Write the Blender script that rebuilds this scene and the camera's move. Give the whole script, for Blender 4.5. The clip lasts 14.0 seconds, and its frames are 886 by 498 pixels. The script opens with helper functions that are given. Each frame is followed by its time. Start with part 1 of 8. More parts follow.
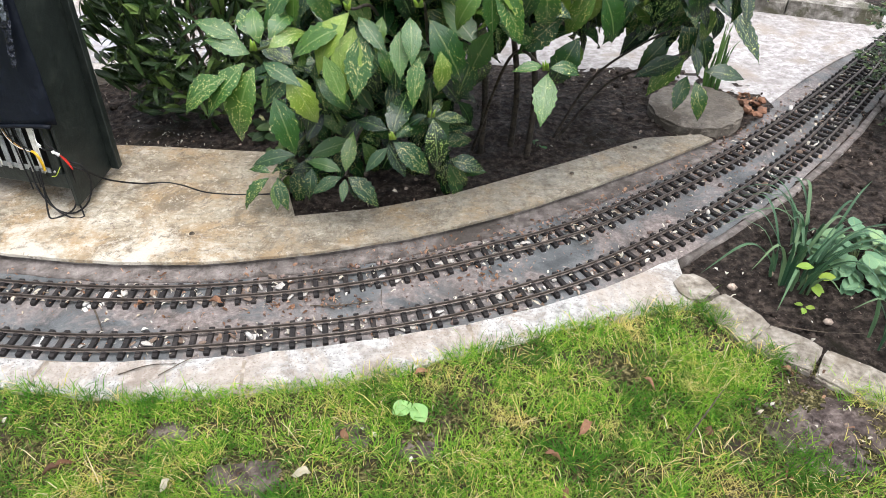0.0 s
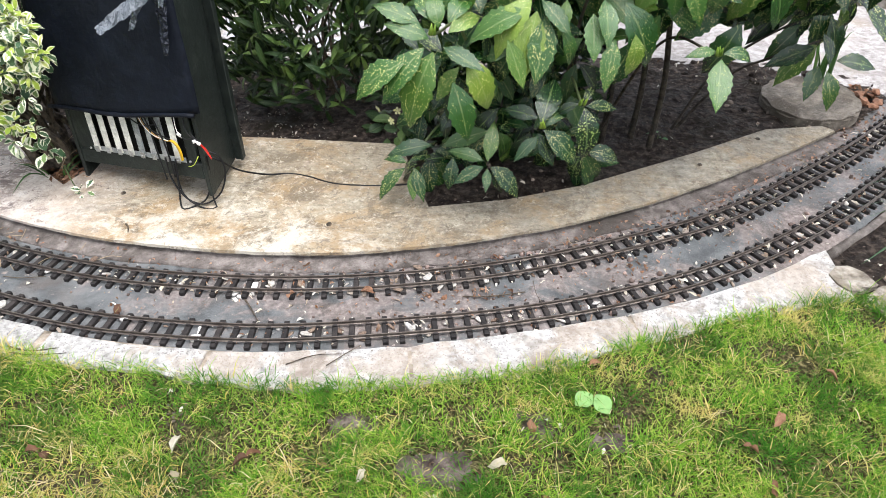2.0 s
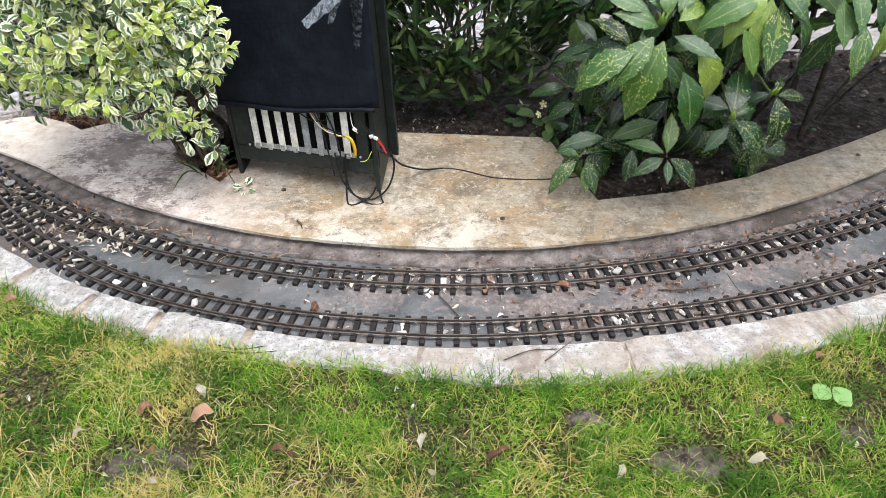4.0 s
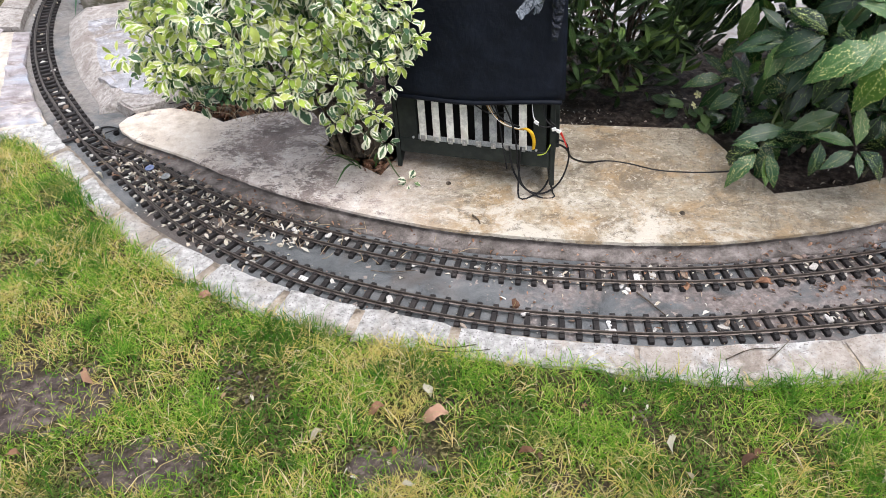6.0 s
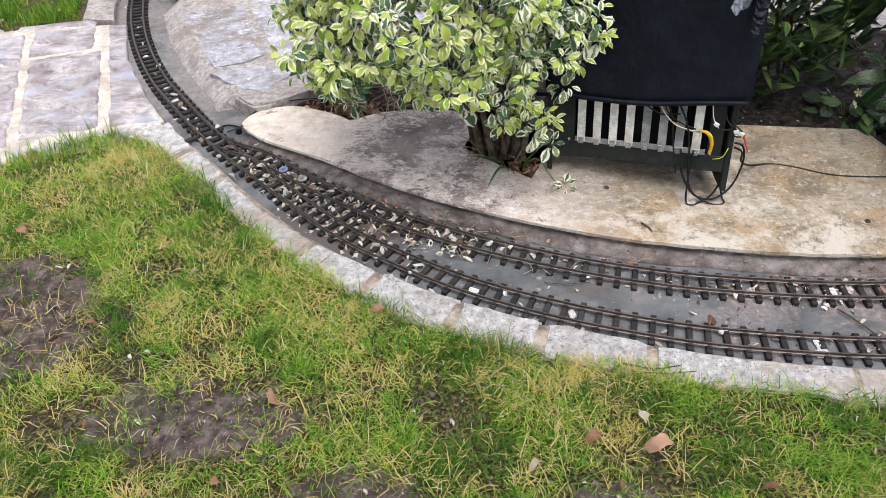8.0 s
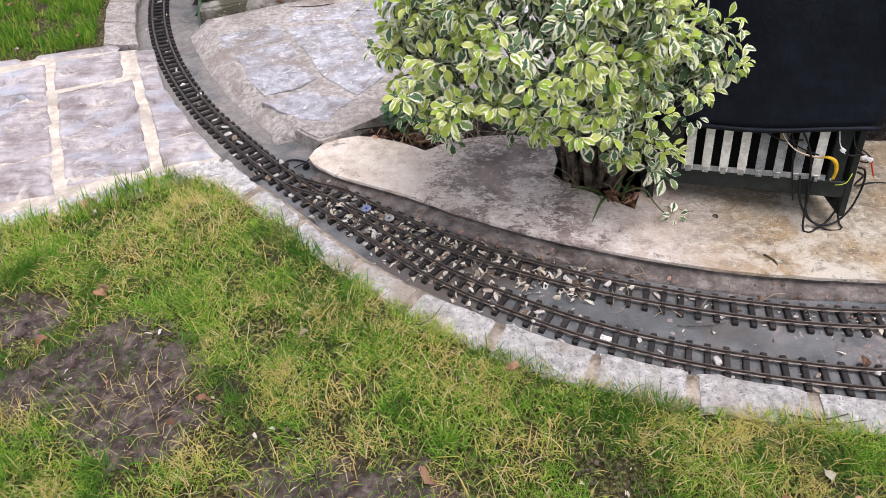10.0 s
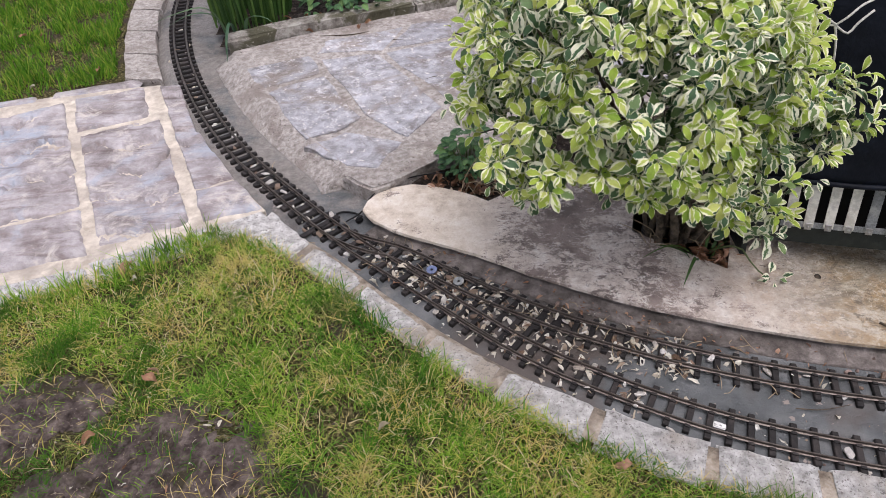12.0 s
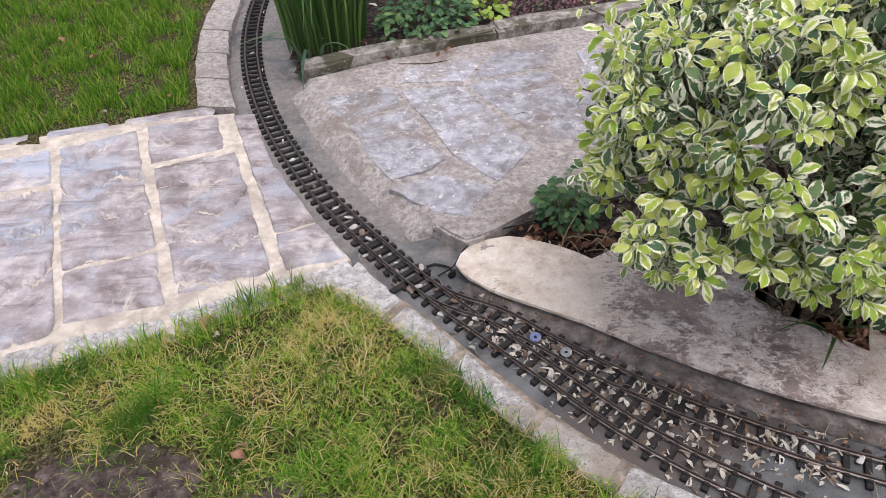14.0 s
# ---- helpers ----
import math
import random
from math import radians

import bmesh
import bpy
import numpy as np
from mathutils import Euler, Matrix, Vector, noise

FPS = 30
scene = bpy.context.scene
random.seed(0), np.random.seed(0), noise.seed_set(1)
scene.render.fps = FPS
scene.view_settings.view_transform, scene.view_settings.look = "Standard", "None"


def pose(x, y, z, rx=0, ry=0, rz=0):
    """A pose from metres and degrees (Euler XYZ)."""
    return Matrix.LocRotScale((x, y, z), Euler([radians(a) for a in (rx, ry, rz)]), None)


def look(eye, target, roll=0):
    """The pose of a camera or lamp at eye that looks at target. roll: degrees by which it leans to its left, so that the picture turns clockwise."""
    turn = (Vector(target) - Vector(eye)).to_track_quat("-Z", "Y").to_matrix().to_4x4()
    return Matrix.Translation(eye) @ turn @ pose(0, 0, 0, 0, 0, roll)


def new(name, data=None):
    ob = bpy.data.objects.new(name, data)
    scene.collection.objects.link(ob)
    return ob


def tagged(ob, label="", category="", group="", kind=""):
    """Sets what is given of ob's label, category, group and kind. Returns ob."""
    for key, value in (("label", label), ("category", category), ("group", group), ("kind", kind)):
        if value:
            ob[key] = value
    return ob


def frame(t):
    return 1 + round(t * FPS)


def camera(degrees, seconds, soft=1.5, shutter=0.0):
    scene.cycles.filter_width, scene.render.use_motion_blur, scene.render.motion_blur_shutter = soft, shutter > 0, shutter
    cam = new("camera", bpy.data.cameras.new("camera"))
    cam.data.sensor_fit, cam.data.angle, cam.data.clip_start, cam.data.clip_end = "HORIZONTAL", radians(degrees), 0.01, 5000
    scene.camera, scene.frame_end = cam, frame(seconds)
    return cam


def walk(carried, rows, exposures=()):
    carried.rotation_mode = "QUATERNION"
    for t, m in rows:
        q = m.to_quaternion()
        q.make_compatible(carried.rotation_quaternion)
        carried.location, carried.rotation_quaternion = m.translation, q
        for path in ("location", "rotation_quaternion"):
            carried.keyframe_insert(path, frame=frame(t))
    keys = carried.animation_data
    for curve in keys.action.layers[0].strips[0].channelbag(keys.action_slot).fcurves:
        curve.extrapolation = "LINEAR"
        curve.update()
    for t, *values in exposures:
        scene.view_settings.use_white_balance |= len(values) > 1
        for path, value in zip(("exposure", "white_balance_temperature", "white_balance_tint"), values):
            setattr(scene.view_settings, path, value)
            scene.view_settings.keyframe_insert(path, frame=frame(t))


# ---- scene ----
cam = camera(64.4, 14.0, soft=0.65)
METRES, EYE, TILT, LEAN, TURN = 2.66, 1.197, -38.16, 0.0, 0.0
ROWS = [
    (0.0, 0.0, 0.0, 0.0, 0.0, 0.0, 0.0),
    (0.5, -0.0286, 0.0053, -0.0031, -0.08, 0.04, 0.12),
    (1.0, -0.0692, 0.0143, -0.0064, 0.19, 0.07, 0.04),
    (1.5, -0.1027, 0.0148, -0.0103, 0.56, 0.04, -0.09),
    (2.0, -0.134, 0.0095, -0.0101, 0.72, 0.07, -0.13),
    (2.5, -0.1781, 0.0036, -0.0132, 0.78, -0.01, -0.02),
    (5.0, -0.3895, 0.0235, -0.0112, 0.9, -0.25, 0.74),
    (5.5, -0.429, 0.0239, -0.0082, 1.16, -0.67, 0.64),
    (6.0, -0.4791, 0.0234, -0.003, 1.51, -1.2, 0.52),
    (6.5, -0.5233, 0.02, -0.0015, 1.82, -1.63, 0.49),
    (7.0, -0.5546, 0.0247, 0.0004, 2.03, -1.91, 0.5),
    (7.5, -0.5854, 0.0381, 0.0076, 2.31, -2.02, 0.37),
    (8.0, -0.6242, 0.0563, 0.0159, 2.63, -2.08, 0.27),
    (10.5, -0.7789, 0.1075, 0.0803, -0.84, -2.97, 3.45),
    (11.0, -0.7968, 0.1245, 0.0955, -1.09, -2.93, 3.71),
    (11.5, -0.8126, 0.1426, 0.1126, -0.94, -2.82, 3.67),
    (12.0, -0.8272, 0.1581, 0.1263, -0.75, -2.81, 3.59),
    (12.5, -0.8381, 0.1739, 0.1402, -0.58, -2.71, 3.47),
    (13.0, -0.8471, 0.1917, 0.1556, -0.27, -2.66, 3.29),
    (13.5, -0.8638, 0.2023, 0.1691, 0.59, -2.62, 2.68),
    (14.0, -0.8893, 0.211, 0.1805, 1.83, -2.52, 1.9),
]
walk(cam, [(t, pose(0, 0, EYE, TILT, LEAN, TURN) @ pose(METRES * x, METRES * y, METRES * z, 90 + pitch, roll, yaw)) for t, x, y, z, yaw, pitch, roll in ROWS],
     exposures=[(0.0, 1.5, 6300, 12), (2.0, 1.58, 6300, 12), (2.6, 1.44, 6300, 12), (5.0, 1.32, 6250, 14), (7.0, 1.10, 6280, 15), (8.0, 1.06, 6300, 16), (10.5, 0.92, 6350, 20), (11.8, 0.70, 6350, 20), (12.6, 0.61, 6350, 20), (13.2, 0.63, 6350, 20), (14.0, 0.70, 6350, 20)])

# ---- world and light: an overcast spring day ----
world = bpy.data.worlds.new("overcast")
scene.world = world
world.use_nodes = True
wn = world.node_tree
wn.nodes.clear()
sky = wn.nodes.new("ShaderNodeTexSky")
sky.sky_type, sky.sun_disc = "NISHITA", False
sky.sun_elevation, sky.sun_rotation = radians(74), radians(142)
sky.dust_density, sky.air_density = 3.0, 1.0
grey = wn.nodes.new("ShaderNodeHueSaturation")
grey.inputs["Saturation"].default_value = 0.25
back = wn.nodes.new("ShaderNodeBackground")
back.inputs["Strength"].default_value = 0.12
wout = wn.nodes.new("ShaderNodeOutputWorld")
wn.links.new(sky.outputs[0], grey.inputs["Color"])
wn.links.new(grey.outputs[0], back.inputs["Color"])
wn.links.new(back.outputs[0], wout.inputs["Surface"])
sun = new("sun", bpy.data.lights.new("sun", "SUN"))
sun.data.energy, sun.data.angle, sun.data.color = 1.7, radians(60), (1.0, 0.97, 0.93)
sun.matrix_world = look((0.7, -0.9, 4.0), (0, 0, 0))


# ---- materials ----
def blank(name):
    m = bpy.data.materials.new(name)
    m.use_nodes = True
    nt = m.node_tree
    return m, nt, nt.nodes["Principled BSDF"]


def node(nt, kind, **values):
    n = nt.nodes.new(kind)
    for key, value in values.items():
        n.inputs[key.replace("_", " ")].default_value = value
    return n


def ramp(nt, fac, stops):
    r = nt.nodes.new("ShaderNodeValToRGB")
    e = r.color_ramp.elements
    while len(e) < len(stops):
        e.new(0.5)
    for el, (p, c) in zip(e, stops):
        el.position, el.color = p, (c[0], c[1], c[2], 1)
    nt.links.new(fac, r.inputs["Fac"])
    return r.outputs["Color"]


def noise_of(nt, vec, scale, detail=6.0, rough=0.6, distort=0.0):
    n = node(nt, "ShaderNodeTexNoise", Scale=scale, Detail=detail, Roughness=rough, Distortion=distort)
    nt.links.new(vec, n.inputs["Vector"])
    r = nt.nodes.new("ShaderNodeMapRange")
    r.inputs["From Min"].default_value, r.inputs["From Max"].default_value = 0.27, 0.73
    nt.links.new(n.outputs["Fac"], r.inputs["Value"])
    return r.outputs[0]


def mix(nt, fac, a, b, mode="MIX"):
    n = nt.nodes.new("ShaderNodeMix")
    n.data_type, n.blend_type = "RGBA", mode
    for value, socket in ((fac, n.inputs[0]), (a, n.inputs[6]), (b, n.inputs[7])):
        if isinstance(value, tuple):
            socket.default_value = (*value, 1)
        elif isinstance(value, (int, float)):
            socket.default_value = value
        else:
            nt.links.new(value, socket)
    return n.outputs[2]


def maths(nt, op, a, b=0.0, c=0.0):
    n = nt.nodes.new("ShaderNodeMath")
    n.operation = op
    for i, value in enumerate((a, b, c)):
        if isinstance(value, (int, float)):
            n.inputs[i].default_value = value
        else:
            nt.links.new(value, n.inputs[i])
    return n.outputs[0]


def place_of(nt, offset=0.0):
    """World position, shifted for each object at random by up to offset metres."""
    g = nt.nodes.new("ShaderNodeNewGeometry")
    return g.outputs["Position"]


def chance(nt):
    """A number from 0 to 1 for each loose piece, whether an object of its own or an island of a mesh."""
    g = nt.nodes.new("ShaderNodeNewGeometry")
    o = nt.nodes.new("ShaderNodeObjectInfo")
    return maths(nt, "FRACT", maths(nt, "ADD", g.outputs["Random Per Island"], o.outputs["Random"]))


def surface(name, grain, stops, stain=None, stain_scale=2.0, stain_stops=(0.5, 0.7), rough=(0.55, 0.9), bump=0.004,
            bump_scale=60.0, speck=None, speck_scale=150.0, speck_edge=0.68, vary=0.0, wet=None, spec=0.35):
    """A weathered mineral or painted surface: grain, stains of their own shape, specks, relief."""
    m, nt, b = blank(name)
    p = place_of(nt)
    n1 = noise_of(nt, p, grain, 8, 0.65)
    col = ramp(nt, n1, stops)
    if stain:
        n2 = noise_of(nt, p, stain_scale, 5, 0.62, 0.6)
        f = ramp(nt, n2, [(stain_stops[0], (0, 0, 0)), (stain_stops[1], (1, 1, 1))])
        col = mix(nt, f, col, stain)
    if speck:
        n3 = noise_of(nt, p, speck_scale, 3, 0.7)
        f = ramp(nt, n3, [(speck_edge, (0, 0, 0)), (speck_edge + 0.06, (1, 1, 1))])
        col = mix(nt, f, col, speck)
    if vary:
        r = chance(nt)
        g = ramp(nt, r, [(0, (1 - vary,) * 3), (1, (1 + vary,) * 3)])
        col = mix(nt, 1.0, col, g, "MULTIPLY")
    nt.links.new(col, b.inputs["Base Color"])
    b.inputs["Specular IOR Level"].default_value = spec
    nr = noise_of(nt, p, wet or grain * 0.4, 5, 0.6)
    rr = nt.nodes.new("ShaderNodeMapRange")
    rr.inputs["From Min"].default_value, rr.inputs["From Max"].default_value = 0.35, 0.65
    rr.inputs["To Min"].default_value, rr.inputs["To Max"].default_value = rough
    nt.links.new(nr, rr.inputs["Value"])
    nt.links.new(rr.outputs[0], b.inputs["Roughness"])
    if bump:
        nb = noise_of(nt, p, bump_scale, 9, 0.7)
        bp = node(nt, "ShaderNodeBump", Strength=1.0, Distance=bump)
        nt.links.new(nb, bp.inputs["Height"])
        nt.links.new(bp.outputs[0], b.inputs["Normal"])
    return m


def leafy(name, stops, margin=None, spots=None, tip=None, gloss=0.35, glow=0.25, vein=0.12, edge=(0.45, 0.7), bump=0.0015, drift=(), spec=0.5):
    """A leaf: colour by chance, paler midrib, an optional pale margin or speckles; some light passes through."""
    m, nt, b = blank(name)
    uv = nt.nodes.new("ShaderNodeUVMap").outputs[0]
    sep = nt.nodes.new("ShaderNodeSeparateXYZ")
    nt.links.new(uv, sep.inputs[0])
    r = chance(nt)
    col = ramp(nt, r, stops)
    shift = nt.nodes.new("ShaderNodeVectorMath")
    shift.operation = "ADD"
    comb = nt.nodes.new("ShaderNodeCombineXYZ")
    nt.links.new(maths(nt, "MULTIPLY", r, 37.0), comb.inputs[0])
    nt.links.new(maths(nt, "MULTIPLY", r, 91.0), comb.inputs[1])
    nt.links.new(uv, shift.inputs[0])
    nt.links.new(comb.outputs[0], shift.inputs[1])
    side = maths(nt, "MULTIPLY", maths(nt, "ABSOLUTE", maths(nt, "SUBTRACT", sep.outputs[0], 0.5)), 2.0)
    patch = noise_of(nt, shift.outputs[0], 3.5, 5, 0.6)
    col = mix(nt, maths(nt, "MULTIPLY", patch, 0.45), col, mix(nt, 0.5, col, (0.0, 0.0, 0.0)))
    for tint, scale, lo, hi in drift:
        f = ramp(nt, noise_of(nt, place_of(nt), scale, 5, 0.65), [(lo, (0, 0, 0)), (hi, (1, 1, 1))])
        col = mix(nt, f, col, mix(nt, 0.72, col, tint))
    if margin:
        own = maths(nt, "FRACT", maths(nt, "MULTIPLY", r, 7.31))
        w = maths(nt, "ADD", side, maths(nt, "MULTIPLY", maths(nt, "SUBTRACT", patch, 0.5), 0.9))
        w = maths(nt, "ADD", w, maths(nt, "MULTIPLY", maths(nt, "SUBTRACT", own, 0.6), 0.75))
        f = ramp(nt, w, [(edge[0], (0, 0, 0)), (edge[1], (1, 1, 1))])
        col = mix(nt, f, col, margin)
    if tip:
        f = ramp(nt, r, [(0.70, (0, 0, 0)), (0.78, (1, 1, 1))])
        col = mix(nt, maths(nt, "MULTIPLY", f, 0.8), col, tip)
    if spots:
        v = nt.nodes.new("ShaderNodeTexVoronoi")
        v.voronoi_dimensions = "2D"
        v.inputs["Scale"].default_value = 15.0
        sc = nt.nodes.new("ShaderNodeVectorMath")
        sc.operation = "MULTIPLY"
        sc.inputs[1].default_value = (0.8, 1.7, 1.0)
        nt.links.new(shift.outputs[0], sc.inputs[0])
        nt.links.new(sc.outputs[0], v.inputs["Vector"])
        own = maths(nt, "FRACT", maths(nt, "MULTIPLY", r, 5.77))
        size = maths(nt, "MULTIPLY", noise_of(nt, shift.outputs[0], 6.0, 5, 0.7), maths(nt, "ADD", 0.40, maths(nt, "MULTIPLY", own, 0.26)))
        f = maths(nt, "LESS_THAN", maths(nt, "ADD", v.outputs["Distance"], 0.20), size)
        col = mix(nt, f, col, spots)
    rib = maths(nt, "LESS_THAN", side, 0.06)
    col = mix(nt, maths(nt, "MULTIPLY", rib, vein * 3), col, (0.35, 0.42, 0.16))
    nt.links.new(col, b.inputs["Base Color"])
    b.inputs["Roughness"].default_value = gloss
    b.inputs["Specular IOR Level"].default_value = spec
    b.inputs["Coat Weight"].default_value = 0.25 if gloss < 0.25 else 0.0
    b.inputs["Coat Roughness"].default_value = 0.22
    bn = noise_of(nt, shift.outputs[0], 14.0, 4, 0.6)
    bp = node(nt, "ShaderNodeBump", Strength=0.8, Distance=bump)
    nt.links.new(bn, bp.inputs["Height"])
    nt.links.new(bp.outputs[0], b.inputs["Normal"])
    if glow:
        tr = nt.nodes.new("ShaderNodeBsdfTranslucent")
        nt.links.new(col, tr.inputs["Color"])
        mx = nt.nodes.new("ShaderNodeMixShader")
        mx.inputs[0].default_value = glow
        out = nt.nodes["Material Output"]
        nt.links.new(b.outputs[0], mx.inputs[1])
        nt.links.new(tr.outputs[0], mx.inputs[2])
        nt.links.new(mx.outputs[0], out.inputs["Surface"])
    return m


def plain(name, colour, rough=0.5, metal=0.0, grain=0.0, bump=0.0, dust=None, spec=0.3):
    m, nt, b = blank(name)
    b.inputs["Roughness"].default_value, b.inputs["Metallic"].default_value = rough, metal
    b.inputs["Specular IOR Level"].default_value = spec
    p = place_of(nt)
    n1 = noise_of(nt, p, grain or 40.0, 6, 0.65)
    lo = tuple(c * 0.7 for c in colour)
    col = ramp(nt, n1, [(0.3, lo), (0.7, colour)])
    if dust:
        f = ramp(nt, noise_of(nt, p, 14.0, 7, 0.7), [(0.52, (0, 0, 0)), (0.75, (1, 1, 1))])
        col = mix(nt, maths(nt, "MULTIPLY", f, 0.6), col, dust)
    nt.links.new(col, b.inputs["Base Color"])
    if bump:
        bp = node(nt, "ShaderNodeBump", Strength=1.0, Distance=bump)
        nt.links.new(noise_of(nt, p, (grain or 40.0) * 2, 6, 0.6), bp.inputs["Height"])
        nt.links.new(bp.outputs[0], b.inputs["Normal"])
    return m


M_BED = surface("damp_screed", 9, [(0.2, (0.058, 0.063, 0.065)), (0.5, (0.096, 0.103, 0.106)), (0.8, (0.145, 0.149, 0.150))],
                stain=(0.085, 0.072, 0.064), stain_scale=2.2, stain_stops=(0.52, 0.75), rough=(0.3, 0.65), bump=0.002, bump_scale=90,
                speck=(0.26, 0.22, 0.195), speck_scale=30, speck_edge=0.80)


def weather_bed(nt):
    """Pinkish grit and silt washed over the screed, most of it under the aucuba's side."""
    b = nt.nodes["Principled BSDF"]
    old = b.inputs["Base Color"].links[0].from_socket
    p = place_of(nt)
    sep = nt.nodes.new("ShaderNodeSeparateXYZ")
    nt.links.new(p, sep.inputs[0])
    east = nt.nodes.new("ShaderNodeMapRange")
    east.inputs["From Min"].default_value, east.inputs["From Max"].default_value = -1.5, -0.85
    east.inputs["To Min"].default_value, east.inputs["To Max"].default_value = -0.28, 0.10
    nt.links.new(sep.outputs[0], east.inputs["Value"])
    f = maths(nt, "ADD", noise_of(nt, p, 5.0, 8, 0.72, 0.5), east.outputs[0])
    f = ramp(nt, f, [(0.55, (0, 0, 0)), (0.72, (1, 1, 1))])
    silt = ramp(nt, noise_of(nt, p, 70.0, 5, 0.7), [(0.2, (0.105, 0.088, 0.080)), (0.55, (0.20, 0.168, 0.155)), (0.9, (0.34, 0.30, 0.28))])
    col = mix(nt, maths(nt, "MULTIPLY", f, 0.8), old, silt)
    north = nt.nodes.new("ShaderNodeMapRange")
    north.inputs["From Min"].default_value, north.inputs["From Max"].default_value = 1.75, 2.35
    north.inputs["To Min"].default_value, north.inputs["To Max"].default_value = -0.25, 0.22
    nt.links.new(sep.outputs[1], north.inputs["Value"])
    west = nt.nodes.new("ShaderNodeMapRange")
    west.inputs["From Min"].default_value, west.inputs["From Max"].default_value = -1.6, -2.1
    nt.links.new(sep.outputs[0], west.inputs["Value"])
    worn = ramp(nt, maths(nt, "ADD", noise_of(nt, p, 6.0, 8, 0.7, 0.4), north.outputs[0]), [(0.45, (0, 0, 0)), (0.68, (0.85, 0.85, 0.85))])
    worn = mix(nt, 1.0, worn, west.outputs[0], "MULTIPLY")
    col = mix(nt, worn, col, ramp(nt, noise_of(nt, p, 40.0, 6, 0.7), [(0.2, (0.13, 0.118, 0.105)), (0.8, (0.25, 0.23, 0.21))]))
    nt.links.new(col, b.inputs["Base Color"])


weather_bed(M_BED.node_tree)
M_HAUNCH = surface("mortar_haunch", 30, [(0.15, (0.085, 0.072, 0.064)), (0.5, (0.17, 0.148, 0.135)), (0.85, (0.28, 0.25, 0.23))], stain=(0.075, 0.064, 0.055), stain_scale=5, stain_stops=(0.5, 0.75),
                   bump=0.006, bump_scale=60)
M_KERB = surface("granite_edging", 55, [(0.10, (0.29, 0.28, 0.265)), (0.42, (0.51, 0.50, 0.48)), (0.8, (0.74, 0.73, 0.71))], stain=(0.40, 0.35, 0.29),
                 stain_scale=4, stain_stops=(0.56, 0.86), bump=0.012, bump_scale=45, speck=(0.23, 0.215, 0.20), speck_scale=190, speck_edge=0.70, vary=0.08)


def weather_kerb(nt):
    """White limey bloom and tan mortar smears on the edging, most of them towards the flower bed."""
    b = nt.nodes["Principled BSDF"]
    col = b.inputs["Base Color"].links[0].from_socket
    p = place_of(nt)
    sep = nt.nodes.new("ShaderNodeSeparateXYZ")
    nt.links.new(p, sep.inputs[0])
    east = nt.nodes.new("ShaderNodeMapRange")
    for key, value in (("From Min", -1.5), ("From Max", -0.7), ("To Min", -0.30), ("To Max", 0.04)):
        east.inputs[key].default_value = value
    nt.links.new(sep.outputs[0], east.inputs["Value"])
    for scale, lo, hi, tint in ((6.0, 0.48, 0.66, (0.46, 0.37, 0.285)), (9.0, 0.56, 0.74, (0.27, 0.215, 0.17)), (11.0, 0.62, 0.80, (0.62, 0.58, 0.53))):
        f = maths(nt, "ADD", noise_of(nt, p, scale, 9, 0.75, 0.6), east.outputs[0])
        col = mix(nt, ramp(nt, f, [(lo, (0, 0, 0)), (hi, (0.55, 0.55, 0.55))]), col, tint)
    nt.links.new(col, b.inputs["Base Color"])


weather_kerb(M_KERB.node_tree)
M_KERBJOINT = surface("tan_joint_mortar", 40, [(0.15, (0.25, 0.20, 0.15)), (0.5, (0.44, 0.37, 0.29)), (0.85, (0.60, 0.53, 0.45))], stain=(0.24, 0.20, 0.16), stain_scale=8, stain_stops=(0.5, 0.8), bump=0.008, bump_scale=70)
M_KERBSTONE = surface("mossy_kerb_stone", 18, [(0.3, (0.13, 0.12, 0.10)), (0.55, (0.27, 0.25, 0.22)), (0.75, (0.42, 0.40, 0.36))], stain=(0.10, 0.095, 0.06), stain_scale=7,
                      stain_stops=(0.52, 0.66), bump=0.010, bump_scale=30, speck=(0.36, 0.34, 0.30), speck_scale=60, speck_edge=0.80)
M_SOIL = surface("damp_soil", 45, [(0.2, (0.013, 0.0095, 0.008)), (0.5, (0.042, 0.032, 0.026)), (0.8, (0.115, 0.09, 0.074))], stain=(0.024, 0.020, 0.013),
                 stain_scale=6, stain_stops=(0.65, 0.85), rough=(0.6, 0.95), bump=0.022, bump_scale=45, speck=(0.24, 0.19, 0.155), speck_scale=95, speck_edge=0.84, spec=0.15)
M_MUD = surface("bare_mud", 35, [(0.2, (0.075, 0.056, 0.050)), (0.55, (0.17, 0.132, 0.12)), (0.85, (0.32, 0.26, 0.235))], stain=(0.09, 0.075, 0.05),
                stain_scale=9, stain_stops=(0.68, 0.88), rough=(0.6, 0.95), bump=0.02, bump_scale=55, speck=(0.46, 0.38, 0.32), speck_scale=80, speck_edge=0.84, spec=0.2)
M_THATCH = surface("lawn_thatch", 130, [(0.2, (0.022, 0.020, 0.010)), (0.5, (0.075, 0.070, 0.028)), (0.85, (0.36, 0.31, 0.15))], stain=(0.075, 0.058, 0.048),
                   stain_scale=11, stain_stops=(0.58, 0.80), rough=(0.8, 1.0), bump=0.012, bump_scale=90, spec=0.1)
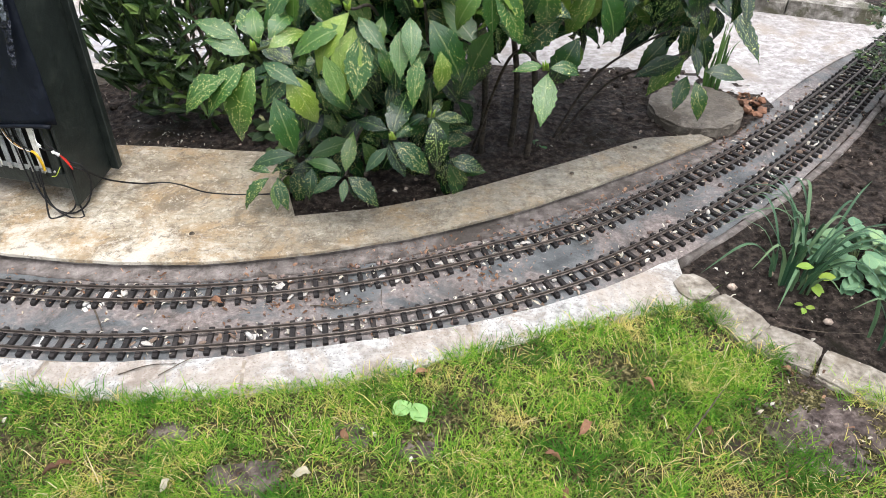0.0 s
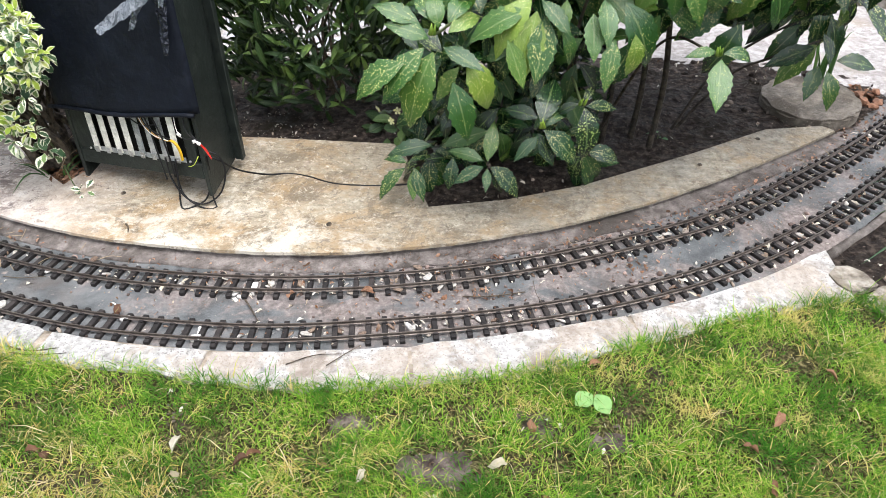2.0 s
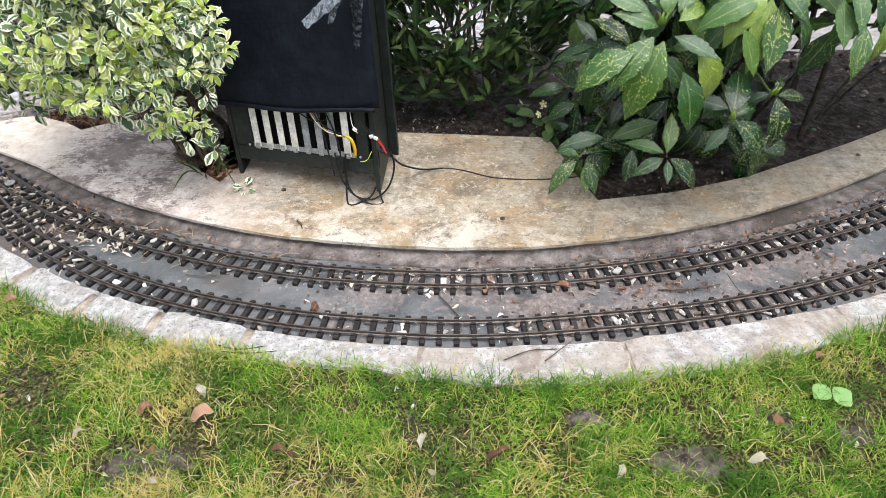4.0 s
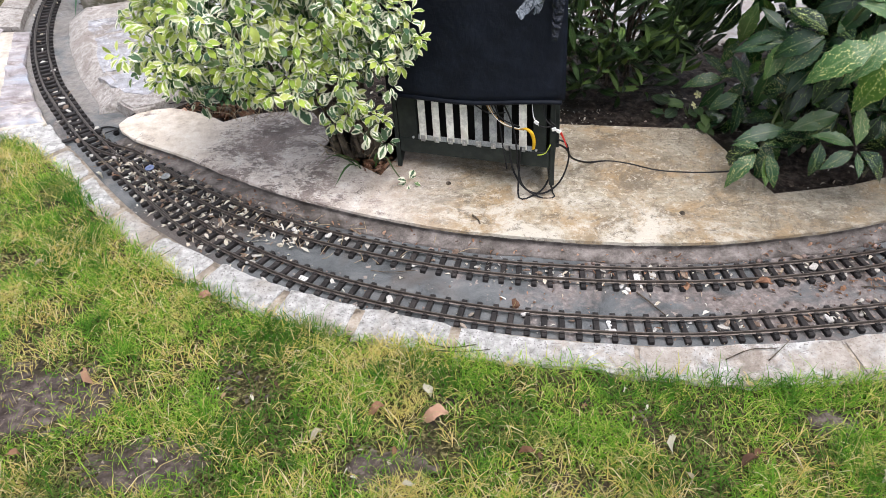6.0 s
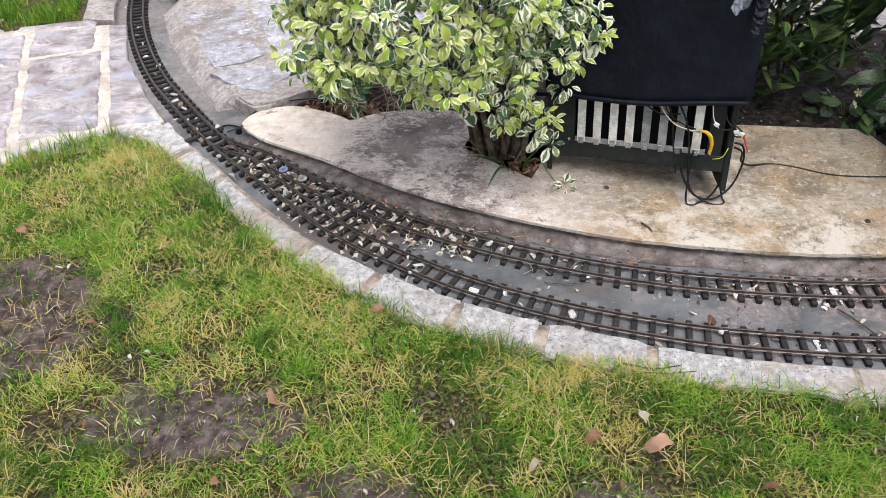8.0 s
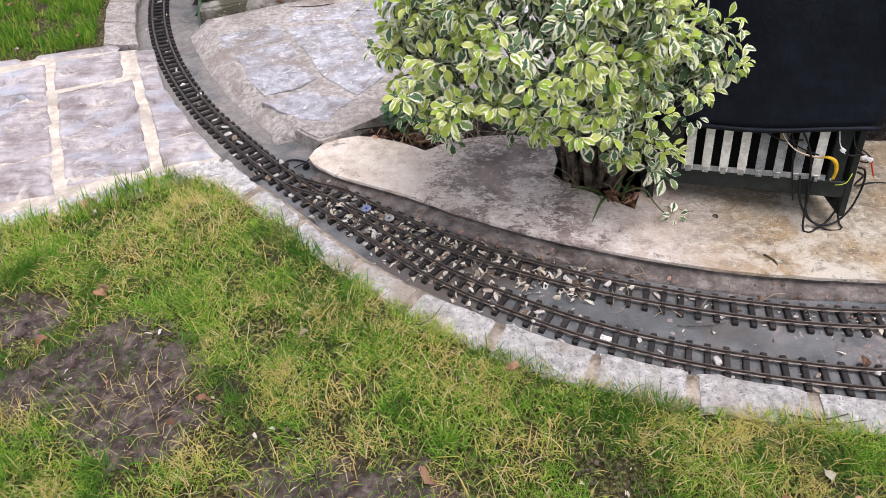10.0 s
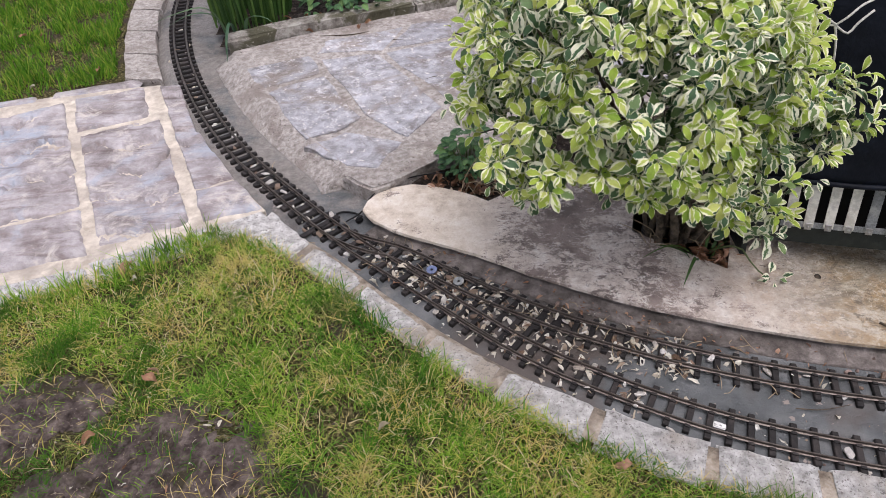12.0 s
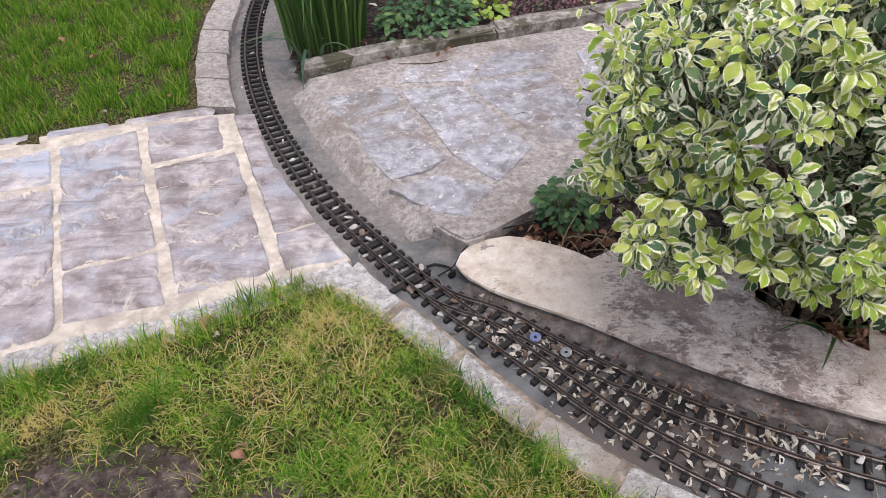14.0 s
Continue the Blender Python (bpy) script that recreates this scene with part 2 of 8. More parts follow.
M_FLAG = surface("worn_flagstone", 26, [(0.1, (0.21, 0.205, 0.21)), (0.45, (0.345, 0.345, 0.37)), (0.85, (0.50, 0.51, 0.55))], stain=(0.27, 0.235, 0.21),
                 stain_scale=6, stain_stops=(0.48, 0.74), rough=(0.35, 0.7), bump=0.008, bump_scale=40, speck=(0.64, 0.62, 0.60), speck_scale=40, speck_edge=0.74, vary=0.16)


def lichen(nt, tint=(0.72, 0.70, 0.67), wet=0.8):
    """White crusts of lichen and dark damp streaks, ragged, of their own shape."""
    b = nt.nodes["Principled BSDF"]
    col = b.inputs["Base Color"].links[0].from_socket
    p = place_of(nt)
    wide = ramp(nt, noise_of(nt, p, 2.6, 4, 0.6), [(0.35, (0, 0, 0)), (0.65, (1, 1, 1))])
    damp = ramp(nt, noise_of(nt, p, 8.0, 9, 0.8, 0.8), [(0.50, (0, 0, 0)), (0.72, (wet, wet, wet))])
    col = mix(nt, damp, col, (0.145, 0.125, 0.11))
    crust = ramp(nt, noise_of(nt, p, 21.0, 9, 0.82, 0.5), [(0.55, (0, 0, 0)), (0.75, (0.7, 0.7, 0.7))])
    col = mix(nt, mix(nt, 1.0, crust, wide, "MULTIPLY"), col, tint)
    nt.links.new(col, b.inputs["Base Color"])


lichen(M_FLAG.node_tree, (0.70, 0.70, 0.71), 0.6)
M_FLAGBASE = surface("patio_mortar", 60, [(0.12, (0.25, 0.22, 0.195)), (0.5, (0.42, 0.385, 0.355)), (0.85, (0.58, 0.55, 0.52))], stain=(0.29, 0.25, 0.22), stain_scale=6, stain_stops=(0.52, 0.82),
                     bump=0.008, bump_scale=80, speck=(0.13, 0.11, 0.095), speck_scale=85, speck_edge=0.82)
lichen(M_FLAGBASE.node_tree, (0.66, 0.62, 0.57), 0.3)
M_WORN = surface("worn_patio_floor", 34, [(0.12, (0.18, 0.165, 0.155)), (0.5, (0.31, 0.29, 0.28)), (0.85, (0.45, 0.435, 0.43))], stain=(0.27, 0.235, 0.20), stain_scale=3.5,
                 stain_stops=(0.48, 0.72), rough=(0.4, 0.75), bump=0.004, bump_scale=60, speck=(0.20, 0.175, 0.15), speck_scale=60, speck_edge=0.78)
lichen(M_WORN.node_tree, (0.66, 0.65, 0.67), 0.25)
M_PATH = surface("riven_paving", 14, [(0.12, (0.21, 0.185, 0.18)), (0.5, (0.35, 0.32, 0.325)), (0.85, (0.51, 0.485, 0.495))], stain=(0.36, 0.40, 0.47),
                 stain_scale=3.2, stain_stops=(0.56, 0.78), rough=(0.35, 0.75), bump=0.0, bump_scale=11, vary=0.14)
M_POINTING = surface("cream_pointing", 22, [(0.2, (0.44, 0.385, 0.315)), (0.8, (0.72, 0.66, 0.565))], stain=(0.40, 0.35, 0.30), stain_scale=6, stain_stops=(0.55, 0.85), bump=0.006, bump_scale=60)
M_WOOD = plain("dark_green_painted_wood", (0.0135, 0.0180, 0.0160), 0.5, 0.0, 30, 0.001, (0.028, 0.034, 0.029))
M_SHEET = plain("black_plastic_sheet", (0.0052, 0.0072, 0.0125), 0.55, 0.0, 8, 0.003, (0.0085, 0.0115, 0.019), 0.14)
# near-black that stands in for shade inside and under the cabinet
M_SHADE = plain("painted_shade", (0.006, 0.006, 0.006), 0.9)
M_STRIP = plain("dull_white_metal_strip", (0.76, 0.75, 0.68), 0.55, 0.0, 60, 0.0005, (0.45, 0.42, 0.36))
M_STRIP_G = plain("weathered_grey_strip", (0.26, 0.28, 0.28), 0.6, 0.0, 160, 0.002, (0.5, 0.5, 0.48))
M_BRACKET = plain("zinc_bracket", (0.5, 0.5, 0.5), 0.4, 0.9, 40)
M_RUBBER = plain("black_rubber", (0.006, 0.006, 0.0065), 0.6, 0.0, 60, 0.0)
M_RED = plain("red_insulation", (0.55, 0.03, 0.02), 0.4)
M_YELLOW = plain("yellow_plastic", (0.60, 0.36, 0.015), 0.4)
M_LIME = plain("green_yellow_insulation", (0.45, 0.55, 0.06), 0.4)
M_TANWIRE = plain("tan_insulation", (0.45, 0.27, 0.08), 0.45)
M_WHITE = plain("white_plastic", (0.78, 0.78, 0.76), 0.4, 0, 50, 0, (0.4, 0.38, 0.35))
M_SLEEPER = plain("sooty_sleeper_plastic", (0.0150, 0.0132, 0.0130), 0.65, 0.0, 90, 0.0008, (0.045, 0.037, 0.034))
M_RAIL = plain("oxidised_brass_rail", (0.135, 0.115, 0.10), 0.36, 0.6, 120, 0.0003, (0.06, 0.046, 0.038))
M_BARK = surface("bark", 60, [(0.3, (0.035, 0.028, 0.02)), (0.7, (0.13, 0.10, 0.07))], bump=0.003, bump_scale=140)
# the bark again, its colour darkened for stems in the laurel's shade
M_SHADEBARK = surface("shaded_bark", 60, [(0.3, (0.016, 0.013, 0.009)), (0.7, (0.055, 0.044, 0.032))], bump=0.002, bump_scale=140)
M_STALK = plain("dry_stalk", (0.36, 0.28, 0.18), 0.7, 0, 60)
M_GRAVEL = surface("reddish_grit", 50, [(0.3, (0.08, 0.055, 0.046)), (0.7, (0.24, 0.175, 0.15))], bump=0.001, vary=0.6)
M_TWIG = plain("green_stem", (0.10, 0.13, 0.05), 0.55, 0, 60)
M_BRICK = plain("broken_terracotta", (0.22, 0.11, 0.065), 0.8, 0, 40, 0.002, (0.08, 0.05, 0.04))
M_BLUE = plain("dull_blue_plastic", (0.15, 0.19, 0.33), 0.4, 0, 300, 0, (0.42, 0.42, 0.45))
M_TAPE = plain("crinkled_clear_film", (0.075, 0.092, 0.11), 0.12, 0.35, 20, 0.006, None, 0.9)
M_FILM = plain("dark_creased_film", (0.012, 0.015, 0.024), 0.2, 0.2, 20, 0.006)
M_AUCUBA = leafy("speckled_laurel_leaf", [(0.0, (0.005, 0.026, 0.007)), (0.5, (0.013, 0.052, 0.013)), (0.85, (0.030, 0.085, 0.018)), (1.0, (0.07, 0.14, 0.024))], spots=(0.64, 0.68, 0.20), gloss=0.18, glow=0.10, vein=0.06)
M_AUCUBA_YOUNG = leafy("young_laurel_leaf", [(0.0, (0.014, 0.060, 0.012)), (0.5, (0.040, 0.115, 0.018)), (0.8, (0.085, 0.17, 0.022)), (1.0, (0.20, 0.30, 0.04))], spots=(0.70, 0.72, 0.22), gloss=0.22, glow=0.14, vein=0.06)
M_DARKLEAF = leafy("dark_glossy_leaf", [(0.0, (0.007, 0.024, 0.005)), (0.6, (0.026, 0.066, 0.014)), (1.0, (0.13, 0.21, 0.045))], gloss=0.38, glow=0.14, vein=0.05)
M_EUON = leafy("cream_edged_leaf", [(0.0, (0.055, 0.125, 0.062)), (0.5, (0.11, 0.205, 0.088)), (1.0, (0.24, 0.35, 0.12))], margin=(0.88, 0.89, 0.68), gloss=0.26, glow=0.20, vein=0.0, edge=(0.42, 0.62))
M_EUON_TIP = leafy("lime_young_leaf", [(0.0, (0.26, 0.43, 0.04)), (0.6, (0.46, 0.60, 0.075)), (1.0, (0.68, 0.74, 0.20))], margin=(0.87, 0.88, 0.62), gloss=0.32, glow=0.24, vein=0.04, edge=(0.46, 0.74))
M_STRAP = leafy("daffodil_leaf", [(0.0, (0.035, 0.10, 0.05)), (0.6, (0.07, 0.16, 0.08)), (1.0, (0.17, 0.27, 0.13))], gloss=0.4, glow=0.25, vein=0.05)
M_IRIS = leafy("iris_leaf", [(0.0, (0.03, 0.085, 0.018)), (0.6, (0.06, 0.145, 0.03)), (1.0, (0.13, 0.24, 0.05))], gloss=0.4, glow=0.25, vein=0.05)
M_GEUM = leafy("bluegreen_leaf", [(0.0, (0.028, 0.092, 0.034)), (0.7, (0.068, 0.18, 0.058)), (1.0, (0.16, 0.29, 0.085))], gloss=0.5, glow=0.2)
M_SEDUM = leafy("glaucous_leaf", [(0.0, (0.11, 0.24, 0.13)), (0.7, (0.19, 0.35, 0.19)), (1.0, (0.30, 0.45, 0.20))], gloss=0.5, glow=0.2)
M_LIMELEAF = leafy("lime_leaf", [(0.0, (0.22, 0.38, 0.05)), (1.0, (0.40, 0.55, 0.08))], gloss=0.45, glow=0.3)
M_PURPLE = leafy("purple_leaf", [(0.0, (0.08, 0.02, 0.04)), (0.6, (0.20, 0.06, 0.11)), (1.0, (0.10, 0.14, 0.05))], gloss=0.5, glow=0.2)
M_DEAD = leafy("dead_leaf", [(0.0, (0.12, 0.055, 0.03)), (0.45, (0.28, 0.135, 0.07)), (0.75, (0.46, 0.24, 0.14)), (1.0, (0.62, 0.38, 0.26))], gloss=0.7, glow=0.15, bump=0.004)
M_PALEDEAD = leafy("bleached_leaf", [(0.0, (0.50, 0.42, 0.28)), (0.5, (0.66, 0.60, 0.44)), (1.0, (0.72, 0.70, 0.58))], gloss=0.65, glow=0.2, bump=0.004)
M_FLAKE = leafy("litter_flake", [(0.0, (0.14, 0.08, 0.05)), (0.16, (0.30, 0.20, 0.14)), (0.26, (0.60, 0.52, 0.40)), (0.75, (0.72, 0.68, 0.58)), (1.0, (0.78, 0.76, 0.70))], gloss=0.7, glow=0.1)
M_CHIP = leafy("pale_mulch_chip", [(0.0, (0.16, 0.10, 0.07)), (0.3, (0.36, 0.27, 0.20)), (0.5, (0.62, 0.57, 0.50)), (1.0, (0.82, 0.80, 0.77))], gloss=0.7, glow=0.05, vein=0.0, bump=0.004)
M_GRASS = leafy("grass_blade", [(0.0, (0.06, 0.20, 0.012)), (0.25, (0.22, 0.46, 0.04)), (0.62, (0.36, 0.62, 0.068)), (0.87, (0.57, 0.71, 0.14)), (0.95, (0.84, 0.70, 0.28)), (1.0, (0.86, 0.68, 0.40))], gloss=0.5, glow=0.45, vein=0.0, spec=0.18,
                drift=(((0.90, 0.70, 0.30), 6.0, 0.60, 0.76), ((0.030, 0.15, 0.013), 5.0, 0.50, 0.64)))
M_TUFT = leafy("tuft_blade", [(0.0, (0.08, 0.27, 0.018)), (0.5, (0.20, 0.49, 0.045)), (0.85, (0.36, 0.62, 0.08)), (1.0, (0.62, 0.70, 0.19))], gloss=0.5, glow=0.44, vein=0.0, spec=0.2,
               drift=(((0.030, 0.16, 0.014), 5.0, 0.46, 0.62),))
M_GRASS_FAR = leafy("deep_green_blade", [(0.0, (0.06, 0.18, 0.015)), (0.4, (0.13, 0.33, 0.025)), (0.75, (0.26, 0.46, 0.04)), (1.0, (0.46, 0.50, 0.10))], gloss=0.5, glow=0.4, vein=0.0, spec=0.2)
M_GRASS_Y = leafy("yellowing_grass_blade", [(0.0, (0.50, 0.52, 0.09)), (0.25, (0.80, 0.65, 0.19)), (0.65, (0.88, 0.71, 0.32)), (1.0, (0.90, 0.79, 0.54))], gloss=0.6, glow=0.45, vein=0.0, spec=0.15)
M_PETAL = leafy("primrose_petal", [(0.0, (0.75, 0.72, 0.30)), (1.0, (0.80, 0.78, 0.45))], gloss=0.6, glow=0.3)


def rive(m, ridge=0.014):
    """Riven slate-like relief with painted ledge shade and rusty lines across the stone, with smears of the cream
    pointing.
    """
    nt = m.node_tree
    b = nt.nodes["Principled BSDF"]
    p = place_of(nt)
    mp = nt.nodes.new("ShaderNodeMapping")
    mp.inputs["Rotation"].default_value = (0, 0, radians(-22))
    mp.inputs["Scale"].default_value = (2.0, 11.0, 1.0)
    nt.links.new(p, mp.inputs["Vector"])
    n1 = noise_of(nt, mp.outputs[0], 1.3, 8, 0.66, 0.7)
    h = maths(nt, "ADD", maths(nt, "MULTIPLY", n1, 0.6), maths(nt, "MULTIPLY", noise_of(nt, p, 40.0, 7, 0.72), 0.35))
    old = b.inputs["Base Color"].links[0].from_socket
    # low parts of the relief darkened in colour, as shade below the ledges
    ledge_shade = ramp(nt, n1, [(0.25, (0.68, 0.62, 0.60)), (0.42, (1.0, 1.0, 1.0)), (0.8, (1.12, 1.12, 1.13))])
    old = mix(nt, 1.0, old, ledge_shade, "MULTIPLY")
    # brown lines, partly stain, partly painted shade to strengthen the ledges
    rust = ramp(nt, noise_of(nt, mp.outputs[0], 2.6, 9, 0.75, 0.5), [(0.57, (0, 0, 0)), (0.76, (0.5, 0.5, 0.5))])
    old = mix(nt, rust, old, (0.235, 0.185, 0.165))
    smear = ramp(nt, noise_of(nt, p, 10.0, 9, 0.78, 0.6), [(0.56, (0, 0, 0)), (0.80, (0.75, 0.75, 0.75))])
    old = mix(nt, smear, old, (0.62, 0.575, 0.52))
    nt.links.new(old, b.inputs["Base Color"])
    bp = node(nt, "ShaderNodeBump", Strength=1.0, Distance=ridge)
    nt.links.new(h, bp.inputs["Height"])
    nt.links.new(bp.outputs[0], b.inputs["Normal"])


rive(M_PATH)


# ---- geometry helpers ----
def link(name, verts, faces, material, parent=None, label="", uvs=None, smooth=True):
    me = bpy.data.meshes.new(name)
    me.from_pydata([tuple(v) for v in verts], [], [tuple(f) for f in faces])
    if uvs is not None:
        layer = me.uv_layers.new(name="UVMap")
        idx = np.empty(len(me.loops), dtype=np.int32)
        me.loops.foreach_get("vertex_index", idx)
        layer.data.foreach_set("uv", np.asarray(uvs, dtype=np.float32)[idx].ravel())
    if smooth:
        me.polygons.foreach_set("use_smooth", np.ones(len(me.polygons), dtype=bool))
    me.materials.append(material)
    me.update()
    ob = new(name, me)
    ob.parent = parent
    if label:
        ob["label"] = label
    return ob


def part(name, bm, material, parent=None, label="", smooth=False):
    me = bpy.data.meshes.new(name)
    bmesh.ops.recalc_face_normals(bm, faces=bm.faces[:])
    bm.to_mesh(me)
    bm.free()
    if smooth:
        me.polygons.foreach_set("use_smooth", np.ones(len(me.polygons), dtype=bool))
    me.materials.append(material)
    ob = new(name, me)
    ob.parent = parent
    if label:
        ob["label"] = label
    return ob


def empty(name, label, category, group="", kind="", at=(0, 0, 0)):
    ob = new(name)
    ob.location = at
    ob.empty_display_size = 0.05
    return tagged(ob, label, category, group, kind)


def box_bm(x0, x1, y0, y1, z0, z1, bevel=0.0, segments=1, bm=None):
    bm = bm or bmesh.new()
    vs = bmesh.ops.create_cube(bm, size=1.0)["verts"]
    for v in vs:
        v.co = Vector(((x0 + x1) / 2 + v.co.x * (x1 - x0), (y0 + y1) / 2 + v.co.y * (y1 - y0), (z0 + z1) / 2 + v.co.z * (z1 - z0)))
    if bevel:
        edges = {e for v in vs for e in v.link_edges}
        bmesh.ops.bevel(bm, geom=list(edges), offset=bevel, segments=segments, affect="EDGES")
    return bm


def prism_bm(outline, z0, z1, bevel=0.0, segments=2, jitter=0.0, seed=0):
    """A slab with the given outline, its upper edge rounded."""
    rnd = random.Random(seed)
    bm = bmesh.new()
    area = sum(a[0] * b[1] - b[0] * a[1] for a, b in zip(outline, outline[1:] + outline[:1]))
    if area < 0:
        outline = outline[::-1]
    low = [bm.verts.new((x, y, z0)) for x, y in outline]
    top = [bm.verts.new((x + rnd.uniform(-jitter, jitter), y + rnd.uniform(-jitter, jitter), z1 + rnd.uniform(-jitter, jitter) * 0.3)) for x, y in outline]
    n = len(outline)
    f = bm.faces.new(top)
    for i in range(n):
        bm.faces.new((low[i], low[(i + 1) % n], top[(i + 1) % n], top[i]))
    if bevel:
        bmesh.ops.bevel(bm, geom=list(f.edges), offset=bevel, segments=segments, affect="EDGES", clamp_overlap=True)
    bmesh.ops.triangulate(bm, faces=[f for f in bm.faces if len(f.verts) > 4])
    return bm


def spline(points, step=0.03):
    """A smooth line through the points, resampled at even steps: an array of places."""
    p = [Vector((*q, 0.0)) if len(q) == 2 else Vector(q) for q in points]
    p = [2 * p[0] - p[1]] + p + [2 * p[-1] - p[-2]]
    out = []
    for a, b, c, d in zip(p, p[1:], p[2:], p[3:]):
        for k in range(16):
            t = k / 16
            out.append(0.5 * (2 * b + (c - a) * t + (2 * a - 5 * b + 4 * c - d) * t * t + (3 * b - a - 3 * c + d) * t ** 3))
    out.append(p[-2])
    q = np.array([tuple(v) for v in out])
    s = np.r_[0, np.cumsum(np.linalg.norm(np.diff(q, axis=0), axis=1))]
    u = np.linspace(0, s[-1], max(2, int(round(s[-1] / step)) + 1))
    return np.stack([np.interp(u, s, q[:, k]) for k in range(3)], axis=1)


def across(line):
    """The unit vector to the left of the line's way, in plan, at every place of it."""
    d = np.gradient(line, axis=0)[:, :2]
    d /= np.linalg.norm(d, axis=1)[:, None] + 1e-9
    return np.stack([-d[:, 1], d[:, 0], np.zeros(len(d))], axis=1)


def sweep(line, profile):
    """Verts and faces of a closed profile (across, up) carried along a line."""
    n, k = across(line), len(profile)
    verts = [line[i] + n[i] * a + np.array((0, 0, b)) for i in range(len(line)) for a, b in profile]
    faces = [(i * k + j, i * k + (j + 1) % k, (i + 1) * k + (j + 1) % k, (i + 1) * k + j) for i in range(len(line) - 1) for j in range(k)]
    faces += [tuple(range(k))[::-1], tuple((len(line) - 1) * k + j for j in range(k))]
    return verts, faces


def tube(line, r0, r1=None, sides=6):
    """Verts and faces of a round, tapering tube along a line in space."""
    line = np.asarray(line, dtype=float)
    r1 = r0 if r1 is None else r1
    d = np.gradient(line, axis=0)
    d /= np.linalg.norm(d, axis=1)[:, None] + 1e-9
    verts, faces = [], []
    for i, (p, t) in enumerate(zip(line, d)):
        a = np.cross(t, (0.31, 0.17, 0.93))
        a /= np.linalg.norm(a) + 1e-9
        b = np.cross(t, a)
        r = r0 + (r1 - r0) * i / max(1, len(line) - 1)
        for k in range(sides):
            w = 2 * math.pi * k / sides
            verts.append(p + r * (a * math.cos(w) + b * math.sin(w)))
    for i in range(len(line) - 1):
        for k in range(sides):
            faces.append((i * sides + k, i * sides + (k + 1) % sides, (i + 1) * sides + (k + 1) % sides, (i + 1) * sides + k))
    faces += [tuple(range(sides))[::-1], tuple((len(line) - 1) * sides + k for k in range(sides))]
    return verts, faces


def inside(poly, x, y):
    """Which of the places lie inside the outline."""
    hit = np.zeros(x.shape, dtype=bool)
    for (x0, y0), (x1, y1) in zip(poly, poly[1:] + poly[:1]):
        cross = (y0 > y) != (y1 > y)
        hit ^= cross & (x < (x1 - x0) * (y - y0) / (y1 - y0 + 1e-12) + x0)
    return hit


def soft(x, y, scale, seed=0):
    """Smooth noise from -1 to 1 at every place."""
    return np.array([noise.noise((a * scale + seed * 7.3, b * scale - seed * 3.1, seed * 1.7)) for a, b in zip(x.ravel(), y.ravel())]).reshape(x.shape)


def leaf_shape(width=0.4, rows=6, fold=0.25, droop=0.25, teeth=0.0, base=0.8, stalk=0.06, twist=0.0, seed=0, sharp=0.8):
    """A leaf one metre long along y: verts, faces, uvs. base under 1 sets the widest place nearer the stalk."""
    rnd = random.Random(seed)
    verts, uvs, faces = [], [], []
    for i in range(rows + 1):
        u = i / rows
        w = width / 2 * max(0.0, math.sin(math.pi * u ** base)) ** sharp
        if i == 0:
            w = stalk / 2 * 0.4
        if teeth and u > 0.3 and i < rows:
            w *= 1 + teeth * (1 if i % 2 else -1)
        y, z = u * math.cos(droop * u), -math.sin(droop * u) * u
        tw = twist * u
        for k, s in enumerate((-1, 0, 1)):
            lift = fold * w * abs(s) + rnd.uniform(-1, 1) * 0.012 * abs(s)
            a, b = s * w, lift
            verts.append((a * math.cos(tw) - b * math.sin(tw), y, z + a * math.sin(tw) + b * math.cos(tw)))
            uvs.append((0.5 + 0.5 * s, u))
    for i in range(rows):
        for k in range(2):
            a = i * 3 + k
            faces.append((a, a + 1, a + 4, a + 3))
    return np.array(verts), faces, np.array(uvs)


def crumple(shape, amount, seed):
    v, f, u = shape
    w = np.array([[noise.noise((q[0] * 4 + seed, q[1] * 4, c * 5.0)) for c in range(3)] for q in v])
    return v + w * amount, f, u


def aim(at, way, up, length, width=1.0):
    """The pose of a leaf at a place, pointing along way, its face towards up."""
    y = Vector(way).normalized()
    z = Vector(up) - Vector(up).dot(y) * y
    if z.length < 1e-4:
        z = Vector((0.3, 0.8, 0.5)) - Vector((0.3, 0.8, 0.5)).dot(y) * y
    z.normalize()
    x = y.cross(z)
    m = Matrix((x, y, z)).transposed().to_4x4() @ Matrix.Diagonal((length * width, length, length, 1))
    m.translation = Vector(at)
    return m


def crowd(name, shapes, poses, material, parent=None, label=""):
    """Many leaves joined into one mesh of kind stuff."""
    verts, faces, uvs, base = [], [], [], 0
    for i, m in enumerate(poses):
        v, f, u = shapes[i % len(shapes)]
        a = np.array(m)
        verts.append(v @ a[:3, :3].T + a[:3, 3])
        uvs.append(u)
        faces += [tuple(j + base for j in q) for q in f]
        base += len(v)
    ob = link(name, np.concatenate(verts), faces, material, parent, label, np.concatenate(uvs))
    ob["kind"] = "stuff"
    return ob


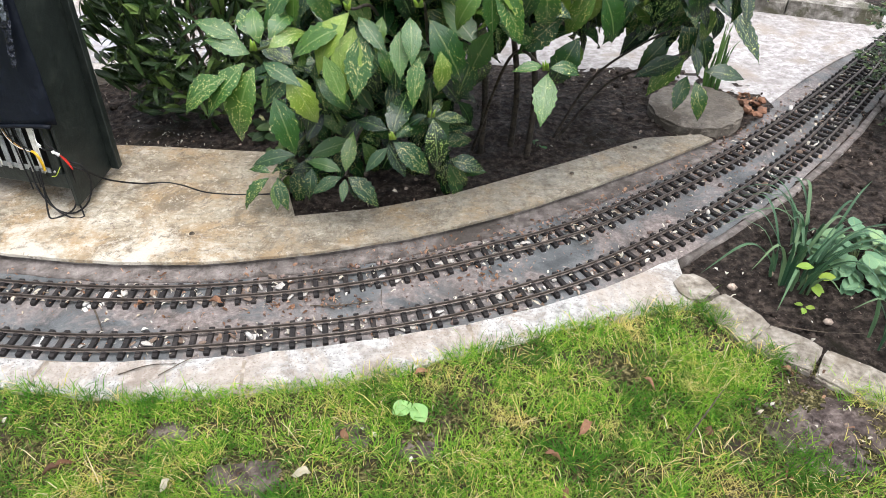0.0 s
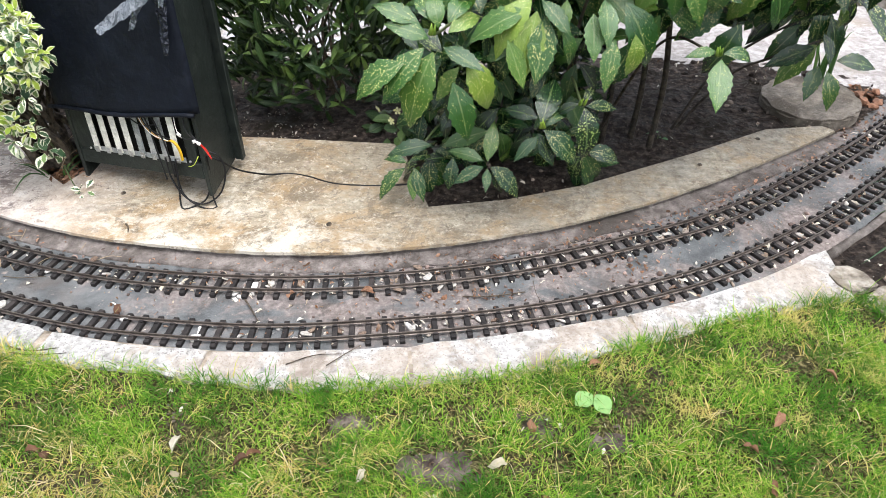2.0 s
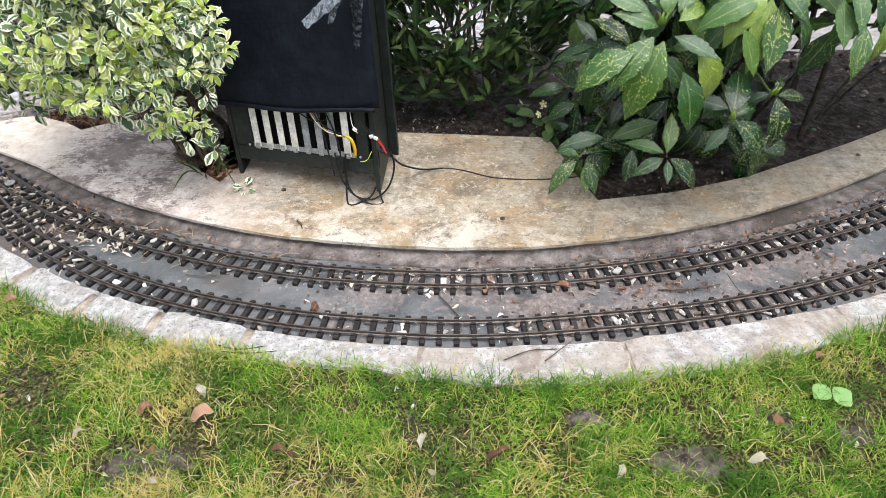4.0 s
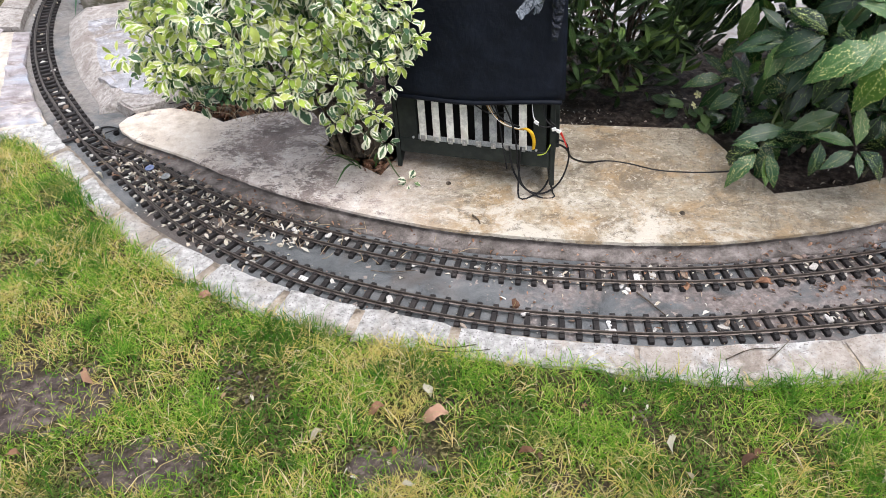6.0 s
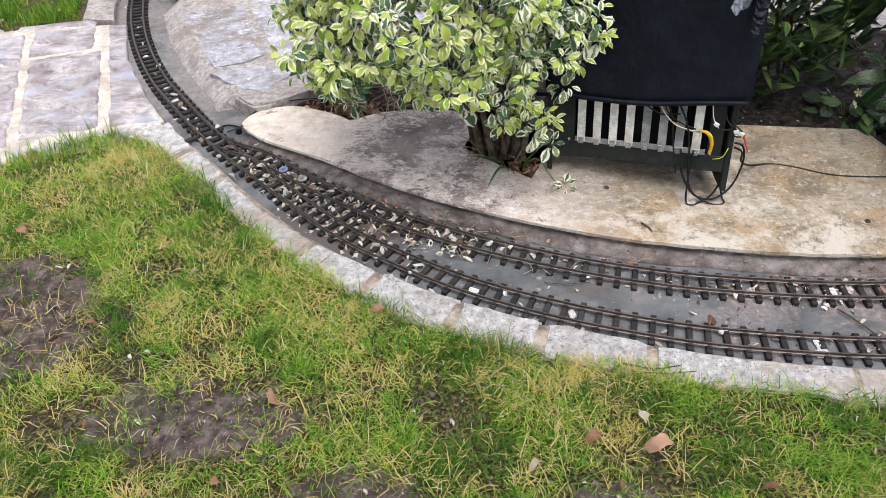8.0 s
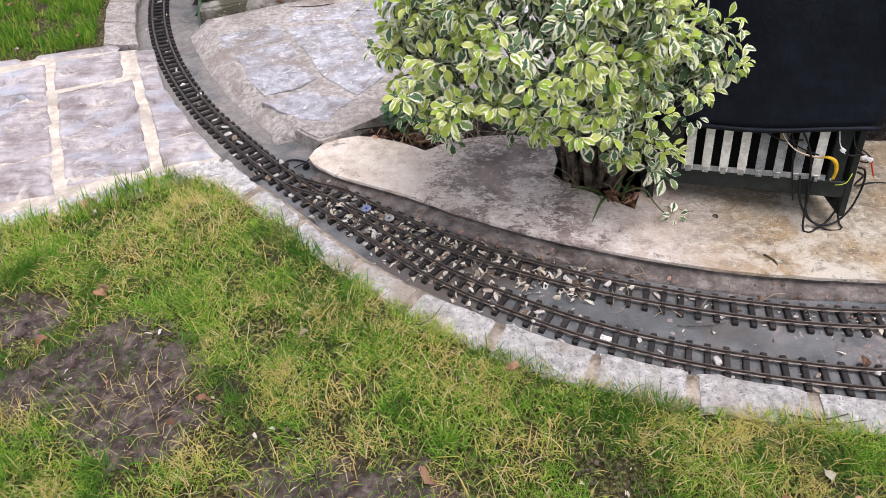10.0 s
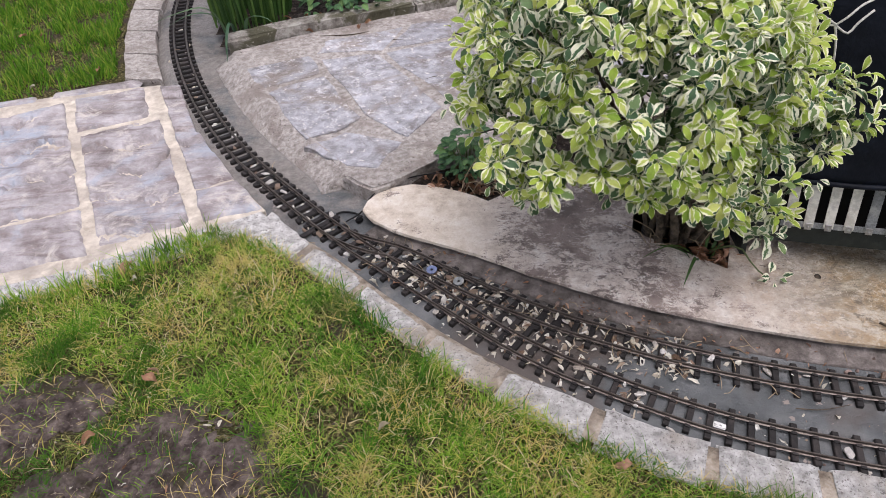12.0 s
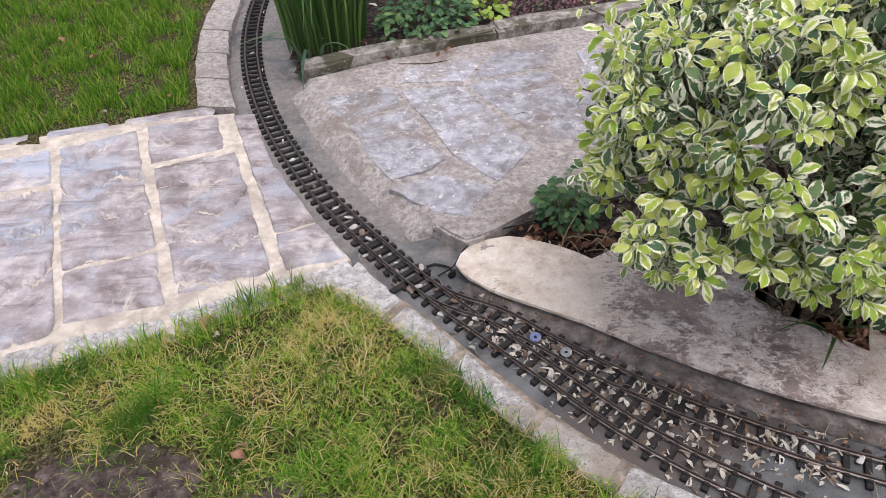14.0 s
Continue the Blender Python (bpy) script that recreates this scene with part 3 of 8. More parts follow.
def foliage(thing, shapes, poses, material, single, leaf="leaf"):
    """Leaves of a plant: those towards the lawn as parts of their own, the rest joined."""
    order = sorted(range(len(poses)), key=lambda i: poses[i].translation.y)
    meshes = []
    for i, (v, f, u) in enumerate(shapes):
        me = bpy.data.meshes.new(leaf)
        me.from_pydata([tuple(q) for q in v], [], f)
        layer = me.uv_layers.new(name="UVMap")
        for lp in me.loops:
            layer.data[lp.index].uv = u[lp.vertex_index]
        me.polygons.foreach_set("use_smooth", np.ones(len(me.polygons), dtype=bool))
        me.materials.append(material)
        meshes.append(me)
    for n, i in enumerate(order[:single]):
        ob = new(leaf, meshes[n % len(meshes)])
        ob.parent = thing
        ob.matrix_basis = poses[i]
    if order[single:]:
        crowd("foliage", shapes, [poses[i] for i in order[single:]], material, thing)


def grass(name, outline, count, heights, bare, seed, material, label, lean=0.9, width=0.0028, z=0.012, tufts=0, flat=0.12, lift=0.0):
    """A lawn of single blades, thin where the turf is worn."""
    rng = np.random.default_rng(seed)
    xs, ys = [p[0] for p in outline], [p[1] for p in outline]
    x = rng.uniform(min(xs), max(xs), count)
    y = rng.uniform(min(ys), max(ys), count)
    fan = None
    if tufts:
        which = rng.integers(0, tufts, count)
        off = rng.normal(0, 0.016, (count, 2)) * rng.uniform(0.6, 1.5, tufts)[which][:, None]
        x, y = x[:tufts][which] + off[:, 0], y[:tufts][which] + off[:, 1]
        fan = np.arctan2(off[:, 1], off[:, 0])
    keep = inside(outline, x, y)
    x, y = x[keep], y[keep]
    fan = fan[keep] if tufts else None
    tuft = soft(x, y, 9.0, seed) * 0.6 + soft(x, y, 26.0, seed + 1) * 0.4
    cover = np.clip(0.60 + tuft * 2.4, 0.04, 1)
    for bx, by, rx, ry, left in bare:
        d = np.hypot((x - bx) / rx, (y - by) / ry) + soft(x, y, 9.0, 5) * 0.55 + soft(x, y, 24.0, 6) * 0.25
        cover *= np.clip(left + (d - 0.75) * 1.3, left, 1)
    keep = rng.random(len(x)) < cover
    x, y, tuft = x[keep], y[keep], tuft[keep]
    fan = fan[keep] if tufts else None
    n = len(x)
    h = rng.uniform(*heights, n) * np.clip(1 + 1.5 * tuft, 0.45, 2) * rng.choice((0.55, 1.0, 1.0, 1.5), n)
    comb = rng.uniform(0, 2 * math.pi, n)
    if tufts:
        comb = fan + rng.normal(0, 0.6, n)
    tilt = np.clip(np.abs(rng.normal(0.25, lean * 0.6, n)) + flat, 0, 1.45)
    root = z + rng.uniform(0, 1, n) ** 2 * lift
    dx, dy = np.cos(comb), np.sin(comb)
    w = width * rng.uniform(0.6, 1.5, n)
    face = rng.uniform(0, 2 * math.pi, n)
    sx, sy = np.cos(face) * w, np.sin(face) * w
    v = np.empty((n, 5, 3))
    for k, (t, bend) in enumerate(((0, 0), (0, 0), (0.55, 0.6), (0.55, 0.6), (1.0, 1.0))):
        a = tilt * (0.5 + 0.5 * bend)
        s = (-0.5, 0.5, -0.42, 0.42, 0)[k]
        v[:, k, 0] = x + dx * np.sin(a) * h * t + sx * s
        v[:, k, 1] = y + dy * np.sin(a) * h * t + sy * s
        v[:, k, 2] = root + np.cos(a) * h * t - (0.004 if t == 0 else 0)
    base = np.arange(n)[:, None] * 5
    quads = np.concatenate([base + 0, base + 1, base + 3, base + 2], axis=1)
    tris = np.concatenate([base + 2, base + 3, base + 4], axis=1)
    me = bpy.data.meshes.new(name)
    me.vertices.add(n * 5)
    me.vertices.foreach_set("co", v.astype(np.float32).ravel())
    loops = np.concatenate([quads, tris], axis=1).ravel()
    me.loops.add(len(loops))
    me.loops.foreach_set("vertex_index", loops.astype(np.int32))
    starts = (np.arange(n)[:, None] * 7 + np.array((0, 4))).ravel()
    me.polygons.add(2 * n)
    me.polygons.foreach_set("loop_start", starts.astype(np.int32))
    layer = me.uv_layers.new(name="UVMap")
    uv = np.tile(np.array(((0, 0), (1, 0), (1, .6), (0, .6), (0, .6), (1, .6), (.5, 1))), (n, 1))
    layer.data.foreach_set("uv", uv.astype(np.float32).ravel())
    me.polygons.foreach_set("use_smooth", np.ones(2 * n, dtype=bool))
    me.materials.append(material)
    me.update(calc_edges=True)
    me.validate()
    return tagged(new(name, me), label, "grass", "", "stuff")


def ground_patch(name, outline, z, rough, step, material, label, seed=0, scale=9.0, mounds=()):
    """Uneven earth within an outline."""
    xs, ys = [p[0] for p in outline], [p[1] for p in outline]
    nx, ny = int((max(xs) - min(xs)) / step) + 2, int((max(ys) - min(ys)) / step) + 2
    gx, gy = np.meshgrid(np.linspace(min(xs), max(xs), nx), np.linspace(min(ys), max(ys), ny))
    gz = z + rough * (soft(gx, gy, scale, seed) + 0.5 * soft(gx, gy, scale * 3, seed + 1) + 0.35 * soft(gx, gy, scale * 8, seed + 2))
    for mx, my, mr, mh in mounds:
        gz += mh * np.exp(-((gx - mx) ** 2 + (gy - my) ** 2) / mr ** 2)
    keep = inside(outline, gx, gy)
    faces = [(j * nx + i, j * nx + i + 1, (j + 1) * nx + i + 1, (j + 1) * nx + i) for j in range(ny - 1) for i in range(nx - 1)
             if keep[j, i] or keep[j, i + 1] or keep[j + 1, i + 1] or keep[j + 1, i]]
    used = sorted({k for f in faces for k in f})
    at = {k: i for i, k in enumerate(used)}
    co = np.stack([gx.ravel(), gy.ravel(), gz.ravel()], axis=1)[used]
    ob = link(name, co, [tuple(at[k] for k in f) for f in faces], material)
    return tagged(ob, label, "ground", "", "structure")


# ---- the ground and the railway's bed ----
wide = bmesh.new()
bmesh.ops.create_grid(wide, x_segments=24, y_segments=24, size=400.0)
for v in wide.verts:
    v.co.z = -0.03
tagged(part("ground", wide, M_SOIL), "dark damp garden soil reaching far off", "ground", "", "structure")

CURVE = (-0.169, 4.124)  # centre of the long bend at the path
BEND = 3.125


def bend(radius, y_from, y_to, n):
    """Places on the long bend, by their y."""
    ys = [y_from + (y_to - y_from) * i / (n - 1) for i in range(n)]
    return [(CURVE[0] - math.sqrt(radius ** 2 - (y - CURVE[1]) ** 2), y) for y in ys]


SINGLE = bend(BEND, 6.0, 2.014, 12)
OUTER_PTS = SINGLE + [(-2.273, 1.806), (-2.094, 1.625), (-1.994, 1.538), (-1.896, 1.468), (-1.698, 1.352), (-1.5, 1.270), (-1.3, 1.212), (-1.1, 1.1745), (-0.8, 1.152), (-0.5, 1.172), (-0.2, 1.2145),
                      (0.1, 1.293), (0.4, 1.42), (0.7, 1.609), (0.9, 1.765), (1.1, 1.943), (1.3, 2.14), (1.6, 2.48), (1.9, 2.84), (2.3, 3.33)]
INNER_PTS = SINGLE[-2:] + [(-2.294, 1.900), (-2.192, 1.817), (-2.091, 1.738), (-1.992, 1.670), (-1.893, 1.609), (-1.696, 1.512), (-1.5, 1.438), (-1.3, 1.381), (-1.1, 1.345), (-0.8, 1.323), (-0.5, 1.340), (-0.2, 1.393),
                           (0.1, 1.489), (0.4, 1.617), (0.7, 1.8165), (0.9, 1.963), (1.1, 2.13), (1.3, 2.315), (1.6, 2.62), (1.9, 2.94), (2.3, 3.36)]
BED_EDGE = [(-2.66, 2.125), (-2.55, 1.985), (-2.46, 1.892), (-2.34, 1.75), (-2.2, 1.605), (-2.0, 1.456), (-1.7, 1.292), (-1.4, 1.192), (-1.17, 1.130), (-1.0, 1.108), (-0.8, 1.095),
            (-0.5, 1.111), (-0.2, 1.156), (0.1, 1.232), (0.4, 1.342), (0.63, 1.475)]
LAWN_EDGE = [(-2.80, 2.04), (-2.69, 2.0), (-2.54, 1.893), (-2.41, 1.755), (-2.28, 1.615), (-2.11, 1.456), (-1.84, 1.262), (-1.54, 1.143), (-1.29, 1.086), (-1.04, 1.047),
             (-0.81, 1.013), (-0.58, 1.0), (-0.34, 1.027), (-0.14, 1.064), (0.05, 1.13), (0.25, 1.2), (0.43, 1.245), (0.62, 1.30)]
SLAB_EDGE = [(-2.385, 2.075), (-2.36, 2.03), (-2.28, 1.965), (-2.1, 1.866), (-1.95, 1.768), (-1.8, 1.685), (-1.6, 1.594), (-1.35, 1.51), (-1.135, 1.467), (-0.9, 1.438), (-0.7, 1.433), (-0.57, 1.442),
             (-0.3, 1.488), (0.0, 1.579), (0.3, 1.716), (0.6, 1.89), (0.9, 2.085)]

outer_line = spline(OUTER_PTS, 0.02)
inner_line = spline(INNER_PTS, 0.02)
bed_line = spline(OUTER_PTS, 0.05)
side = across(bed_line)
offs = (-0.11, -0.06, 0.0, 0.06, 0.12, 0.18, 0.24, 0.30, 0.35)
offs_east = (-0.080,) + offs[1:]
bv = [bed_line[i] + side[i] * (o if bed_line[i][0] < 0.72 else offs_east[q]) + np.array((0, 0, 0.0015 * noise.noise((bed_line[i][0] * 6, o * 20, 3)) - (0.0 if -0.1 < o < 0.34 else 0.03)))
      for i in range(len(bed_line)) for q, o in enumerate(offs)]
k = len(offs)
bf = [(i * k + j, i * k + j + 1, (i + 1) * k + j + 1, (i + 1) * k + j) for i in range(len(bed_line) - 1) for j in range(k - 1)]
tagged(link("track_bed", bv, [f[::-1] for f in bf], M_BED), "smooth dark grey damp screed bed under the rails", "track bed", "", "structure")

# the raised concrete pad inside the bend
slab_line = spline(SLAB_EDGE, 0.06)
SLAB_BACK = [(0.87, 2.11), (0.675, 2.087), (0.388, 1.924), (0.027, 1.746), (-0.2, 1.672), (-0.425, 1.631), (-0.45, 1.72), (-0.52, 1.99), (-0.97, 2.03), (-1.42, 2.06), (-1.46, 1.85),
             (-1.505, 1.74), (-1.70, 1.905), (-1.67, 1.99), (-1.67, 2.12), (-1.80, 2.135), (-1.88, 2.135), (-1.962, 2.125), (-2.005, 2.10), (-2.049, 2.066), (-2.087, 2.10), (-2.127, 2.127), (-2.21, 2.162), (-2.26, 2.176), (-2.31, 2.165), (-2.355, 2.142), (-2.38, 2.11)]
M_SLAB = surface("stained_concrete", 60, [(0.12, (0.27, 0.228, 0.162)), (0.45, (0.375, 0.33, 0.245)), (0.85, (0.49, 0.445, 0.355))], stain=(0.215, 0.168, 0.108), stain_scale=3.4,
                 stain_stops=(0.44, 0.92), rough=(0.45, 0.85), bump=0.005, bump_scale=70, speck=(0.17, 0.145, 0.11), speck_scale=70, speck_edge=0.80)
slab_nodes = M_SLAB.node_tree


def weather_slab(nt):
    """Ochre and olive stains over the middle, dark lichen with pale scuffs on the west end, a buff tip and a grey arm."""
    b = nt.nodes["Principled BSDF"]
    col = b.inputs["Base Color"].links[0].from_socket
    p = place_of(nt)
    sep = nt.nodes.new("ShaderNodeSeparateXYZ")
    nt.links.new(p, sep.inputs[0])

    def slope(axis, a, z, lo=0.0, hi=1.0):
        r = nt.nodes.new("ShaderNodeMapRange")
        for key, value in (("From Min", a), ("From Max", z), ("To Min", lo), ("To Max", hi)):
            r.inputs[key].default_value = value
        nt.links.new(sep.outputs[axis], r.inputs["Value"])
        return r.outputs[0]

    def blotch(source, scale, detail, rough, lo, hi, most, distort=0.5):
        f = noise_of(nt, source, scale, detail, rough, distort)
        return ramp(nt, f, [(lo, (0, 0, 0)), (hi, (most, most, most))])

    # trowel marks along the pad
    trowel = nt.nodes.new("ShaderNodeMapping")
    trowel.inputs["Scale"].default_value = (1.0, 5.0, 1.0)
    nt.links.new(p, trowel.inputs["Vector"])
    col = mix(nt, blotch(trowel.outputs[0], 13.0, 9, 0.78, 0.42, 0.75, 0.75), col, (0.22, 0.175, 0.115))
    col = mix(nt, blotch(p, 4.2, 9, 0.74, 0.44, 0.72, 0.8), col, (0.36, 0.245, 0.125))
    col = mix(nt, blotch(p, 7.5, 9, 0.80, 0.52, 0.72, 0.85, 0.9), col, (0.155, 0.125, 0.085))
    f = noise_of(nt, p, 5.6, 9, 0.76, 0.3)
    f = maths(nt, "ADD", f, maths(nt, "ADD", slope(1, 1.42, 1.70, 0.16, -0.10), slope(0, -1.0, -0.6, 0.06, -0.10)))
    col = mix(nt, ramp(nt, f, [(0.52, (0, 0, 0)), (0.74, (0.85, 0.85, 0.85))]), col, (0.58, 0.54, 0.46))
    col = mix(nt, blotch(p, 48.0, 6, 0.8, 0.60, 0.74, 0.7), col, (0.60, 0.54, 0.44))
    col = mix(nt, blotch(p, 34.0, 7, 0.82, 0.60, 0.74, 0.75), col, (0.135, 0.11, 0.08))
    # the grey arm that runs towards the stepping stone
    arm = maths(nt, "MULTIPLY", blotch(p, 12.0, 8, 0.75, 0.25, 0.70, 0.9), slope(0, -0.75, 0.0))
    col = mix(nt, arm, col, ramp(nt, noise_of(nt, p, 30.0, 8, 0.75), [(0.2, (0.13, 0.115, 0.09)), (0.5, (0.27, 0.25, 0.205)), (0.85, (0.42, 0.385, 0.32))]))
    # scuffed pale ground of the west end, dark lichen over it
    pale = slope(0, -1.25, -1.65)
    scuff = ramp(nt, noise_of(nt, p, 24.0, 9, 0.8), [(0.2, (0.42, 0.35, 0.30)), (0.5, (0.68, 0.60, 0.535)), (0.8, (0.86, 0.82, 0.77))])
    col = mix(nt, pale, col, scuff)
    buff = maths(nt, "MULTIPLY", slope(0, -1.92, -2.14), 0.9)
    col = mix(nt, buff, col, ramp(nt, noise_of(nt, p, 18.0, 8, 0.75), [(0.15, (0.40, 0.33, 0.25)), (0.5, (0.64, 0.56, 0.46)), (0.85, (0.80, 0.75, 0.67))]))
    streak = nt.nodes.new("ShaderNodeMapping")
    streak.inputs["Rotation"].default_value = (0, 0, radians(38))
    streak.inputs["Scale"].default_value = (1.0, 1.5, 1.0)
    nt.links.new(p, streak.inputs["Vector"])
    f = maths(nt, "ADD", noise_of(nt, p, 7.0, 8, 0.72, 0.4), slope(0, -1.25, -1.72, -0.34, 0.16))
    f = maths(nt, "SUBTRACT", f, slope(0, -1.98, -2.16, 0.0, 0.42))
    f = maths(nt, "ADD", f, maths(nt, "MULTIPLY", maths(nt, "SUBTRACT", noise_of(nt, streak.outputs[0], 40.0, 9, 0.9, 0.5), 0.5), 1.3))
    f = ramp(nt, f, [(0.60, (0, 0, 0)), (0.70, (0.90, 0.90, 0.90))])
    col = mix(nt, f, col, ramp(nt, noise_of(nt, p, 10.0, 6, 0.7), [(0.3, (0.13, 0.098, 0.085)), (0.7, (0.32, 0.25, 0.22))]))
    nt.links.new(col, b.inputs["Base Color"])


weather_slab(slab_nodes)
pad = [(p[0], p[1]) for p in slab_line] + SLAB_BACK
concrete_pad = empty("concrete_pad", "weathered tan concrete pad with lichen and rust stains", "concrete pad", "", "structure")
part("body", prism_bm(pad, -0.05, 0.0255), M_HAUNCH, concrete_pad)
lip_line = spline(SLAB_EDGE, 0.03)
lip_side = across(lip_line)
lip = [tuple((q - w * (0.009 + 0.003 * noise.noise((q[0] * 16, q[1] * 16, 4)) + 0.002 * noise.noise((q[0] * 60, q[1] * 60, 6))))[:2]) for q, w in zip(lip_line, lip_side)]
part("top_layer", prism_bm(lip + SLAB_BACK, 0.0245, 0.0335, 0.003, 2, 0.0015, 4), M_SLAB, concrete_pad)
haunch = spline(SLAB_EDGE[1:], 0.03)
hv, hf = sweep(haunch, [(-0.054, -0.004), (-0.051, 0.004), (-0.047, 0.0075), (-0.020, 0.0080), (-0.006, 0.0085), (0.0005, 0.011), (0.004, 0.011), (0.004, -0.004)])
hv = [v + np.array((0.004 * noise.noise((v[0] * 9, v[1] * 9, 3)), 0.006 * noise.noise((v[0] * 11, v[1] * 11, 7)), 0.0022 * noise.noise((v[0] * 18, v[1] * 18, 0)))) for v in hv]
tagged(link("mortar_haunch", hv, hf, M_HAUNCH), "rough grey mortar fillet below the pad's edge", "mortar", "", "structure")

# the stone edging between the bed and the lawn
kerb = empty("lawn_edging", "pale granite edging stones set flush beside the lawn", "edging", "", "structure")
a_line, b_line = spline(BED_EDGE, 0.01), spline(LAWN_EDGE, 0.01)


def along(line, u):
    i = u * (len(line) - 1)
    j = min(int(i), len(line) - 2)
    return line[j] + (line[j + 1] - line[j]) * (i - j)


rnd = random.Random(11)
cuts = [0.058 * i + (rnd.uniform(-0.008, 0.008) if i else 0.0) for i in range(9)] + [0.57, 0.69, 0.83, 1.0]


def facing(p):
    """The place on the lawn's edge that lies square across from a place on the bed's edge."""
    return b_line[int(np.argmin(np.linalg.norm(b_line - p, axis=1)))]


for n, (u0, u1) in enumerate(zip(cuts, cuts[1:])):
    near, far_side = [], []
    gap = rnd.uniform(0.001, 0.0035) if n < 8 else 0.0004
    for q in range(11):
        p = along(a_line, u0 + gap + (u1 - u0 - 2 * gap) * q / 10)
        b = facing(p)
        near.append((p[0] + rnd.uniform(-.003, .003), p[1] + rnd.uniform(-.004, .003)))
        far_side.append((b[0] + rnd.uniform(-.004, .004), b[1] - 0.014 + rnd.uniform(-.008, .008)))
    far_side = [q for i, q in enumerate(far_side) if i == 0 or (Vector(q) - Vector(far_side[i - 1])).length > 0.006]
    part("edging_stone", prism_bm(near + far_side[::-1], -0.03, 0.0125 + rnd.uniform(-.0015, .002), 0.004, 2, 0.002, 40 + n), M_KERB, kerb)
mid = spline([((a[0] + b[0]) / 2, (a[1] + b[1]) / 2) for a, b in zip([tuple(along(a_line, i / 14)[:2]) for i in range(15)], [tuple(along(b_line, i / 14)[:2]) for i in range(15)])], 0.04)
mv, mf = sweep(mid, [(-0.045, -0.03), (-0.040, 0.0105), (0.036, 0.0105), (0.040, -0.03)])
link("joint_mortar", mv, mf, M_KERBJOINT, kerb)
# the thin lip of the bed beside the flower bed
lip = spline([(0.63, 1.462), (0.80, 1.588)] + [tuple((q - w * 0.078)[:2]) for q, w in zip(bed_line, side) if 0.95 < q[0] < 2.2][::5], 0.05)
lv, lf = sweep(lip, [(-0.016, -0.03), (-0.014, 0.004), (0.006, 0.006), (0.008, -0.03)])
tagged(link("bed_lip", lv, lf, M_HAUNCH), "narrow rough mortar lip beside the flower bed", "mortar", "", "structure")


# ---- paving ----
def flags(thing, name, quads, z0, z1, material, gap, seed, bevel=0.004, jitter=0.006):
    rnd = random.Random(seed)
    for n, quad in enumerate(quads):
        c = sum((Vector(q) for q in quad), Vector((0, 0))) / len(quad)
        ring = []
        for i, q in enumerate(quad):
            a, b = Vector(q), Vector(quad[(i + 1) % len(quad)])
            for s in (0.0, 0.25, 0.5, 0.75):
                p = a.lerp(b, s)
                inward = c - p
                p = p + inward * min(0.45, gap / max(0.02, inward.length)) + Vector((rnd.uniform(-jitter, jitter), rnd.uniform(-jitter, jitter)))
                ring.append((p.x, p.y))
        part(name, prism_bm(ring, z0, z1 + rnd.uniform(-0.001, 0.002), bevel, 2, 0.0015, seed * 100 + n), material, thing)


# the crossing path
path = empty("garden_path", "riven grey-lilac paving stones with cream pointing", "path", "", "structure")
PATH_N = [(-3.17, 2.93), (-3.49, 2.90), (-3.77, 2.83), (-4.05, 2.75), (-4.33, 2.67), (-4.63, 2.58), (-4.95, 2.50), (-5.3, 2.4), (-5.7, 2.3)]
east = bend(3.20, 2.93, 2.13, 8)
base = PATH_N[::-1] + east[1:] + [(-2.72, 2.08), (-2.83, 2.025), (-3.08, 1.865), (-3.43, 1.745), (-3.9, 1.57), (-4.5, 1.35), (-5.15, 1.1)]
part("pointing", prism_bm(base, -0.05, 0.0072, 0.003, 1, 0.001, 3), M_POINTING, path)
def riven(thing, name, quad, z, seed, material, ledge=0.0045, steps=2.6, n=42, turn=0.0):
    """A riven paving stone: ragged edges and a few broken ledges across its face."""
    middle = sum((Vector(q) for q in quad), Vector((0, 0))) / 4
    a, b, c, d = (middle + (Vector(q) - middle) * 1.03 for q in quad)
    verts, faces = [], []
    for j in range(n + 1):
        for i in range(n + 1):
            u, v = i / n, j / n
            p = (a.lerp(b, u)).lerp(d.lerp(c, u), v)
            rim = min(u, 1 - u, v, 1 - v)
            wob = 0.010 * noise.noise((p.x * 14, p.y * 14, seed)) + 0.005 * noise.noise((p.x * 45, p.y * 45, seed))
            if rim < 0.16:
                p = p + (middle - p).normalized() * wob * (1 - rim / 0.16)
            along_face = v + turn * u + 0.16 * noise.noise((u * 2.2, v * 1.3, seed * 3.7)) + 0.05 * noise.noise((u * 9, v * 7, seed * 1.9)) + 0.02 * noise.noise((u * 26, v * 20, seed))
            level = along_face * steps
            t = level - math.floor(level)
            h = ledge * (0.5 - t + max(0.0, (t - 0.93) / 0.07) * 1.0) * (0.4 + 0.9 * abs(noise.noise((math.floor(level) * 3.3, u * 1.7, seed))) * 2)
            if ledge > 0.004:
                h -= 0.013 * max(0.0, 1 - abs(t - 0.92) / (0.016 * steps)) * min(1.0, max(0.0, 0.75 + 1.6 * noise.noise((u * 3.1, math.floor(level) * 5.3, seed + 4))))
            h += 0.0012 * noise.noise((p.x * 30, p.y * 30, seed + 9))
            drop = 0.0 if rim > 0.001 else 0.012
            verts.append((p.x, p.y, z + h - drop - 0.003 * max(0.0, 1 - rim / 0.05)))
    for j in range(n):
        for i in range(n):
            k = j * (n + 1) + i
            faces.append((k, k + 1, k + n + 2, k + n + 1))
    link(name, verts, faces, material, thing)


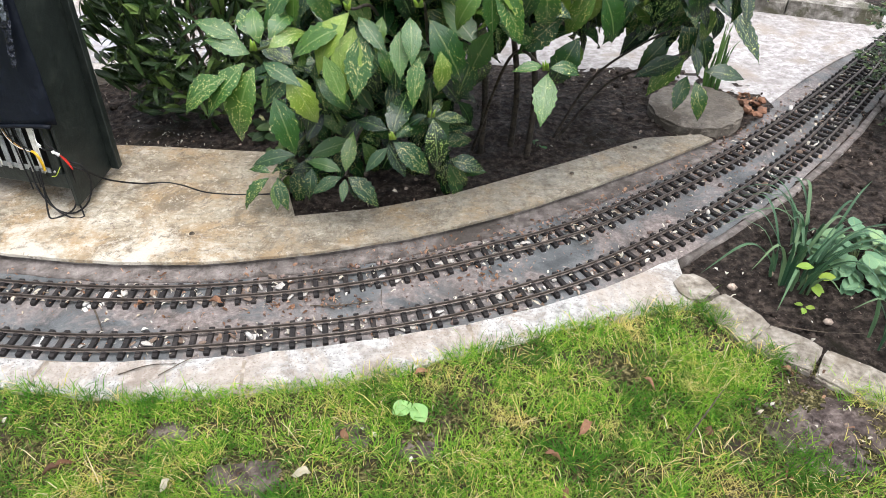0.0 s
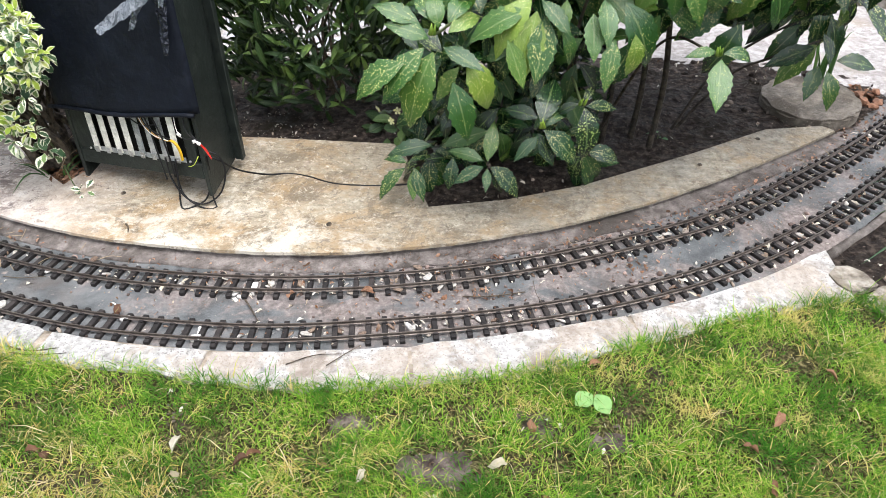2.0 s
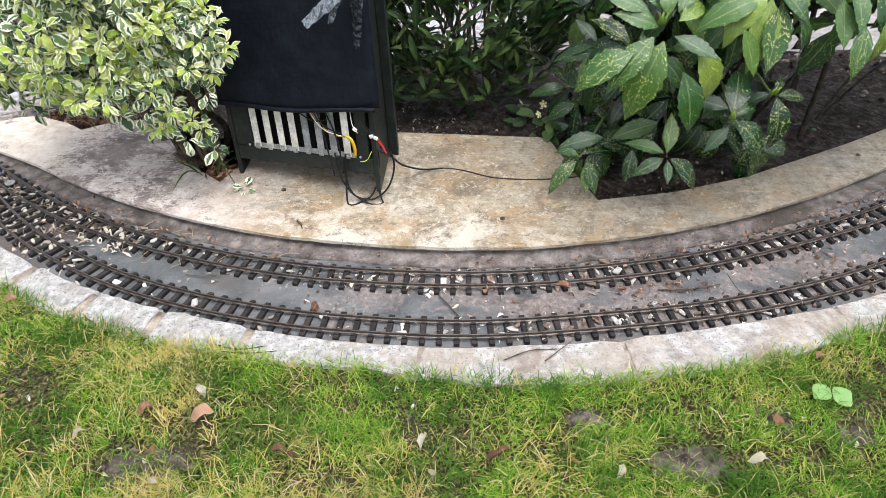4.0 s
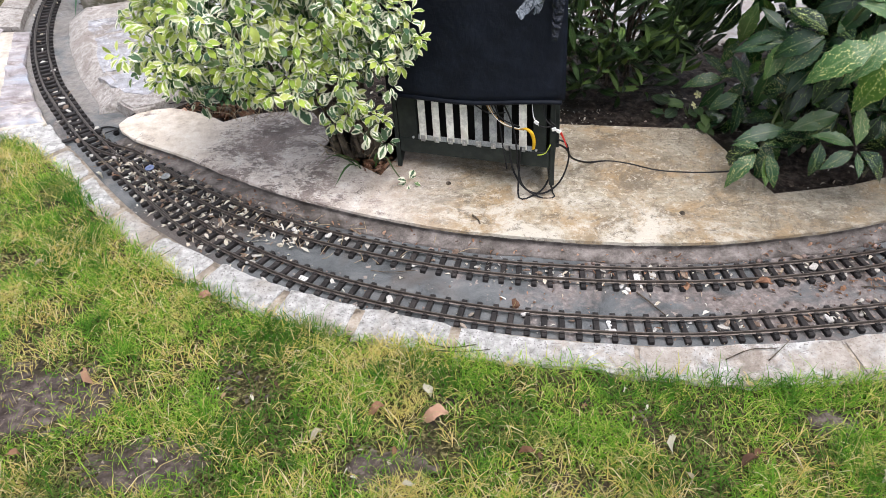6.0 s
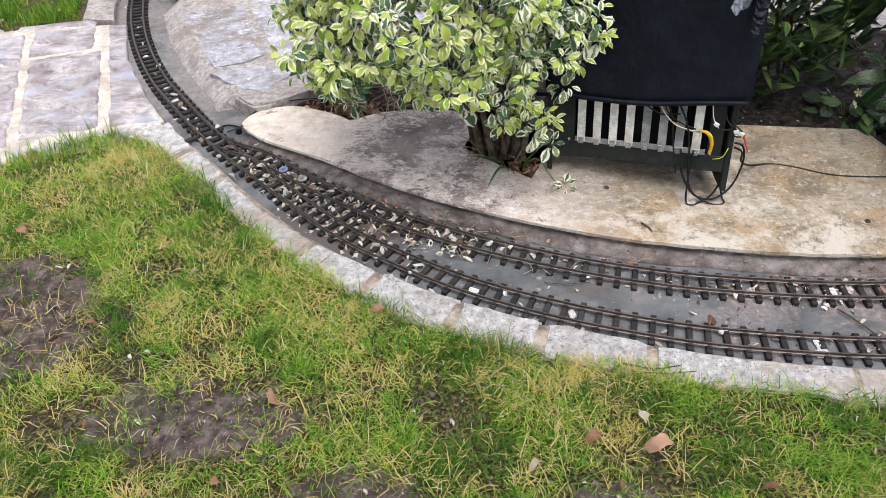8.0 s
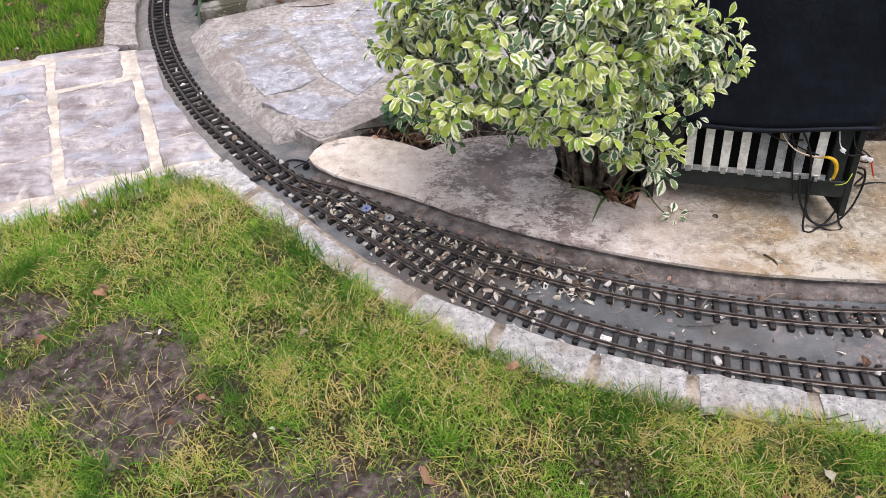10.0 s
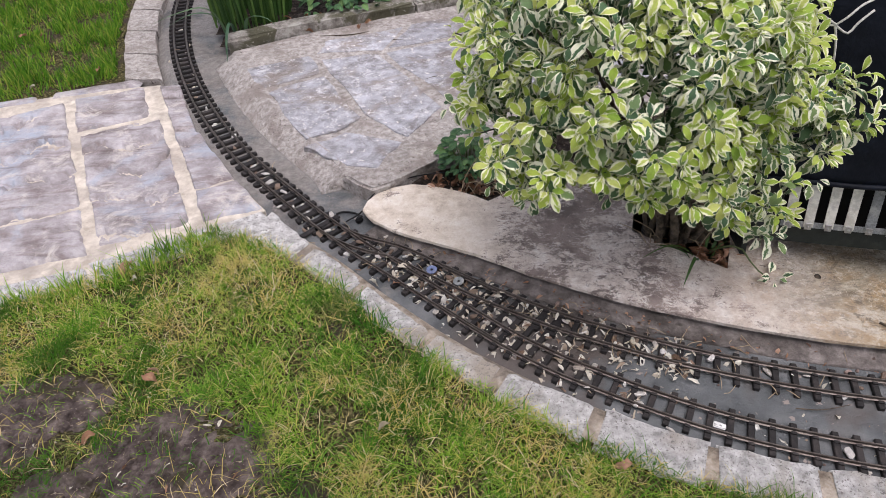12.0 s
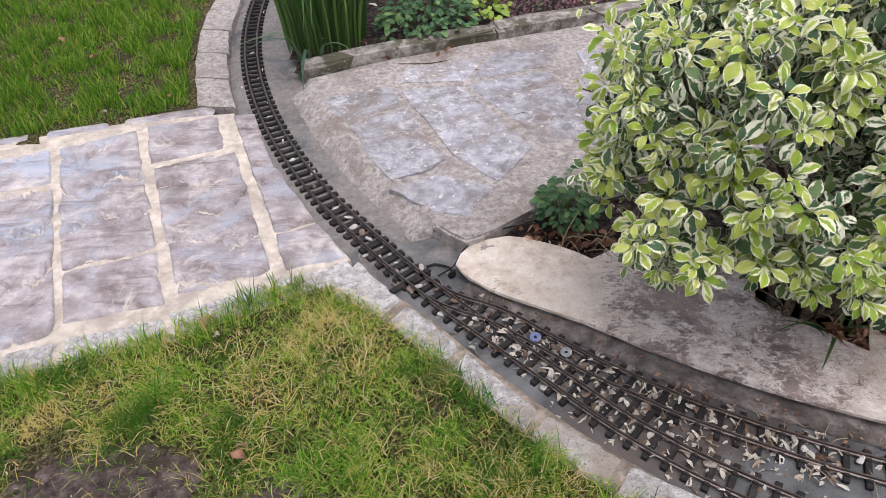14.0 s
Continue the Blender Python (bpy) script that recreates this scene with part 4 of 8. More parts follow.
# south-west corner first, then round by the east
STONES = [((-3.445, 2.120), (-3.221, 2.205), (-3.483, 2.815), (-3.702, 2.716), 3.2), ((-3.359, 1.923), (-3.128, 1.976), (-3.208, 2.172), (-3.434, 2.100), 1.4),
          ((-3.368, 2.622), (-3.152, 2.697), (-3.225, 2.905), (-3.452, 2.850), 0.8), ((-3.101, 2.015), (-2.880, 2.090), (-3.108, 2.672), (-3.348, 2.592), 3.6),
          ((-2.839, 2.088), (-2.686, 2.137), (-2.781, 2.278), (-2.891, 2.238), 0.9), ((-2.897, 2.252), (-2.790, 2.294), (-2.950, 2.56), (-3.035, 2.58), 1.2), ((-3.035, 2.585), (-2.962, 2.57), (-3.09, 2.90), (-3.165, 2.905), 1.3),
          ((-3.799, 2.493), (-3.655, 2.530), (-3.741, 2.719), (-3.885, 2.660), 1.1), ((-3.52, 1.835), (-3.369, 1.890), (-3.636, 2.495), (-3.785, 2.457), 2.8)]
for c in range(5):
    o = Vector((-0.46 - 0.31 * c, -0.115 - 0.075 * c))
    w = Vector((0.03 * (c % 2), 0))
    cut = (0.45, 0.62, 0.3, 0.55, 0.4)[c]
    lo0, lo1, hi1, hi0 = (Vector(q) + o + w for q in ((-3.36, 1.885), (-3.11, 1.97), (-3.48, 2.81), (-3.73, 2.72)))
    m0, m1 = lo0.lerp(hi0, cut), lo1.lerp(hi1, cut)
    e0 = (hi0 - lo0).normalized() * 0.018
    STONES.append((tuple(lo0), tuple(lo1), tuple(m1 - e0), tuple(m0 - e0), 2.2))
    STONES.append((tuple(m0 + e0), tuple(m1 + e0), tuple(hi1), tuple(hi0), 2.0))
for i, (q0, q1, q2, q3, steps) in enumerate(STONES):
    riven(path, "paving_stone", (q0, q1, q2, q3), 0.0160, i + 1, M_PATH, 0.014 if steps > 2 else 0.008, steps, 72 if steps > 2 and i < 9 else 40)
TOPS = [((-3.56, 2.862), (-3.25, 2.932), (-3.262, 2.985), (-3.57, 2.905)), ((-3.80, 2.800), (-3.585, 2.855), (-3.60, 2.895), (-3.815, 2.845)), ((-4.1, 2.725), (-3.83, 2.795), (-3.845, 2.84), (-4.115, 2.765))]
for i, q in enumerate(TOPS):
    riven(path, "border_stone", q, 0.0115, 60 + i, M_PATH, 0.002, 1.0, 10)
edge = [(-2.63, 2.03), (-2.83, 1.975), (-3.05, 1.86), (-3.31, 1.775), (-3.43, 1.725), (-3.9, 1.56), (-4.5, 1.35), (-5.15, 1.1)]
inner_edge = [(-2.668, 2.122), (-2.868, 2.048), (-3.11, 1.935), (-3.345, 1.865), (-3.475, 1.825), (-3.93, 1.665), (-4.53, 1.455), (-5.15, 1.23)]
flags(path, "border_stone", [[edge[i], edge[i + 1], inner_edge[i + 1], inner_edge[i]] for i in range(7)], -0.01, 0.013, M_KERB, 0.011, 6, 0.004, 0.008)
# edging stones between the far lawn and the rails
far_edge = empty("far_lawn_edging", "mottled grey edging stones between lawn and rails", "edging", "", "structure")
ra, rb = bend(3.215, 5.9, 2.96, 14), bend(3.345, 5.9, 2.99, 14)
flags(far_edge, "edging_stone", [[ra[i], ra[i + 1], rb[i + 1], rb[i]] for i in range(13)], -0.03, 0.011, M_FLAGBASE, 0.003, 7)

# the patio behind the planting
patio = empty("patio", "worn blue-grey flagstone patio, mottled with lichen", "patio", "", "structure")
west_edge = bend(2.945, 3.09, 2.30, 7)
PATIO = west_edge + [(-2.452, 2.212), (-2.365, 2.136), (-2.283, 2.188), (-2.194, 2.262), (-2.10, 2.30), (-1.6, 2.5), (-1.0, 2.64), (-0.5, 2.66), (-0.5, 3.7), (-1.2, 3.8), (-1.9, 3.48), (-2.5, 3.28)]
PATIO_EAST = [(-0.5, 2.66), (0.2, 2.68), (0.9, 2.62), (1.06, 2.47), (1.206, 2.47), (1.208, 2.386), (1.415, 2.592), (1.633, 2.784), (1.86, 2.96), (2.3, 3.36), (2.3, 3.9), (-0.5, 3.9)]
part("worn_floor", prism_bm(PATIO_EAST, -0.05, 0.006, 0.003, 1, 0.001, 18), M_WORN, patio)
part("mortar_bed", prism_bm(PATIO, -0.05, 0.047, 0.006, 2, 0.002, 8), M_FLAGBASE, patio)
fv, ff = sweep(spline(bend(2.95, 3.07, 2.30, 7) + [(-2.455, 2.215)], 0.03), [(-0.075, -0.004), (-0.066, 0.003), (-0.020, 0.034), (0.012, 0.050), (0.035, 0.044), (0.035, -0.004)])
fv = [v + np.array((0, 0, 0.004 * noise.noise((v[0] * 22, v[1] * 22, 1)))) for v in fv]
link("mortar_fillet", fv, ff, M_FLAGBASE, patio)
# the rough mortar edge at the patio's corner
lipring = [(-2.448, 2.208), (-2.405, 2.168), (-2.364, 2.132), (-2.325, 2.152), (-2.283, 2.184), (-2.238, 2.222), (-2.194, 2.258), (-2.12, 2.295), (-2.135, 2.335), (-2.205, 2.315), (-2.27, 2.265), (-2.33, 2.235), (-2.37, 2.232), (-2.41, 2.252)]
part("corner_mortar", prism_bm(lipring, -0.03, 0.0525, 0.007, 3, 0.003, 12), M_FLAGBASE, patio)
FLAGS = [[(-2.860, 2.930), (-2.763, 2.770), (-2.568, 2.868), (-2.619, 3.013)], [(-2.745, 2.744), (-2.579, 2.415), (-2.468, 2.472), (-2.414, 2.535), (-2.560, 2.837)],
         [(-2.573, 2.968), (-2.400, 2.544), (-2.271, 2.402), (-2.145, 2.568), (-2.374, 2.993)], [(-2.335, 2.990), (-2.129, 2.605), (-1.99, 2.60), (-1.93, 2.74), (-2.06, 3.08)],
         [(-2.577, 2.387), (-2.445, 2.255), (-2.36, 2.245), (-2.285, 2.375), (-2.455, 2.445)], [(-2.60, 3.03), (-2.355, 3.025), (-2.28, 3.21), (-2.56, 3.14)], [(-2.33, 3.03), (-2.04, 3.11), (-1.98, 3.31), (-2.25, 3.23)]]
for i, j in ((i, j) for i in range(5) for j in range(3)):
    # the courses behind the shrubs
    x0, y0 = -1.98 + 0.33 * i + 0.05 * (j % 2), 2.58 + 0.07 * i * (i < 3) + 0.14 * (i >= 3) + 0.33 * j
    cell = [(x0, y0), (x0 + 0.31, y0 + 0.02), (x0 + 0.31, y0 + 0.33), (x0, y0 + 0.31)]
    if y0 < 3.2:
        FLAGS.append(cell)


def cut_to(subject, cell):
    """The part of an outline that lies within a convex cell."""
    out = list(subject)
    area = sum(a[0] * b[1] - b[0] * a[1] for a, b in zip(cell, cell[1:] + cell[:1]))
    ring = cell if area > 0 else cell[::-1]
    for a, b in zip(ring, ring[1:] + ring[:1]):
        side = [(b[0] - a[0]) * (p[1] - a[1]) - (b[1] - a[1]) * (p[0] - a[0]) for p in out]
        nxt = []
        for k in range(len(out)):
            p, q, sp, sq = out[k], out[(k + 1) % len(out)], side[k], side[(k + 1) % len(out)]
            if sp >= 0:
                nxt.append(p)
            if sp * sq < 0:
                t = sp / (sp - sq)
                nxt.append((p[0] + (q[0] - p[0]) * t, p[1] + (q[1] - p[1]) * t))
        out = nxt
        if len(out) < 3:
            return [], 0.0
    clean = [p for k, p in enumerate(out) if (Vector(p) - Vector(out[k - 1])).length > 0.012]
    return clean, abs(sum(a[0] * b[1] - b[0] * a[1] for a, b in zip(clean, clean[1:] + clean[:1]))) / 2


inner = FLAGS[:7]
for q in FLAGS[7:]:
    piece, size = cut_to(PATIO, q)
    if len(piece) > 2 and size > 0.02:
        inner.append(piece)
flags(patio, "flagstone", inner, 0.0, 0.0485, M_FLAG, 0.002, 9, 0.002, 0.009)
stones = empty("patio_kerb", "low mossy grey kerb stones round the patio", "kerb", "", "structure")


def kerb_run(points, depth, z0, z1, length, seed):
    rnd = random.Random(seed)
    line = spline(points, 0.02)
    nrm = across(line)
    i = 0
    while i < len(line) - 6:
        j = min(len(line) - 1, i + int(length * rnd.uniform(0.7, 1.3) / 0.02))
        d = depth * rnd.uniform(0.85, 1.15)
        front = [line[q] for q in np.linspace(i, j, 8).astype(int)]
        rear = [line[q] + nrm[q] * d for q in np.linspace(j, i, 8).astype(int)]
        ring = [(p[0] + rnd.uniform(-.006, .006), p[1] + rnd.uniform(-.006, .006)) for p in front + rear]
        part("kerb_stone", prism_bm(ring, z0, z1 + rnd.uniform(-0.006, 0.006), 0.010, 3, 0.004, seed + i), M_KERBSTONE, stones)
        i = j


kerb_run([(-2.935, 3.10), (-2.72, 3.185), (-2.5, 3.265), (-2.2, 3.36), (-1.9, 3.44), (-1.4, 3.58), (-0.8, 3.72)], 0.085, 0.0, 0.092, 1.1, 31)
kerb_run([(1.0, 3.55), (1.49, 3.37), (1.716, 3.275), (1.956, 3.19), (2.02, 3.20)], 0.13, 0.0, 0.075, 0.9, 32)

# ---- earth ----
BED_MIDDLE = [(-2.21, 2.29), (-2.34, 2.205), (-2.33, 2.16), (-2.20, 2.13), (-2.10, 2.06), (-1.98, 2.03), (-1.74, 1.84), (-1.51, 1.70), (-1.38, 1.8), (-1.38, 1.98), (-0.95, 1.98), (-0.56, 1.95), (-0.47, 1.6), (-0.2, 1.64), (0.05, 1.71), (0.4, 1.88), (0.72, 2.05),
              (0.85, 2.09), (1.0, 2.17), (1.215, 2.38), (1.215, 2.50), (0.95, 2.66), (0.2, 2.72), (-1.0, 2.68), (-1.6, 2.54), (-2.08, 2.32)]
ground_patch("planting_bed", BED_MIDDLE, 0.008, 0.012, 0.022, M_SOIL, "bare dark damp soil between pad and patio", 2, 9, [(0.2, 2.2, 0.4, 0.03), (-0.7, 2.35, 0.3, 0.03)])
BED_RIGHT = [(0.62, 1.42), (0.65, 1.29), (0.88, 1.03), (1.18, 0.77), (2.4, 0.1), (3.0, 1.6), (3.0, 3.6), (2.4, 3.35), (1.96, 2.84), (1.60, 2.42), (1.30, 2.04), (1.02, 1.78), (0.80, 1.58)]
ground_patch("flower_bed", BED_RIGHT, -0.006, 0.012, 0.025, M_SOIL, "dark soil of the flower bed with leaf litter", 3)
BED_FAR = bend(2.94, 5.9, 3.12, 9) + [(-2.72, 3.28), (-2.2, 3.46), (-1.4, 3.68), (-0.8, 3.8), (-0.6, 5.9)]
ground_patch("far_bed", BED_FAR, 0.04, 0.014, 0.04, M_SOIL, "dark soil behind the patio kerb with fallen leaves", 4)
ground_patch("kerb_bed", [(1.2, 3.62), (2.15, 3.34), (3.4, 3.5), (3.4, 5.5), (1.2, 5.5)], 0.03, 0.014, 0.05, M_SOIL, "dark soil behind the patio's far kerb", 5)

LAWN = [tuple(p[:2]) for p in spline(LAWN_EDGE, 0.08)] + [(0.66, 1.27), (0.80, 1.11), (1.0, 0.95), (1.3, 0.7), (1.9, 0.2), (1.9, -1.6), (-5.4, -1.6), (-5.15, 1.1), (-4.5, 1.35), (-3.9, 1.57), (-3.43, 1.745), (-3.08, 1.865), (-2.83, 2.025)]
ground_patch("lawn_soil", LAWN, 0.002, 0.007, 0.035, M_THATCH, "worn thatch and mud under the thin lawn", 6)


def mud(x, y, rx, ry, seed):
    """A worn patch: mud that rises through the thatch, with a ragged rim."""
    n = 60
    gx, gy = np.meshgrid(np.linspace(x - rx * 1.3, x + rx * 1.3, n), np.linspace(y - ry * 1.3, y + ry * 1.3, n))
    d = np.hypot((gx - x) / rx, (gy - y) / ry)
    gz = (0.010 if rx > 0.14 else 0.008) - 0.012 * d ** 2 + 0.005 * soft(gx, gy, 11, seed) + 0.005 * soft(gx, gy, 34, seed + 1) + 0.005 * soft(gx, gy, 80, seed + 2)
    v = np.stack([gx.ravel(), gy.ravel(), np.clip(gz, -0.02, 0.02).ravel()], axis=1)
    f = [(j * n + i, j * n + i + 1, (j + 1) * n + i + 1, (j + 1) * n + i) for j in range(n - 1) for i in range(n - 1)]
    tagged(link("bare_patch", v, f, M_MUD), "bare muddy patch worn into the lawn", "ground", "", "structure")


for i, (x, y, rx, ry) in enumerate(((-2.78, 1.32, 0.27, 0.18), (-3.08, 1.46, 0.26, 0.13), (-2.66, 1.18, 0.18, 0.12), (-2.24, 0.97, 0.27, 0.12), (0.80, 0.90, 0.16, 0.11),
                                    (-0.40, 0.80, 0.10, 0.06), (-1.88, 0.80, 0.16, 0.07), (-0.05, 0.865, 0.06, 0.04), (-0.56, 0.90, 0.08, 0.05), (-0.19, 0.90, 0.07, 0.05), (-1.42, 0.80, 0.12, 0.06))):
    mud(x, y, rx, ry, 30 + i)
LAWN_FAR = bend(3.36, 5.9, 2.99, 8) + [(-3.49, 2.91), (-3.77, 2.84), (-4.33, 2.68), (-5.3, 2.41), (-7.0, 2.0), (-7.0, 5.9)]
ground_patch("far_lawn_soil", LAWN_FAR, 0.006, 0.006, 0.06, M_THATCH, "thatch under the lawn beyond the path", 7)

# edging stones between the lawn and the flower bed
side_stones = empty("flower_bed_edging", "rough pale stone edging between lawn and flower bed", "edging", "", "structure")
M_SIDE = surface("weathered_tan_stone", 40, [(0.12, (0.15, 0.128, 0.10)), (0.45, (0.30, 0.265, 0.215)), (0.85, (0.47, 0.43, 0.37))], stain=(0.20, 0.165, 0.12), stain_scale=7, stain_stops=(0.5, 0.8), bump=0.012, bump_scale=40, vary=0.12)
flags(side_stones, "edging_stone", [[(0.615, 1.29), (0.70, 1.335), (0.66, 1.41), (0.58, 1.37)], [(0.63, 1.275), (0.70, 1.145), (0.79, 1.215), (0.715, 1.335)],
                                    [(0.70, 1.145), (0.82, 1.055), (0.885, 1.14), (0.79, 1.215)], [(0.822, 1.05), (0.95, 0.945), (1.03, 1.025), (0.886, 1.136)],
                                    [(0.955, 0.935), (1.18, 0.74), (1.25, 0.83), (1.04, 1.02)], [(1.19, 0.73), (1.45, 0.52), (1.53, 0.60), (1.26, 0.82)]],
      -0.03, 0.016, M_SIDE, 0.002, 13, 0.006, 0.005)


# ---- the railway ----
def sleeper_bm(length, width=0.0132):
    bm = box_bm(-length / 2, length / 2, -width / 2, width / 2, -0.002, 0.0105, 0.0015)
    for s in (-1, 1):
        for o in (-0.0062, 0.0062):
            box_bm(s * 0.0241 + o - 0.003, s * 0.0241 + o + 0.003, -width * 0.38, width * 0.38, 0.0105, 0.0135, bm=bm)
    return bm


RAIL = [(-0.0040, 0.0102), (-0.0040, 0.0115), (-0.0010, 0.0125), (-0.0010, 0.0165), (-0.0014, 0.0172), (-0.0014, 0.0192), (-0.0008, 0.0198),
        (0.0008, 0.0198), (0.0014, 0.0192), (0.0014, 0.0172), (0.0010, 0.0165), (0.0010, 0.0125), (0.0040, 0.0115), (0.0040, 0.0102)]
PITCH = 0.0386
sleeper_mesh = part("sleeper", sleeper_bm(0.0875), M_SLEEPER)
SLEEPER = sleeper_mesh.data
bpy.data.objects.remove(sleeper_mesh)


def rails(thing, line, lift=0.0):
    n = across(line)
    for s in (-1, 1):
        v, f = sweep(line + n * (0.0241 * s) + np.array((0, 0, lift)), RAIL)
        link("rail", v, f, M_RAIL, thing, smooth=False)


def lay(thing, line, skip):
    n = across(line)
    seg = np.r_[0, np.cumsum(np.linalg.norm(np.diff(line, axis=0), axis=1))]
    rnd = random.Random(17)
    for q in np.arange(0.01, seg[-1], PITCH):
        p = np.array([np.interp(q, seg, line[:, c]) for c in range(3)])
        w = np.array([np.interp(q, seg, n[:, c]) for c in range(3)])
        if skip(p):
            continue
        ob = new("sleeper", SLEEPER)
        ob.parent = thing
        ob.matrix_basis = pose(p[0], p[1], rnd.uniform(-0.0006, 0.0006), 0, 0, math.degrees(math.atan2(w[1], w[0])) + rnd.uniform(-1.2, 1.2))


main_track = empty("railway_track", "narrow model railway track, brown rails on black sleepers, outer loop", "model railway", "garden railway")
loop_track = empty("railway_track", "narrow model railway track, brown rails on black sleepers, inner loop", "model railway", "garden railway")
turnout = empty("railway_points", "model railway points where two tracks join, strewn with litter", "model railway", "garden railway")


zone = lambda p: -2.52 < p[0] < -1.98 and p[1] < 2.08
rails(main_track, outer_line)
first = next(i for i, p in enumerate(inner_line) if np.min(np.linalg.norm(outer_line[:, :2] - p[:2], axis=1)) > 0.004)
rails(loop_track, inner_line[first:], 0.0004)
lay(main_track, outer_line, zone)
lay(loop_track, inner_line, zone)
# long sleepers under the points
n_out = across(outer_line)
seg = np.r_[0, np.cumsum(np.linalg.norm(np.diff(outer_line, axis=0), axis=1))]
for q in np.arange(0.01, seg[-1], PITCH):
    p = np.array([np.interp(q, seg, outer_line[:, c]) for c in range(3)])
    w = np.array([np.interp(q, seg, n_out[:, c]) for c in range(3)])
    if zone(p):
        # the inner line's place square across from here
        rel = inner_line - p
        t = np.argmin(np.abs(rel[:, 0] * w[1] - rel[:, 1] * w[0]) + 10 * (rel @ w < -0.01))
        d = max(0.0, float(rel[t] @ w)) if np.linalg.norm(rel[t]) < 0.25 else 0.0
        bm = box_bm(-0.0437, 0.0437 + d, -0.0068, 0.0068, -0.002, 0.0105, 0.0015)
        for s in (-0.0241, 0.0241, d - 0.0241, d + 0.0241):
            for o in (-0.0062, 0.0062):
                box_bm(s + o - 0.003, s + o + 0.003, -0.006, 0.006, 0.0105, 0.0135, bm=bm)
        ob = part("sleeper", bm, M_SLEEPER, turnout)
        ob.matrix_basis = pose(p[0], p[1], 0, 0, 0, math.degrees(math.atan2(w[1], w[0])))
# check rails, switch blades and the throw bar
ia = [i for i, p in enumerate(outer_line) if -2.20 < p[0] < -2.04]
v, f = sweep((outer_line - n_out * 0.0185)[ia[0]:ia[-1]] + np.array((0, 0, -0.0004)), RAIL)
link("check_rail", v, f, M_RAIL, turnout, smooth=False)
n_in = across(inner_line)
ib = [i for i, p in enumerate(inner_line) if -2.20 < p[0] < -2.04]
v, f = sweep((inner_line + n_in * 0.0185)[ib[0]:ib[-1]] + np.array((0, 0, -0.0004)), RAIL)
link("check_rail", v, f, M_RAIL, turnout, smooth=False)
bar = part("throw_bar", box_bm(-0.075, 0.05, -0.008, 0.008, 0.006, 0.0128, 0.0015), M_SLEEPER, turnout)
bar.matrix_basis = pose(-2.50, 2.045, 0, 0, 0, 40)


# ---- the cabinet on the pad ----
def cabinet():
    c = empty("equipment_cabinet", "dark green painted wooden cabinet under a black plastic sheet, slatted below", "cabinet", at=(0, 0, 0))
    c.matrix_basis = pose(-1.4334, 1.786, 0.033, 0, -4.5, -20.5)
    W, D, T = 0.44, 0.215, 0.85

    def skew(bm):
        """The sides run straight back from a slanting front."""
        for v in bm.verts:
            v.co.x -= 0.33 * v.co.y
        return bm

    for x0 in (-0.028, W - 0.014):
        outline = [(0.0, -0.0005), (D, -0.0005), (D, T), (0.0, T)]
        bm = bmesh.new()
        a = [bm.verts.new((x0, y, z)) for y, z in outline]
        b = [bm.verts.new((x0 + 0.014, y, z)) for y, z in outline]
        bm.faces.new(a), bm.faces.new(b[::-1])
        for i in range(4):
            bm.faces.new((a[i], a[(i + 1) % 4], b[(i + 1) % 4], b[i]))
        bmesh.ops.bevel(bm, geom=bm.edges[:], offset=0.0015, affect="EDGES")
        part("side_panel", skew(bm), M_WOOD, c)
    part("back_panel", skew(box_bm(0.014, W - 0.014, D - 0.014, D - 0.002, 0.0, T, 0.001)), M_WOOD, c)
    part("batten", skew(box_bm(W + 0.0005, W + 0.030, D - 0.014, D + 0.012, -0.0005, T + 0.004, 0.002)), M_WOOD, c)
    part("top_panel", skew(box_bm(-0.03, W + 0.03, -0.03, D + 0.03, T, T + 0.016, 0.003)), M_WOOD, c)
    # a board and the plinth carry that shade in their colour
    part("lining", skew(box_bm(0.015, W - 0.015, 0.075, 0.085, 0.03, T - 0.01)), M_SHADE, c)
    part("plinth", skew(box_bm(0.02, W - 0.02, 0.09, D - 0.016, 0.0, 0.03, 0.002)), M_SHADE, c)
    part("lower_rail", box_bm(-0.0135, W - 0.0145, 0.0, 0.02, 0.050, 0.095, 0.003), M_WOOD, c)
    part("corner_panel", box_bm(0.380, W - 0.026, 0.001, 0.013, 0.0955, 0.34, 0.002), M_WOOD, c)
    part("corner_panel", box_bm(-0.0135, 0.045, 0.001, 0.013, 0.0955, 0.34, 0.002), M_WOOD, c)
    grid = part("grille", box_bm(0.047, 0.377, -0.0025, -0.0005, 0.095, 0.110, 0.0004), M_STRIP_G, c, "perforated zinc strip")
    for i in range(8):
        x = 0.064 + i * 0.0414
        worn = i in (4, 5, 6)
        s = part("slat", box_bm(x - 0.0105, x + 0.0105, -0.0055, -0.003, 0.099, 0.33, 0.0006), M_STRIP_G if worn else M_STRIP, c, "weathered grey slat" if worn else "dull white slat")
        bm = box_bm(x - 0.007, x + 0.007, -0.008, -0.0057, 0.094, 0.111, 0.0006)
        bmesh.ops.create_uvsphere(bm, u_segments=6, v_segments=4, radius=0.0032, matrix=pose(x, -0.0085, 0.102))
        part("bracket", bm, M_BRACKET, s)
    for x in (0.031, 0.389):
        bm = bmesh.new()
        bmesh.ops.create_uvsphere(bm, u_segments=8, v_segments=5, radius=0.004, matrix=pose(x, 0.0, 0.099))
        part("screw", bm, M_BRACKET, c)
    # the sheet: hung over the front, its hem rolled, wrapped round both sides
    cols, rows = 34, 30
    verts, faces = [], []
    for j in range(rows + 1):
        t = j / rows
        z = T + 0.02 - t * (T + 0.02 - 0.226)
        for i in range(cols + 1):
            s = i / cols
